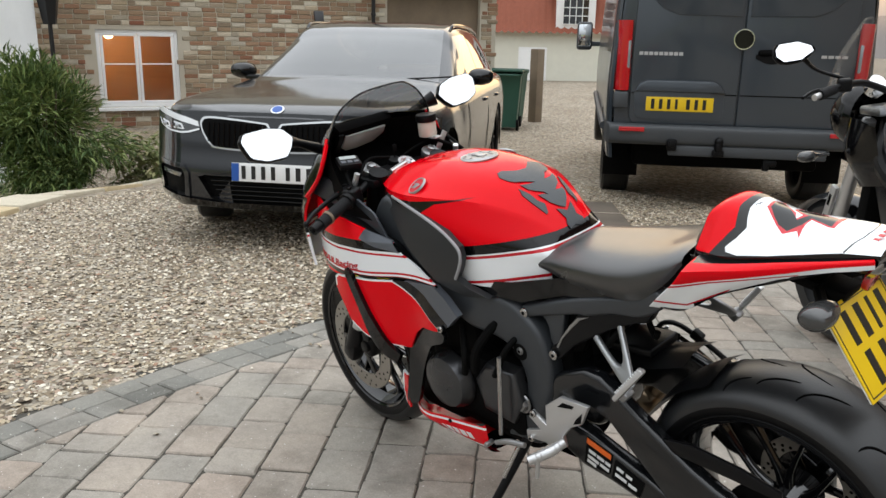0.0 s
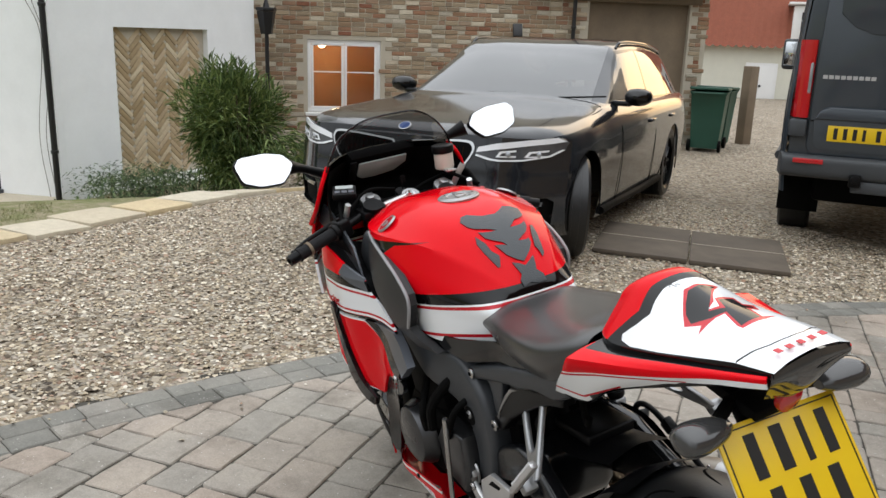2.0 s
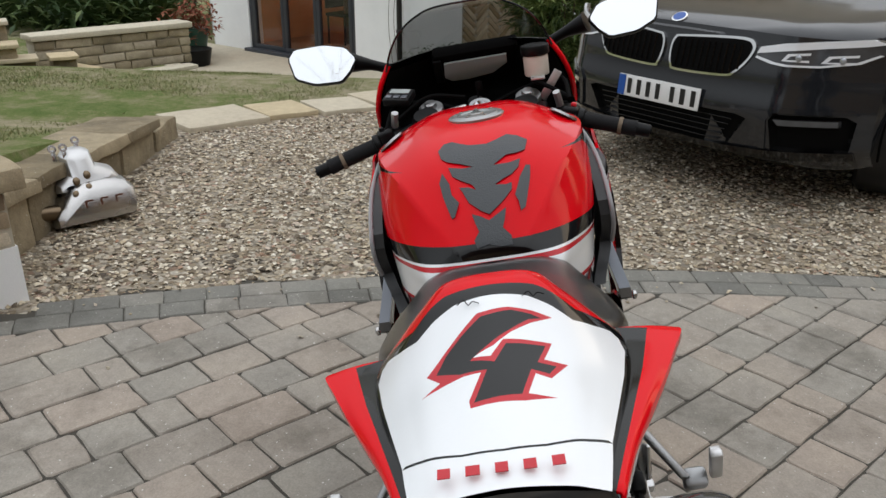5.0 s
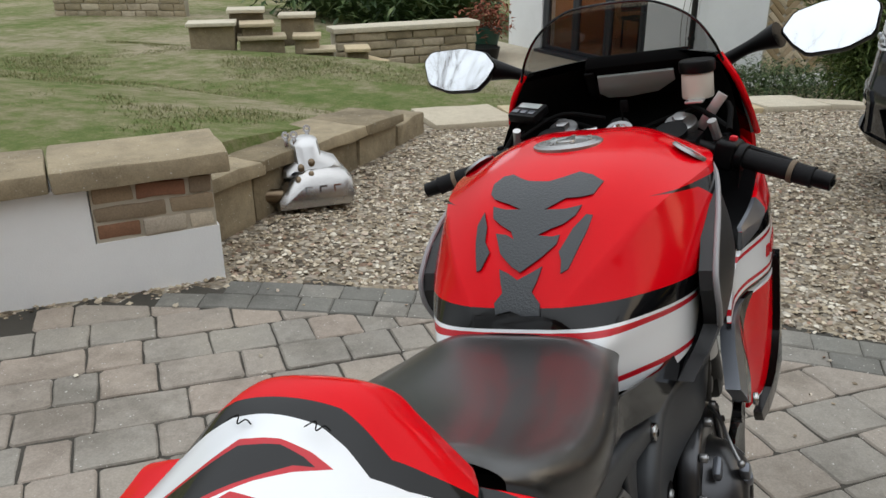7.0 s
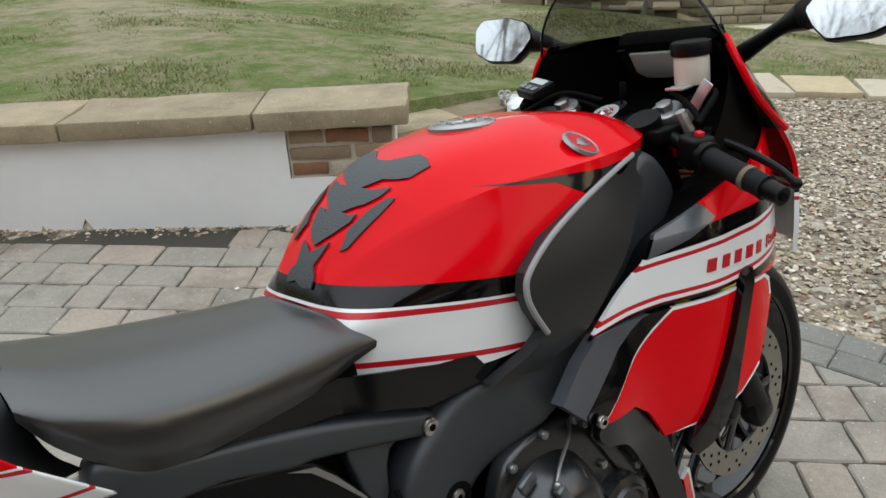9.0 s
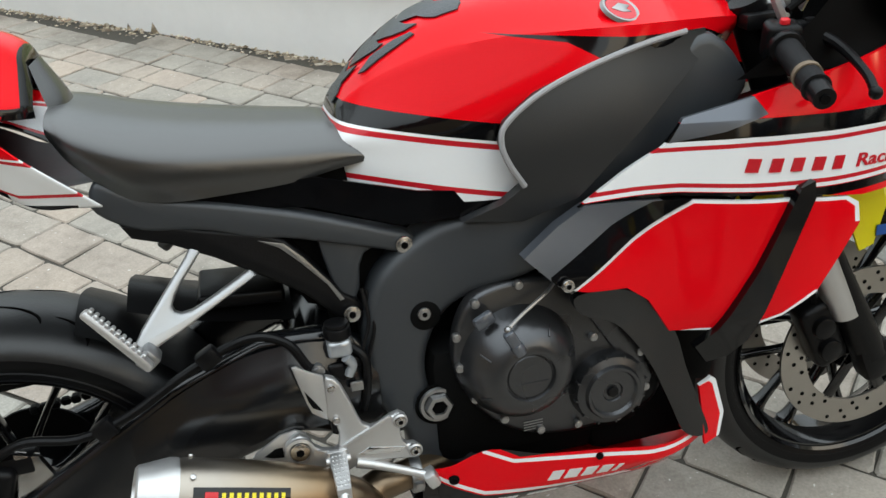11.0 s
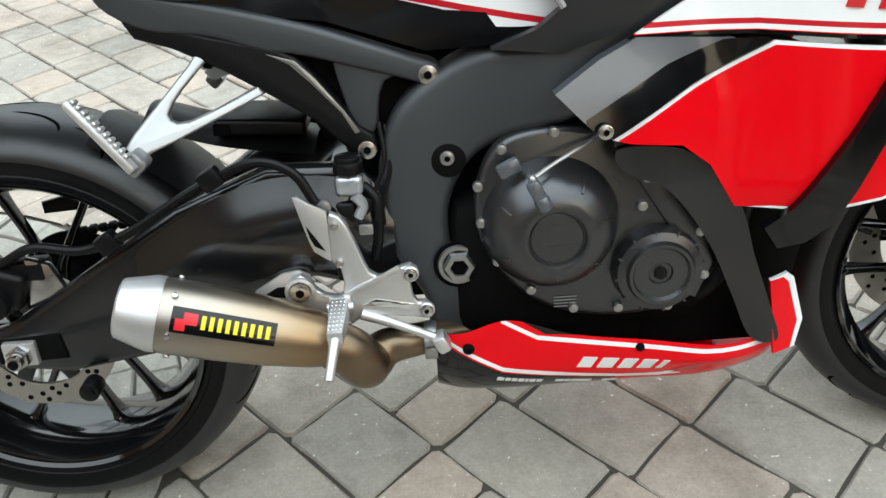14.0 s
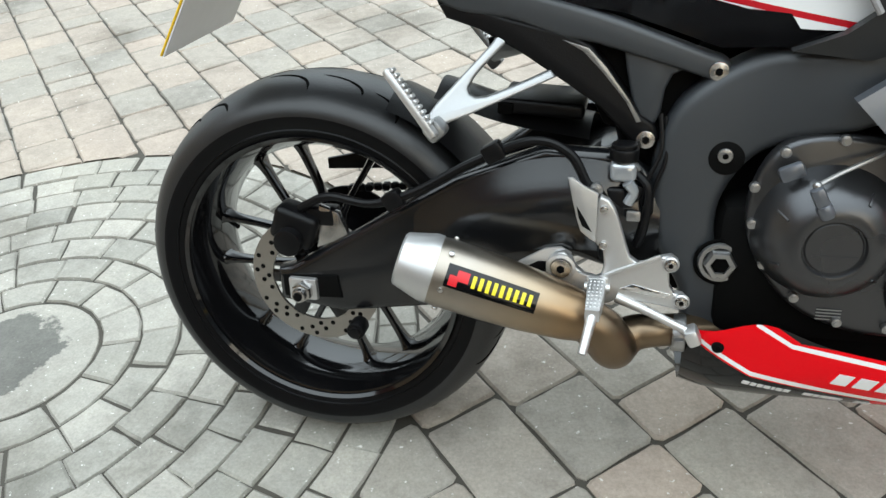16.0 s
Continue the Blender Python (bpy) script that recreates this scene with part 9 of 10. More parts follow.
for s_ in (-1, 1):
    part("roof_rail", tube([(-1.6, s_ * 0.635, 1.37), (-1.8, s_ * 0.64, 1.43), (-2.7, s_ * 0.635, 1.435), (-3.4, s_ * 0.61, 1.395), (-3.55, s_ * 0.60, 1.35)], 0.014, 8), "gloss_black", car)
    mir = part("door_mirror", surf([[(-1.0 + dx, s_ * (0.985 + u * 0.095 * k), 1.02 + v * 0.065 * k) for u, v in ((-1, 0), (-0.7, 0.8), (0.2, 1), (1, 0.6), (1, -0.5), (0.2, -1), (-0.7, -0.8))] for dx, k in ((-0.06, 0.96), (0.0, 1.0), (0.06, 0.8), (0.1, 0.2))], 10, 28, False, True, True), "gloss_black", car)
    part("mirror_foot", bx(0.08, 0.14, 0.04, 0.01, T(-0.98, s_ * 0.88, 0.97)), "gloss_black", mir)
    for x in (-1.95, -2.85):
        part("door_handle", bx(0.2, 0.03, 0.028, 0.008, T(x, s_ * 0.932, 0.80)), "car_paint", car)

def nose_x(y, z):
    """Plan and profile of the front end."""
    y = abs(y)
    b = 0.022 * math.exp(-((z - 0.46) / 0.1) ** 2)
    return 0.88 + b - 0.42 * max(0.0, y - 0.3) ** 1.75 - 0.9 * max(0.0, y - 0.6) ** 1.5 - 0.16 * max(0.0, z - 0.64) - 0.9 * max(0.0, 0.30 - z)


def front_panel(poly, mat, name, lift, side, th=0.04, parent=None, label=""):
    """A panel of the front end: an outline (y, z) laid on the nose."""
    ys = [p[0] for p in poly]
    zs = [p[1] for p in poly]
    st = 0.02
    g = from_grid(np.array([[(0, y, z) for z in np.arange(min(zs) - st, max(zs) + 2 * st, st)] for y in np.arange(min(ys) - st, max(ys) + 2 * st, st)]))
    paint(g, poly, 1, 0, (1, 2))
    bmesh.ops.delete(g, geom=[f for f in g.faces if f.material_index == 0], context="FACES")
    for f in g.faces:
        f.material_index = 0
    for v in g.verts:
        v.co.x = nose_x(v.co.y, v.co.z) + lift
    ex = bmesh.ops.extrude_face_region(g, geom=list(g.faces))
    bmesh.ops.translate(g, vec=(-th, 0, 0), verts=[v for v in ex["geom"] if isinstance(v, bmesh.types.BMVert)])
    for v in g.verts:
        v.co.y *= side
    bmesh.ops.recalc_face_normals(g, faces=g.faces)
    return part(name, g, mat, parent or car, label)


KID = [(0.02, 0.70), (0.035, 0.76), (0.09, 0.775), (0.40, 0.80), (0.475, 0.775), (0.465, 0.71), (0.41, 0.635), (0.35, 0.61), (0.08, 0.598), (0.035, 0.62)]
shrink = lambda poly, k, kz: [(sum(p[0] for p in poly) / len(poly) + (a - sum(p[0] for p in poly) / len(poly)) * k, sum(p[1] for p in poly) / len(poly) + (b - sum(p[1] for p in poly) / len(poly)) * kz) for a, b in poly]
KID = [tuple(p) for p in spline(KID, 48, True)]
KID_IN = shrink(KID, 0.945, 0.88)
HL = [(0.485, 0.765), (0.60, 0.785), (0.75, 0.805), (0.89, 0.822), (0.935, 0.80), (0.92, 0.755), (0.86, 0.715), (0.74, 0.692), (0.62, 0.688), (0.56, 0.694), (0.485, 0.715)]
skin = from_grid(np.array([[(0, y, z) for z in np.arange(0.23, 0.8301, 0.02)] for y in np.linspace(-0.945, 0.945, 96)]))
LOWER = [(-0.50, 0.43), (-0.45, 0.445), (0.45, 0.445), (0.50, 0.43), (0.42, 0.295), (0.36, 0.275), (-0.36, 0.275), (-0.42, 0.295)]
SIDEI = [(0.60, 0.44), (0.62, 0.47), (0.86, 0.475), (0.895, 0.45), (0.88, 0.30), (0.80, 0.28), (0.62, 0.30)]
paint(skin, LOWER, 1, 0, (1, 2))
paint(skin, SIDEI, 1, 0, (1, 2))
paint(skin, [(-a, b) for a, b in SIDEI], 1, 0, (1, 2))
for v in skin.verts:
    y, z = v.co.y, min(v.co.z, 0.845 - 0.035 * abs(v.co.y))
    v.co.z = z
    v.co.x = nose_x(y, z)
for f in skin.faces:
    if f.material_index == 1:
        for v in f.verts:
            if all(e_.material_index == 1 for e_ in v.link_faces):
                v.co.x = nose_x(v.co.y, v.co.z) - 0.035
bmesh.ops.recalc_face_normals(skin, faces=skin.faces)
bump = part("front_bumper", skin, ["car_paint", "matt_black"], car, "sculpted front bumper with black intakes")
for k in range(5):
    part("intake_bar", bx(0.012, 0.84 - 0.03 * k, 0.006, 0.002, T(0.86, 0, 0.41 - 0.028 * k)), "gloss_black", bump)
for s_ in (-1, 1):
    kd = front_panel(KID, "chrome", "kidney_grille", 0.014, s_, 0.05, None, "chrome-framed kidney grille")
    front_panel(KID_IN, "matt_black", "grille_recess", 0.0165, s_, 0.03, kd)
    for k in range(11):
        y = 0.075 + 0.034 * k
        z0, z1 = 0.625 + 0.05 * max(0, (y - 0.36) / 0.1), 0.76 + 0.01 * y
        part("grille_slat", surf([[(nose_x(y, z) + 0.018 + d, s_ * (y + w), z) for d, w in ((0, -0.006), (0.009, 0.0), (0, 0.006))] for z in np.linspace(z0, z1, 4)], 8, 5), "gloss_black", kd)
    hl = front_panel(HL, "lamp_inner", "head_lamp", 0.006, s_)
    front_panel([(0.50, 0.765), (0.60, 0.79), (0.75, 0.81), (0.88, 0.825), (0.925, 0.805), (0.87, 0.793), (0.75, 0.778), (0.60, 0.755), (0.49, 0.735)], "lamp_brow", "lamp_brow", 0.012, s_, 0.02, hl, "bright daytime lamp bar")
    front_panel([(0.56, 0.694), (0.62, 0.688), (0.74, 0.692), (0.86, 0.715), (0.92, 0.755), (0.908, 0.758), (0.85, 0.723), (0.74, 0.701), (0.63, 0.697), (0.57, 0.704), (0.49, 0.724), (0.485, 0.715)], "lamp_brow", "lamp_edge", 0.010, s_, 0.02, hl)
    for y0, y1 in ((0.60, 0.70), (0.74, 0.85)):
        front_panel([(y0, 0.712), (y0 + 0.02, 0.745), (y1, 0.755), (y1, 0.744), (y0 + 0.032, 0.736), (y0 + 0.018, 0.718), (y1, 0.722), (y1, 0.712)], "lamp_brow", "light_guide", 0.009, s_, 0.015, hl)
        part("lamp_lens", ball(0.017, T(nose_x((y0 + y1) / 2, 0.73) + 0.002, s_ * ((y0 + y1) / 2 + 0.012), 0.729) @ Matrix.Diagonal((0.5, 1, 1, 1))), "lamp_clear", hl)
    front_panel([(0.62, 0.445), (0.84, 0.452), (0.84, 0.425), (0.64, 0.418)], "lamp_inner", "fog_trim", 0.002, s_, 0.03, bump, "bright fog lamp strip")
for s_ in (-1, 1):
    front_panel([(0.0, 0.278), (0.40, 0.278), (0.56, 0.288), (0.90, 0.305), (0.90, 0.262), (0.56, 0.236), (0.0, 0.236)], "gloss_black", "front_lip", 0.016, s_, 0.05, bump, "gloss black lower lip")
    front_panel([(0.565, 0.45), (0.60, 0.50), (0.88, 0.505), (0.90, 0.485), (0.62, 0.478), (0.595, 0.44), (0.60, 0.30), (0.575, 0.30)], "car_paint", "intake_frame", 0.012, s_, 0.03, bump)
fp = part("number_plate", bx(0.008, 0.52, 0.111, 0.002, T(0.918, 0, 0.478) @ rot(-4, "Y")), "plate_white", car, "white front number plate with dark bars and a blue band")
part("plate_band", bx(0.002, 0.046, 0.106, 0, T(0.9235, -0.235, 0.478) @ rot(-4, "Y")), "blue", fp)
bar_parts("plate_character", [0.026, -0.004, 0.026, -0.004, 0.026, -0.004, 0.026, -0.034, 0.026, -0.004, 0.03, -0.004, 0.026], 0.079, 0.016, 0.002, T(0.924, -0.195, 0.478) @ Matrix(((0, 0, 1, 0), (1, 0, 0, 0), (0, 1, 0, 0), (0, 0, 0, 1))), "plate_black", fp)
bdg = part("badge", cy(0.041, 0.012, 30, 0.003, T(0.812, 0, 0.846) @ rot(32, "Y")), "chrome", car, "round bonnet badge")
part("badge_disc", cy(0.033, 0.0145, 24, 0, T(0.812, 0, 0.846) @ rot(32, "Y")), "blue", bdg)
for s_ in (-1, 1):
    part("bonnet_seam", tube([(0.66, s_ * 0.66, 0.846), (0.3, s_ * 0.80, 0.876), (-0.3, s_ * 0.83, 0.908), (-0.7, s_ * 0.82, 0.945)], 0.004, 6), "matt_black", cbody)
    for x in (-0.88, -2.08, -3.02):
        part("door_seam", tube([(x, s_ * 0.862, 0.95), (x - 0.02, s_ * 0.934, 0.72), (x - 0.02, s_ * 0.928, 0.38), (x, s_ * 0.905, 0.24)], 0.0026, 6), "matt_black", cbody)
    part("side_sill", tube([(-0.45, s_ * 0.915, 0.24), (-1.5, s_ * 0.925, 0.235), (-2.5, s_ * 0.925, 0.24)], 0.03, 8), "matt_black", cbody)
    part("wheel_arch", tube([(0.375 * math.cos(a), s_ * 0.925, 0.335 + 0.375 * math.sin(a)) for a in np.linspace(radians(-15), radians(195), 14)], 0.006, 6), "matt_black", cbody)
    part("wheel_arch", tube([(-2.975 + 0.375 * math.cos(a), s_ * 0.925, 0.335 + 0.375 * math.sin(a)) for a in np.linspace(radians(-15), radians(195), 14)], 0.006, 6), "matt_black", cbody)
for x, y, st_ in ((0, 0.80, 22), (0, -0.80, 22), (-2.975, 0.80, 0), (-2.975, -0.80, 0)):
    road_wheel(car, T(x, y, 0.335) @ rot(st_, "Z") @ rot(180 if y > 0 else 0, "Z"), 0.335, 0.245, 10, "dark_grey")
for y in (-0.35, 0.35):
    part("wiper", tube([(-0.72, y, 0.99), (-0.76, y + 0.25, 1.005), (-0.80, y + 0.45, 1.02)], 0.006, 6), "matt_black", car)

# ---- the dark van ----
VAN = Matrix.Translation((2.661, -4.464, -0.185)) @ rot(-51.3, "Z")
van = thing("panel_van", VAN, "dark blue-grey panel van seen from behind, yellow rear plate", "van")
# local x towards its front, rear doors at x = 0, y to its left
vrows = []
for x, k in ((0.0, 0.955), (0.06, 0.985), (0.3, 1.0), (2.0, 1.0), (4.2, 1.0)):
    vrows.append((x, [(0, 2.58), (0.6 * k, 2.575), (0.84 * k, 2.50), (0.93 * k, 2.2), (1.0 * k, 1.25), (1.005 * k, 0.8), (0.98 * k, 0.45)]))
vrows += [(4.6, [(0, 2.45), (0.6, 2.44), (0.8, 2.36), (0.9, 2.1), (0.99, 1.25), (1.0, 0.8), (0.97, 0.45)]), (5.2, [(0, 1.6), (0.5, 1.58), (0.75, 1.5), (0.86, 1.35), (0.95, 1.1), (0.97, 0.8), (0.94, 0.45)]), (5.75, [(0, 1.15), (0.4, 1.13), (0.6, 1.08), (0.7, 1.0), (0.75, 0.9), (0.76, 0.7), (0.74, 0.45)])]
vb = half_sections(vrows, 60, 61)
for cx_ in (0.98, 4.75):
    paint(vb, circle_poly(cx_, 0.36, 0.42), 1)
bmesh.ops.delete(vb, geom=[f for f in vb.faces if f.material_index == 1], context="FACES")
paint(vb, [(4.3, 1.4), (4.3, 2.05), (4.55, 2.05), (5.05, 1.45)], 2)
vbody = part("body", vb, ["van", "matt_black", "car_glass"], van, "dark blue-grey bodywork")
part("rear_panel", prism([(-0.94, 0.6), (0.94, 0.6), (0.955, 1.25), (0.885, 2.2), (0.80, 2.48), (0.55, 2.56), (-0.55, 2.56), (-0.80, 2.48), (-0.885, 2.2), (-0.955, 1.25)], 0.04, 0.012, T(0.02, 0, 0) @ Matrix(((0, 0, 1, 0), (1, 0, 0, 0), (0, 1, 0, 0), (0, 0, 0, 1)))), "van", van)
YZ = lambda x: Matrix(((0, 0, 1, x), (1, 0, 0, 0), (0, 1, 0, 0), (0, 0, 0, 1)))
for s_ in (-1, 1):
    sw_ = lambda poly: [(s_ * y, z) for y, z in poly]
    d_ = part("rear_door", prism(sw_([(0.006, 0.74), (0.80, 0.74), (0.83, 0.80), (0.83, 1.3), (0.80, 2.3), (0.006, 2.3)]), 0.03, 0.012, YZ(-0.012)), "van", van, "dark blue-grey rear door")
    part("window_blank", prism(sw_([(0.03, 1.58), (0.5, 1.585), (0.62, 1.63), (0.72, 1.72), (0.74, 2.2), (0.03, 2.2)]), 0.012, 0.006, YZ(-0.03)), "van", d_, "pressed window blank")
    part("pressing_line", prism(sw_([(0.01, 0.985), (0.82, 0.985), (0.82, 0.976), (0.01, 0.976)]), 0.004, 0.001, YZ(-0.027)), "matt_black", d_)
    lp_ = part("tail_lamp", surf([[(-0.03 + dx, s_ * (0.895 + u), z) for u, dx in ((-0.055, 0.015), (-0.04, -0.012), (0.03, -0.012), (0.075, 0.09))] for z in (1.0, 1.03, 1.3, 1.51, 1.54)], 12, 10), "lamp_red", van, "tall red tail lamp")
    part("lamp_white", bx(0.012, 0.05, 0.22, 0.012, T(-0.040, s_ * 0.872, 1.28), 2), "lamp_clear", lp_)
    part("bumper_corner", bx(0.06, 0.12, 0.13, 0.02, T(-0.03, s_ * 0.9, 0.925), 2), "van_plastic", van)
    part("bumper_reflector", bx(0.012, 0.2, 0.035, 0.004, T(-0.102, s_ * 0.80, 0.70)), "lamp_red", van)
    wm = part("wing_mirror", bx(0.12, 0.2, 0.36, 0.04, T(4.5, s_ * 1.2, 1.40), 3), "van_plastic", van, "black wing mirror")
    part("mirror_glass", bx(0.006, 0.16, 0.28, 0.01, T(4.437, s_ * 1.2, 1.41)), "mirror", wm)
    part("mirror_arm", bx(0.08, 0.2, 0.06, 0.01, T(4.53, s_ * 1.05, 1.30)), "van_plastic", wm)
    part("mud_flap", bx(0.02, 0.3, 0.38, 0.005, T(0.5, s_ * 0.84, 0.42)), "matt_black", van)
    part("side_trim", tube([(0.3, s_ * 1.01, 0.68), (2.5, s_ * 1.012, 0.68), (4.2, s_ * 1.01, 0.68)], 0.035, 8), "van_plastic", van)
bmp = part("rear_bumper", surf([[(0.2, -1.01, z), (-0.03 - d, -0.98, z), (-0.07 - d, -0.92, z), (-0.09 - d, -0.5, z), (-0.095 - d, 0, z), (-0.09 - d, 0.5, z), (-0.07 - d, 0.92, z), (-0.03 - d, 0.98, z), (0.2, 1.01, z)] for z, d in ((0.575, -0.04), (0.60, 0.0), (0.66, 0.012), (0.72, 0.008), (0.735, -0.03), (0.74, -0.08))], 20, 50), "van_plastic", van, "dark plastic rear bumper with step")
tb = part("tow_bar", bx(0.06, 1.2, 0.085, 0.012, T(-0.06, -0.1, 0.54)), "van_plastic", van, "grey tow bar with ball hitch")
part("tow_ball", join(cy(0.032, 0.07, 16, 0.008, T(-0.115, 0.12, 0.58)), ball(0.034, T(-0.115, 0.12, 0.625)), bx(0.06, 0.09, 0.05, 0.01, T(-0.1, 0.12, 0.53))), "satin_black", tb)
part("tow_socket", join(bx(0.06, 0.08, 0.09, 0.014, T(-0.1, 0.48, 0.585)), cy(0.03, 0.05, 14, 0.005, T(-0.13, 0.48, 0.6) @ rot(90, "Y"))), "satin_black", tb)
part("tow_eye", join(bx(0.04, 0.1, 0.05, 0.01, T(-0.06, -0.29, 0.46)), bx(0.04, 0.05, 0.08, 0.01, T(-0.06, -0.26, 0.44))), "satin_black", tb)
rec = part("plate_recess", prism([(0.10, 0.80), (0.16, 0.77), (0.72, 0.77), (0.78, 0.80), (0.80, 1.01), (0.10, 1.01)], 0.008, 0.003, YZ(-0.027)), "van", van)
vp = part("number_plate", bx(0.008, 0.52, 0.111, 0.002, T(-0.036, 0.44, 0.90)), "plate_yellow", van, "yellow rear number plate with dark bars")
VM = Matrix(((0, 0, -1, 0), (-1, 0, 0, 0), (0, 1, 0, 0), (0, 0, 0, 1)))
bar_parts("plate_character", [0.026, -0.004, 0.026, -0.004, 0.026, -0.004, 0.02, -0.034, 0.028, -0.004, 0.026, -0.004, 0.026], 0.079, 0.016, 0.002, T(-0.041, 0.66, 0.90) @ VM, "plate_black", vp)
part("plate_hood", prism([(0.10, 0.995), (0.80, 0.995), (0.76, 1.06), (0.70, 1.085), (0.20, 1.085), (0.14, 1.06)], 0.05, 0.014, YZ(-0.035)), "van", van)
sb = part("star_badge", rev([(0.07, -0.006), (0.078, -0.006), (0.078, 0.006), (0.07, 0.006)], 40, T(-0.034, 0.0, 1.41) @ rot(90, "Y"), True), "chrome", van, "round chrome badge ring, plain")
part("badge_disc", cy(0.07, 0.006, 36, 0, T(-0.031, 0, 1.41) @ rot(90, "Y")), "gloss_black", sb)
dh = part("door_handle", bx(0.03, 0.23, 0.05, 0.02, T(-0.035, -0.23, 1.31), 3), "matt_black", van)
part("handle_cup", surf([[(-0.028, -0.10, 1.28 + dz), (-0.03, -0.2, 1.25 + dz * 1.6), (-0.03, -0.3, 1.26 + dz * 1.3), (-0.028, -0.36, 1.29 + dz)] for dz in (-0.015, 0.0, 0.02)], 8, 12), "satin_black", dh)
part("model_lettering", bars([0.03] * 9, 0.026, 0.008, 0.004, T(-0.028, 0.78, 1.29) @ VM), "alu", van, "silver model lettering as plain bars")
part("size_lettering", bars([0.04] * 4, 0.022, 0.01, 0.004, T(-0.028, -0.58, 1.29) @ VM), "alu", van)
part("web_lettering", bars([0.022] * 20, 0.026, 0.008, 0.003, T(-0.038, -0.06, 1.80) @ VM), "decal_white", van, "white lettering as plain bars")
part("underbody", bx(5.2, 1.5, 0.3, 0.04, T(2.9, 0, 0.5)), "matt_black", van)
for x in (0.98, 4.75):
    for y in (-0.86, 0.86):
        road_wheel(van, T(x, y, 0.35) @ rot(180 if y > 0 else 0, "Z"), 0.35, 0.25, 6, "van_plastic")

# ---- the second motorcycle, black and silver, half seen beside the van ----
b2z = ground_z(0.45, -2.2)
B2 = Matrix.Translation((0.74, -2.03, b2z)) @ rot(-31, "Z") @ rot(-6, "X") @ Matrix.Diagonal((1, 1, 1.11, 1))
# local origin under the front wheel, x forward
nk = thing("silver_motorcycle", B2, "black and silver roadster motorcycle on its stand", "motorcycle")
w2 = part("front_wheel", rev([(0.205, -0.045), (0.215, -0.05), (0.19, 0.0), (0.215, 0.05), (0.205, 0.045), (0.18, 0.0)], 48, T(0, 0, 0.30) @ AY, True), "satin_black", nk)
part("tyre", rev([(0.215, -0.045), (0.26, -0.058), (0.29, -0.035), (0.298, 0), (0.29, 0.035), (0.26, 0.058), (0.215, 0.045)], 56, T(0, 0, 0.30) @ AY, False), "rubber", w2)
for k in range(6):
    part("spoke", bx(0.19, 0.03, 0.025, 0.006, T(0, 0, 0.3) @ rot(60 * k, "Y") @ T(0.1, 0, 0)), "satin_black", w2)
rw2 = part("rear_wheel", rev([(0.205, -0.06), (0.215, -0.065), (0.19, 0.0), (0.215, 0.065), (0.205, 0.06), (0.18, 0.0)], 48, T(-1.42, 0, 0.30) @ AY, True), "satin_black", nk)
part("tyre", rev([(0.215, -0.06), (0.26, -0.085), (0.29, -0.055), (0.302, 0), (0.29, 0.055), (0.26, 0.085), (0.215, 0.06)], 56, T(-1.42, 0, 0.302) @ AY, False), "rubber", rw2)
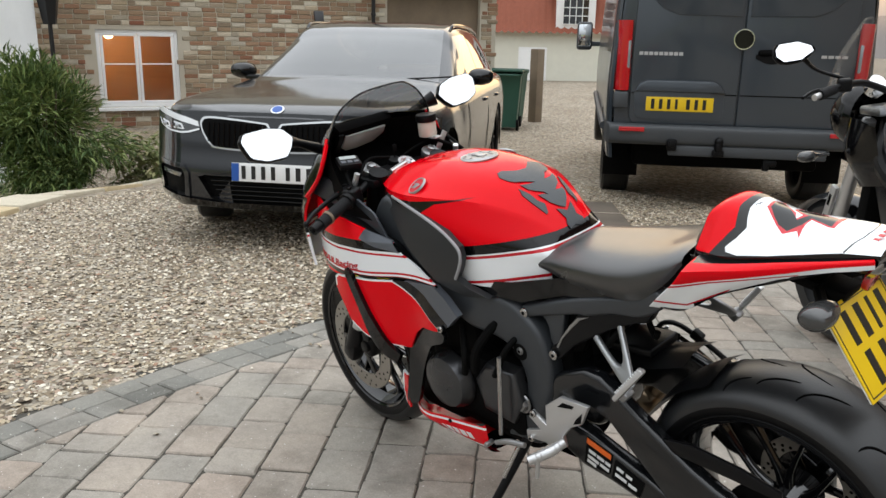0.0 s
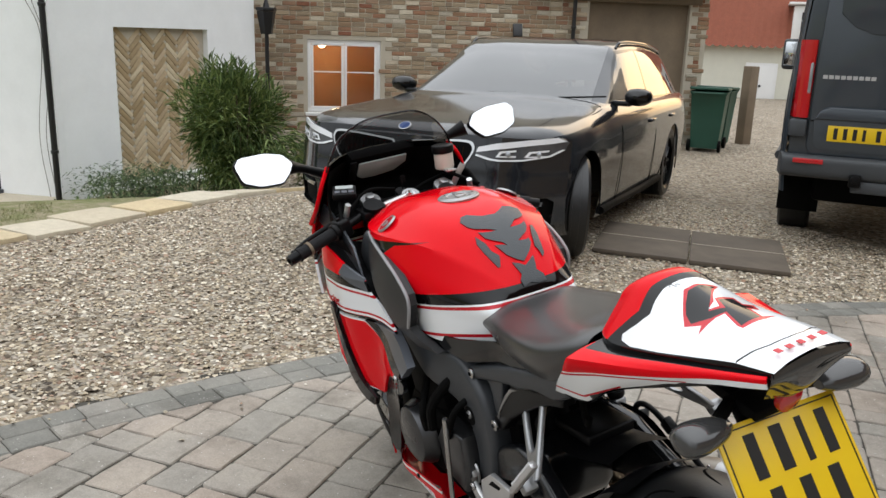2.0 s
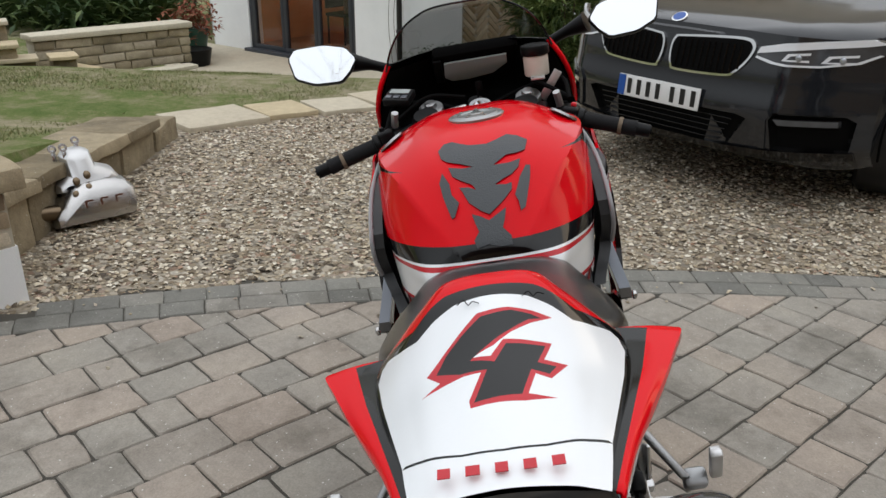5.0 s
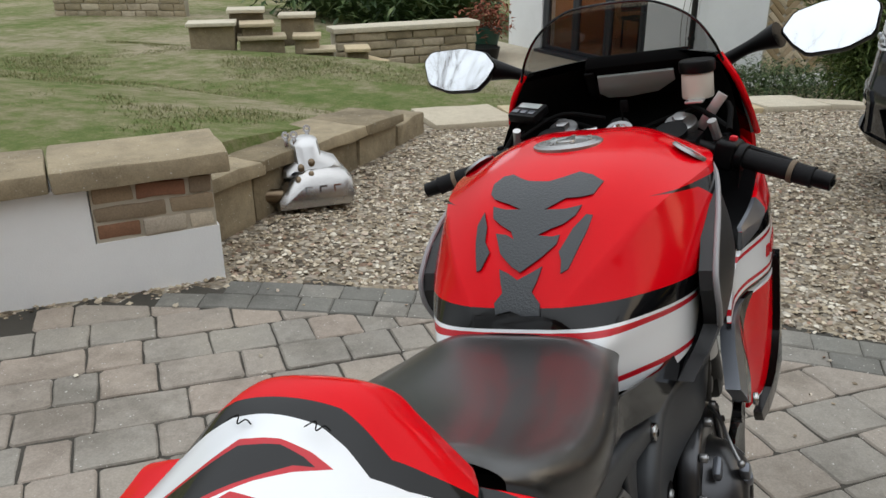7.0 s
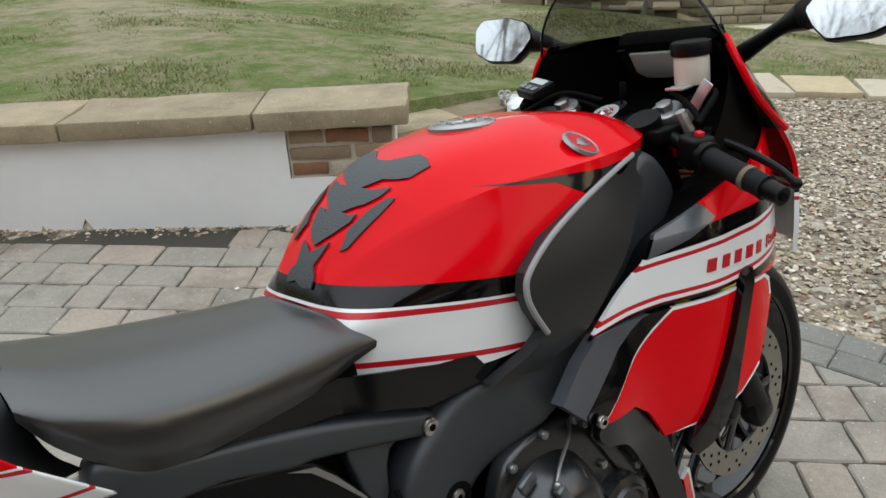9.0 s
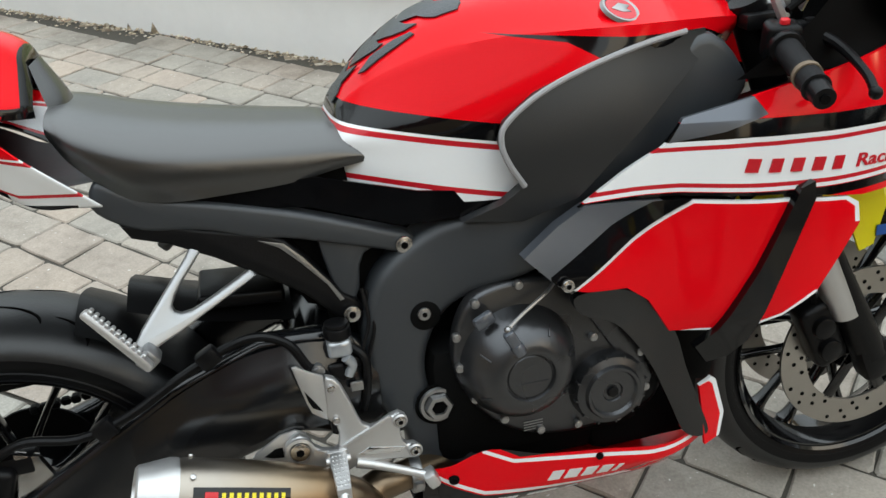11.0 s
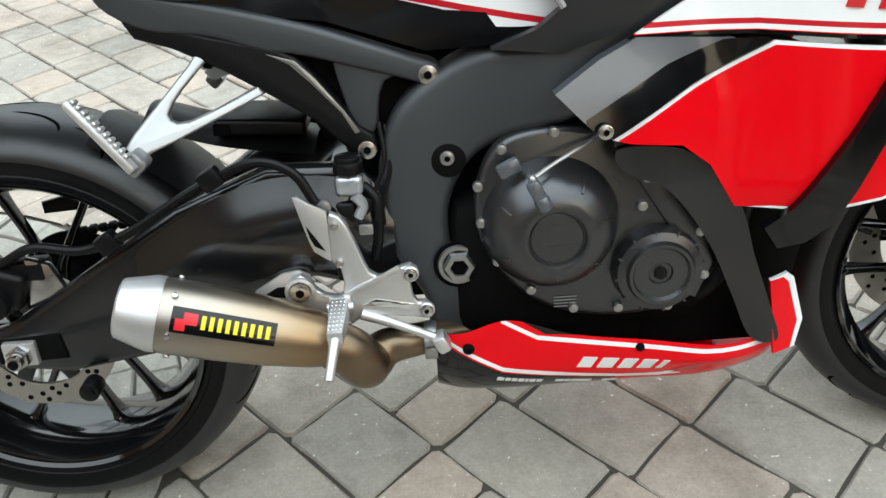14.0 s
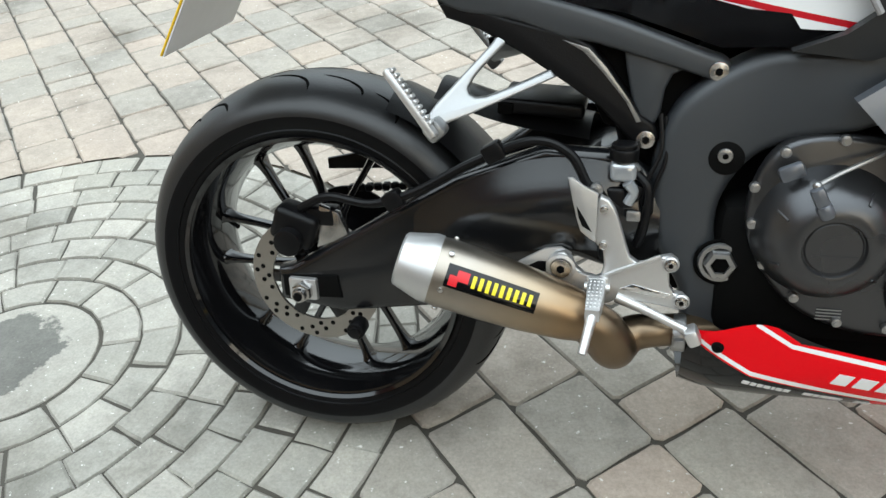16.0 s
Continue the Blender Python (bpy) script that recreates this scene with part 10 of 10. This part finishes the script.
for s_ in (-1, 1):
    part("fork_leg", tube([(0.0, s_ * 0.1, 0.30), (-0.12, s_ * 0.1, 0.58), (-0.26, s_ * 0.1, 0.93)], [0.03, 0.028, 0.025], 14), "satin_black" if s_ < 0 else "alu", nk)
    part("fork_guard", bx(0.034, 0.02, 0.3, 0.006, T(-0.07, s_ * 0.135, 0.54) @ rot(-23, "Y")), "alu", nk, "bright fork guard with dark slots")
    for q in range(3):
        part("guard_slot", bx(0.016, 0.024, 0.05, 0.004, T(-0.07, s_ * 0.135, 0.54) @ rot(-23, "Y") @ T(0, 0, -0.09 + 0.09 * q)), "groove", nk)
    br = part("handlebar", tube([(-0.28, s_ * 0.03, 1.02), (-0.26, s_ * 0.14, 1.06), (-0.32, s_ * 0.3, 1.06), (-0.36, s_ * 0.39, 1.05)], 0.012, 12), "satin_black", nk)
    part("grip", tube([(-0.33, s_ * 0.31, 1.058), (-0.362, s_ * 0.39, 1.048)], 0.017, 14), "grip_rubber", br)
    part("bar_end", tube([(-0.362, s_ * 0.39, 1.048), (-0.374, s_ * 0.42, 1.043)], 0.011, 12), "alu", br, "silver bar end")
    part("switch_housing", bx(0.04, 0.05, 0.045, 0.01, T(-0.305, s_ * 0.25, 1.065) @ rot(-s_ * 20, "Z"), 3), "satin_black", br)
    part("lever", tube([(-0.25, s_ * 0.22, 1.05), (-0.25, s_ * 0.33, 1.05), (-0.29, s_ * 0.41, 1.035)], 0.006, 8), "satin_black", br)
    leaf = [(-0.075, -0.012), (-0.05, -0.034), (0.02, -0.03), (0.075, 0.002), (0.07, 0.022), (0.02, 0.042), (-0.055, 0.036), (-0.074, 0.014)]
    mm_ = T(-0.27, s_ * 0.435, 1.185) @ rot(-s_ * 8, "Z") @ rot(32, "Y")
    m2 = part("mirror", surf([[(dx, -s_ * u * k, v * k) for u, v in leaf] for dx, k in ((0.0, 1.0), (0.012, 1.02), (0.03, 0.7), (0.036, 0.1))], 10, 32, False, True), "satin_black", nk, "black leaf-shaped mirror", mm_)
    part("mirror_glass", prism([(-s_ * u * 0.94, v * 0.92) for u, v in leaf], 0.003, 0, Matrix(((0, 0, 1, -0.0005), (1, 0, 0, 0), (0, 1, 0, 0), (0, 0, 0, 1)))), "mirror", m2)
    part("mirror_stem", xf(tube([(-0.245, s_ * 0.385, 1.165), (-0.25, s_ * 0.33, 1.12), (-0.285, s_ * 0.24, 1.085)], [0.010, 0.006, 0.007], 8), mm_.inverted()), "satin_black", m2)
    part("indicator", surf([[(-0.12 + 0.03 * k * math.cos(a), s_ * y, 0.80 + 0.02 * k * math.sin(a)) for a in np.linspace(0, 2 * math.pi, 9)[:-1]] for y, k in ((0.17, 0.35), (0.22, 0.4), (0.25, 1.0), (0.29, 0.9), (0.305, 0.2))], 12, 14, False, True, True), "lamp_dark", nk, "smoked front indicator")
part("top_yoke", prism([(-0.08, -0.13), (0.03, -0.13), (0.05, 0.0), (0.03, 0.13), (-0.08, 0.13)], 0.03, 0.008, T(-0.27, 0, 0.965)), "zinc", nk)
part("clocks", join(cy(0.038, 0.05, 28, 0.008, T(-0.215, 0.048, 1.035) @ rot(-50, "Y")), cy(0.038, 0.05, 28, 0.008, T(-0.215, -0.048, 1.035) @ rot(-50, "Y"))), "chrome", nk, "twin bright-rimmed clocks")
part("headlamp_fairing", surf([[(-0.16 + dx, 0.125 * k * math.cos(a), 0.92 + 0.12 * k * math.sin(a)) for a in np.linspace(0, 2 * math.pi, 13)[:-1]] for dx, k in ((0.0, 0.9), (0.06, 1.0), (0.14, 0.8), (0.18, 0.4), (0.19, 0.05))], 12, 30, False, True), "gloss_black", nk)
part("fly_screen", arcs([(1.02, [(-0.14, 0.17), (-0.03, 0.13), (0.03, 0.0)]), (1.15, [(-0.17, 0.15), (-0.08, 0.11), (-0.04, 0.0)]), (1.27, [(-0.22, 0.1), (-0.16, 0.07), (-0.13, 0.0)])], 12, 21), "clear_screen", nk, "tinted fly screen")
part("fuel_tank", half_sections([(-0.36, [(0, 0.96), (0.06, 0.95), (0.12, 0.9), (0.12, 0.82)]), (-0.46, [(0, 1.03), (0.09, 1.01), (0.18, 0.95), (0.17, 0.80)]), (-0.62, [(0, 1.04), (0.1, 1.02), (0.19, 0.95), (0.17, 0.79)]), (-0.8, [(0, 0.96), (0.08, 0.94), (0.13, 0.88), (0.12, 0.78)]), (-0.86, [(0, 0.88), (0.06, 0.87), (0.1, 0.83), (0.1, 0.77)])], 20, 25), "dark_silver", nk, "silver fuel tank")
part("tank_shroud", both(surf([[(-0.22, -0.16, 0.93), (-0.3, -0.2, 0.95), (-0.42, -0.2, 0.93)], [(-0.2, -0.16, 0.82), (-0.3, -0.21, 0.82), (-0.45, -0.19, 0.80)], [(-0.28, -0.14, 0.70), (-0.36, -0.18, 0.72), (-0.5, -0.16, 0.74)]], 10, 12)), "gloss_black", nk)
part("seat", half_sections([(-0.84, [(0, 0.85), (0.08, 0.84), (0.12, 0.80)]), (-1.1, [(0, 0.80), (0.12, 0.79), (0.15, 0.74)]), (-1.4, [(0, 0.87), (0.1, 0.86), (0.13, 0.82)]), (-1.7, [(0, 0.92), (0.07, 0.91), (0.09, 0.87)])], 16, 17), "seat", nk)
part("engine", join(bx(0.42, 0.36, 0.3, 0.04, T(-0.66, 0, 0.45)), bx(0.22, 0.34, 0.26, 0.03, T(-0.52, 0, 0.66) @ rot(20, "Y")), cy(0.1, 0.42, 24, 0.02, T(-0.72, 0, 0.42) @ AY)), "engine", nk)
part("radiator", bx(0.05, 0.34, 0.3, 0.01, T(-0.33, 0, 0.62) @ rot(-12, "Y")), "matt_black", nk)
part("frame", join(*[tube([(-0.3, s_ * 0.05, 0.92), (-0.5, s_ * 0.2, 0.78), (-0.95, s_ * 0.18, 0.62), (-1.0, s_ * 0.14, 0.40)], 0.03, 10) for s_ in (-1, 1)]), "satin_black", nk)
part("swingarm", join(*[tube([(-1.0, s_ * 0.12, 0.42), (-1.42, s_ * 0.13, 0.30)], 0.03, 10) for s_ in (-1, 1)]), "satin_black", nk)
part("exhaust", tube([(-0.45, -0.1, 0.6), (-0.4, -0.12, 0.35), (-0.8, -0.14, 0.22), (-1.3, -0.2, 0.36)], [0.03, 0.03, 0.04, 0.06], 14), "steel", nk)
part("mudguard", surf([[(0.325 * math.cos(a), y, 0.3 + (0.325 - abs(y) * 0.4) * math.sin(a)) for y in (-0.075, -0.03, 0.03, 0.075)] for a in np.linspace(radians(30), radians(140), 7)], 16, 10), "gloss_black", nk)
part("side_stand", tube([(-0.75, 0.12, 0.25), (-0.78, 0.22, 0.12), (-0.8, 0.305, 0.0 + 0.045)], 0.013, 10), "satin_black", nk)

# ---- drain cover boards across the gravel ----
for k, c in enumerate(((3.675, -2.85), (3.215, -3.30))):
    gm_ = on_ground(c[0], c[1], radians(-134), 0.012)
    gb2 = solo("ground_board", bx(0.63, 0.93, 0.03, 0.004, gm_), "rubber_mat", "worn brown board lying flush in the gravel", "board", None, "boards in the gravel")
    part("board_seam", bx(0.62, 0.006, 0.002, 0, gm_ @ T(0, 0.03, 0.0156)), "mortar", gb2)

# ---- the silver exhaust box lying on the gravel ----
ez = ground_z(2.78, 1.72)
EXB = Matrix.Translation((2.77, 1.80, ez))
box = thing("exhaust_box", EXB, "dented silver exhaust collector lying on gravel by the wall", "exhaust")
eu, ew = Vector((0.67, -0.745, 0)), Vector((-0.745, -0.67, 0))
ev = Vector((0.26, 0.23, 0.93)).normalized()
EO = Matrix(((eu.x, ev.x, ew.x, 0), (eu.y, ev.y, ew.y, 0), (eu.z, ev.z, ew.z, 0), (0, 0, 0, 1)))
sh = part("shell", prism([(0.0, 0.012), (0.0, 0.07), (0.05, 0.13), (0.10, 0.17), (0.16, 0.195), (0.25, 0.195), (0.33, 0.18), (0.365, 0.14), (0.37, 0.07), (0.35, 0.012)], 0.17, 0.045, EO @ T(-0.17, 0, 0)), "steel", box, "scuffed stainless shell")
nk_ = part("neck", prism([(0.05, 0.15), (0.055, 0.19), (0.11, 0.22), (0.105, 0.30), (0.13, 0.325), (0.19, 0.33), (0.225, 0.315), (0.235, 0.25), (0.30, 0.225), (0.33, 0.17), (0.2, 0.13)], 0.13, 0.04, EO @ T(-0.17, 0, -0.015)), "alu", box, "bright collector neck")
part("inlet_pipe", tube([tuple(EO @ Vector((-0.12, 0.07, 0.02))), tuple(EO @ Vector((-0.19, 0.085, 0.035))), tuple(EO @ Vector((-0.23, 0.09, 0.04)))], [0.036, 0.033, 0.034], 18), "heat", box, "brown cut pipe stub")
part("pipe_bore", tube([tuple(EO @ Vector((-0.227, 0.09, 0.04))), tuple(EO @ Vector((-0.2325, 0.0903, 0.0405)))], 0.028, 16), "matt_black", box)
for p in ((-0.05, 0.325, 0.02), (0.02, 0.335, -0.03), (-0.08, 0.31, -0.04)):
    part("bracket", xf(join(rev([(0.009, -0.003), (0.018, -0.003), (0.018, 0.003), (0.009, 0.003)], 16, T(p[0], p[1] + 0.02, p[2]), True), bx(0.018, 0.05, 0.005, 0.001, T(p[0], p[1] - 0.01, p[2]))), EO), "steel", box)
for k in range(3):
    part("weld_mark", bx(0.035, 0.007, 0.004, 0, EO @ T(-0.02 + 0.065 * k, 0.12, 0.086)), "chrome", box)
    part("weld_mark", bx(0.007, 0.03, 0.004, 0, EO @ T(-0.035 + 0.065 * k, 0.105, 0.086)), "chrome", box)
for p in ((-0.04, 0.2), (0.01, 0.22), (0.0, 0.17), (-0.06, 0.15)):
    part("dent", ball(0.016, EO @ T(p[0], p[1], 0.05 if p[1] > 0.18 else 0.07) @ Matrix.Diagonal((1, 1.2, 0.5, 1)), 14, 8), "heat", sh)

# ---- planting ----
def leaf_mass(name, centre, radii, n, size, mat, seed, parent, droop=0.4, shell=0.55, slim=0.16, flare=0.0):
    """A crown of many bent leaves, denser towards the outside, with an uneven outline."""
    rng = np.random.default_rng(seed)
    vs, fs = [], []
    lumps = rng.normal(0, 0.55, (14, 3))
    for k in range(n):
        l = lumps[rng.integers(14)]
        d = rng.normal(0, 1, 3)
        d /= np.linalg.norm(d)
        p = (l * 0.75 + d * (shell + (1 - shell) * rng.random()) * 0.62)
        c = np.array(centre) + p * np.array(radii)
        if c[2] < centre[2] - radii[2] * 1.0:
            continue
        a, b = rng.uniform(0, 6.28), rng.uniform(-0.7, 0.6)
        f = np.array([math.cos(a) * math.cos(b), math.sin(a) * math.cos(b), math.sin(b)])
        if flare:
            f = f + flare * (p / (np.linalg.norm(p) + 1e-9) + np.array([0, 0, 0.35]))
            f /= np.linalg.norm(f)
        s = np.cross(f, [0, 0, 1])
        s /= np.linalg.norm(s) + 1e-9
        u = np.cross(s, f)
        L, W = size * rng.uniform(0.6, 1.3), size * slim * rng.uniform(0.8, 1.3)
        i = len(vs)
        vs += [tuple(c), tuple(c + f * L * 0.45 + s * W + u * L * 0.05), tuple(c + f * L - np.array([0, 0, droop * L * 0.4])), tuple(c + f * L * 0.45 - s * W + u * L * 0.05), tuple(c + f * L * 0.5 - u * L * 0.02)]
        fs += [(i, i + 1, i + 4), (i + 1, i + 2, i + 4), (i + 2, i + 3, i + 4), (i + 3, i, i + 4)]
    me = bpy.data.meshes.new(name)
    me.from_pydata(vs, [], fs)
    me.materials.append(M[mat])
    ob = new(name, me)
    ob.parent = parent
    return tagged(ob, kind="stuff")


sx_, sy_ = 8.55, -0.98
sz_ = ground_z(sx_, sy_)
shrub = thing("evergreen_shrub", None, "feathery evergreen shrub with fine green sprays", "shrub")
rs_ = random.Random(6)
for k in range(9):
    a = rs_.uniform(0, 6.28)
    part("stem", tube([(sx_ + 0.08 * math.cos(a), sy_ + 0.08 * math.sin(a), sz_), (sx_ + 0.2 * math.cos(a), sy_ + 0.2 * math.sin(a), sz_ + 0.5), (sx_ + 0.35 * math.cos(a), sy_ + 0.35 * math.sin(a), sz_ + 1.0 + rs_.random() * 0.3)], [0.02, 0.014, 0.006], 7), "bark", shrub)
leaf_mass("crown", (sx_, sy_, sz_ + 0.92), (0.60, 0.60, 0.46), 6500, 0.17, "conifer", 2, shrub, 0.5, 0.3, 0.06, 1.3)
leaf_mass("lower_crown", (sx_ - 0.05, sy_, sz_ + 0.42), (0.42, 0.42, 0.36), 3500, 0.13, "conifer", 5, shrub, 0.5, 0.4, 0.08, 0.9)
low_bush = thing("low_planting", None, "low clipped evergreen planting by the house", "shrub")
leaf_mass("crown", (9.6, -0.15, ground_z(9.6, -0.15) + 0.2), (0.6, 1.2, 0.22), 4500, 0.07, "leaf", 3, low_bush)
leaf_mass("crown", (8.3, -1.95, ground_z(8.3, -1.95) + 0.15), (0.5, 0.5, 0.3), 1500, 0.12, "grass", 4, low_bush)
part("stem", join(*[tube([(9.6 + 0.2 * k, -0.7 + 0.5 * k, ground_z(9.6, -0.2) - 0.05), (9.6 + 0.2 * k, -0.72 + 0.5 * k, ground_z(9.6, -0.2) + 0.25)], 0.015, 6) for k in range(3)]), "bark", low_bush)
hedge = thing("dark_hedge", None, "dense dark hedge behind the patio", "hedge")
leaf_mass("crown", (16.5, 8.0, 0.6), (2.0, 3.2, 2.0), 9000, 0.3, "leaf", 7, hedge)
part("hedge_core", ball(1.0, T(16.6, 8.0, 0.4) @ Matrix.Diagonal((1.5, 2.9, 1.8, 1)), 20, 12), "leaf", hedge)
pots = thing("plant_pot", T(11.2, 4.0, ground_z(11.2, 4.0)), "green plastic tub with faded red flowers", "pot")
part("tub", tube([(0, 0, 0), (0, 0, 0.25), (0, 0, 0.5)], [0.2, 0.25, 0.3], 20), "bin", pots)
leaf_mass("flower_spray", (0, 0, 0.6), (0.35, 0.35, 0.25), 500, 0.12, "tile", 8, pots)
pot2 = thing("trug", T(10.6, 3.75, ground_z(10.6, 3.75)), "dark garden trug on the patio", "pot")
part("body", tube([(0, 0, 0), (0, 0, 0.3)], [0.18, 0.24], 20), "satin_black", pot2)

# wires of a bare climber on the white corner
climber = thing("bare_climber", None, "thin leafless climber stems on white render", "climber")
for k in range(2):
    o = -0.32 + 0.07 * k
    q = Vector(A1) + (Vector(A0) - Vector(A1)).normalized() * (0.06 + 0.09 * k)
    nrm = Vector((-0.79, 0.61)) * 0.03
    part("stem", tube([(q.x + nrm.x, q.y + nrm.y, HOUSE_Z + 0.05), (q.x + nrm.x * 2, q.y + nrm.y * 2 + 0.04, 0.0), (q.x + nrm.x, q.y + nrm.y - 0.05, 0.9 + 0.2 * k), (q.x + nrm.x, q.y + nrm.y + 0.1, 1.6)], 0.0035, 6), "bark", climber)


def bare_tree(x, y, h, seed):
    r = random.Random(seed)
    t = thing("bare_tree", T(x, y, ground_z(x, y) - 0.05), "leafless winter tree behind the yard", "tree", "bare trees")
    limbs = []

    def grow(p, d, ln, rad, depth):
        q = p + d * ln
        limbs.append(tube([tuple(p), tuple(p.lerp(q, 0.5) + Vector((r.uniform(-1, 1), r.uniform(-1, 1), 0)) * ln * 0.05), tuple(q)], [rad, rad * 0.85, rad * 0.65], 6, 4))
        if depth:
            for k in range(3 if depth > 2 else 4):
                nd = (d + Vector((r.uniform(-1, 1), r.uniform(-1, 1), r.uniform(-0.3, 0.7))) * 0.75).normalized()
                grow(p.lerp(q, r.uniform(0.55, 1.0)), nd, ln * r.uniform(0.55, 0.8), rad * 0.5, depth - 1)

    part("trunk", tube([(0, 0, 0), (0.05, 0, h * 0.1), (0, 0.05, h * 0.2)], [0.2, 0.16, 0.14], 10), "bark", t)
    for k in range(5):
        a = 1.26 * k
        grow(Vector((0, 0.05, h * 0.17)), Vector((0.5 * math.cos(a), 0.5 * math.sin(a), 1)).normalized(), h * 0.26, 0.06, 4)
    part("limbs", join(*limbs), "bark", t)
    return t


bt = bare_tree(-7.6, 8.8, 12.5, 1)
copy_thing(bt, T(-8.6, 7.0, 0.2) @ rot(80, "Z"))
copy_thing(bt, T(-9.3, 5.4, 0.2) @ rot(200, "Z"))

# grass blades over the near lawn
def lawn_blades(n):
    rng = np.random.default_rng(14)
    vs, fs = [], []
    while len(vs) < n * 3:
        x, y = rng.uniform(0.2, 9.5), rng.uniform(1.0, 7.0)
        if behind_wall(x, y) < 0.42 and not (is_lawn(x, y) and x > 4.6 and slab_side(x, y) > 0.55):
            continue
        if noise.noise(Vector((x * 0.9, y * 0.9, 3))) + 0.35 * noise.noise(Vector((x * 4, y * 4, 1))) < rng.uniform(0.0, 0.5):
            continue
        z, a, h = ground_z(x, y) - 0.012, rng.uniform(0, 6.28), rng.uniform(0.008, 0.026)
        dx, dy = math.cos(a) * 0.0028, math.sin(a) * 0.0028
        i = len(vs)
        vs += [(x - dx, y - dy, z), (x + dx, y + dy, z), (x + rng.uniform(-0.02, 0.02), y + rng.uniform(-0.02, 0.02), z + h)]
        fs.append((i, i + 1, i + 2))
    me = bpy.data.meshes.new("lawn_grass")
    me.from_pydata(vs, [], fs)
    me.materials.append(M["grass"])
    return tagged(new("lawn_grass", me), "short patchy winter grass", "grass", kind="stuff")


lawn_blades(42000)

# ---- the many small pieces ----
brick_courses(baseC, (Vector(C1) - Vector(C0)).length, -0.9, 2.6, [win, garage], house, 260)
lay_paving()
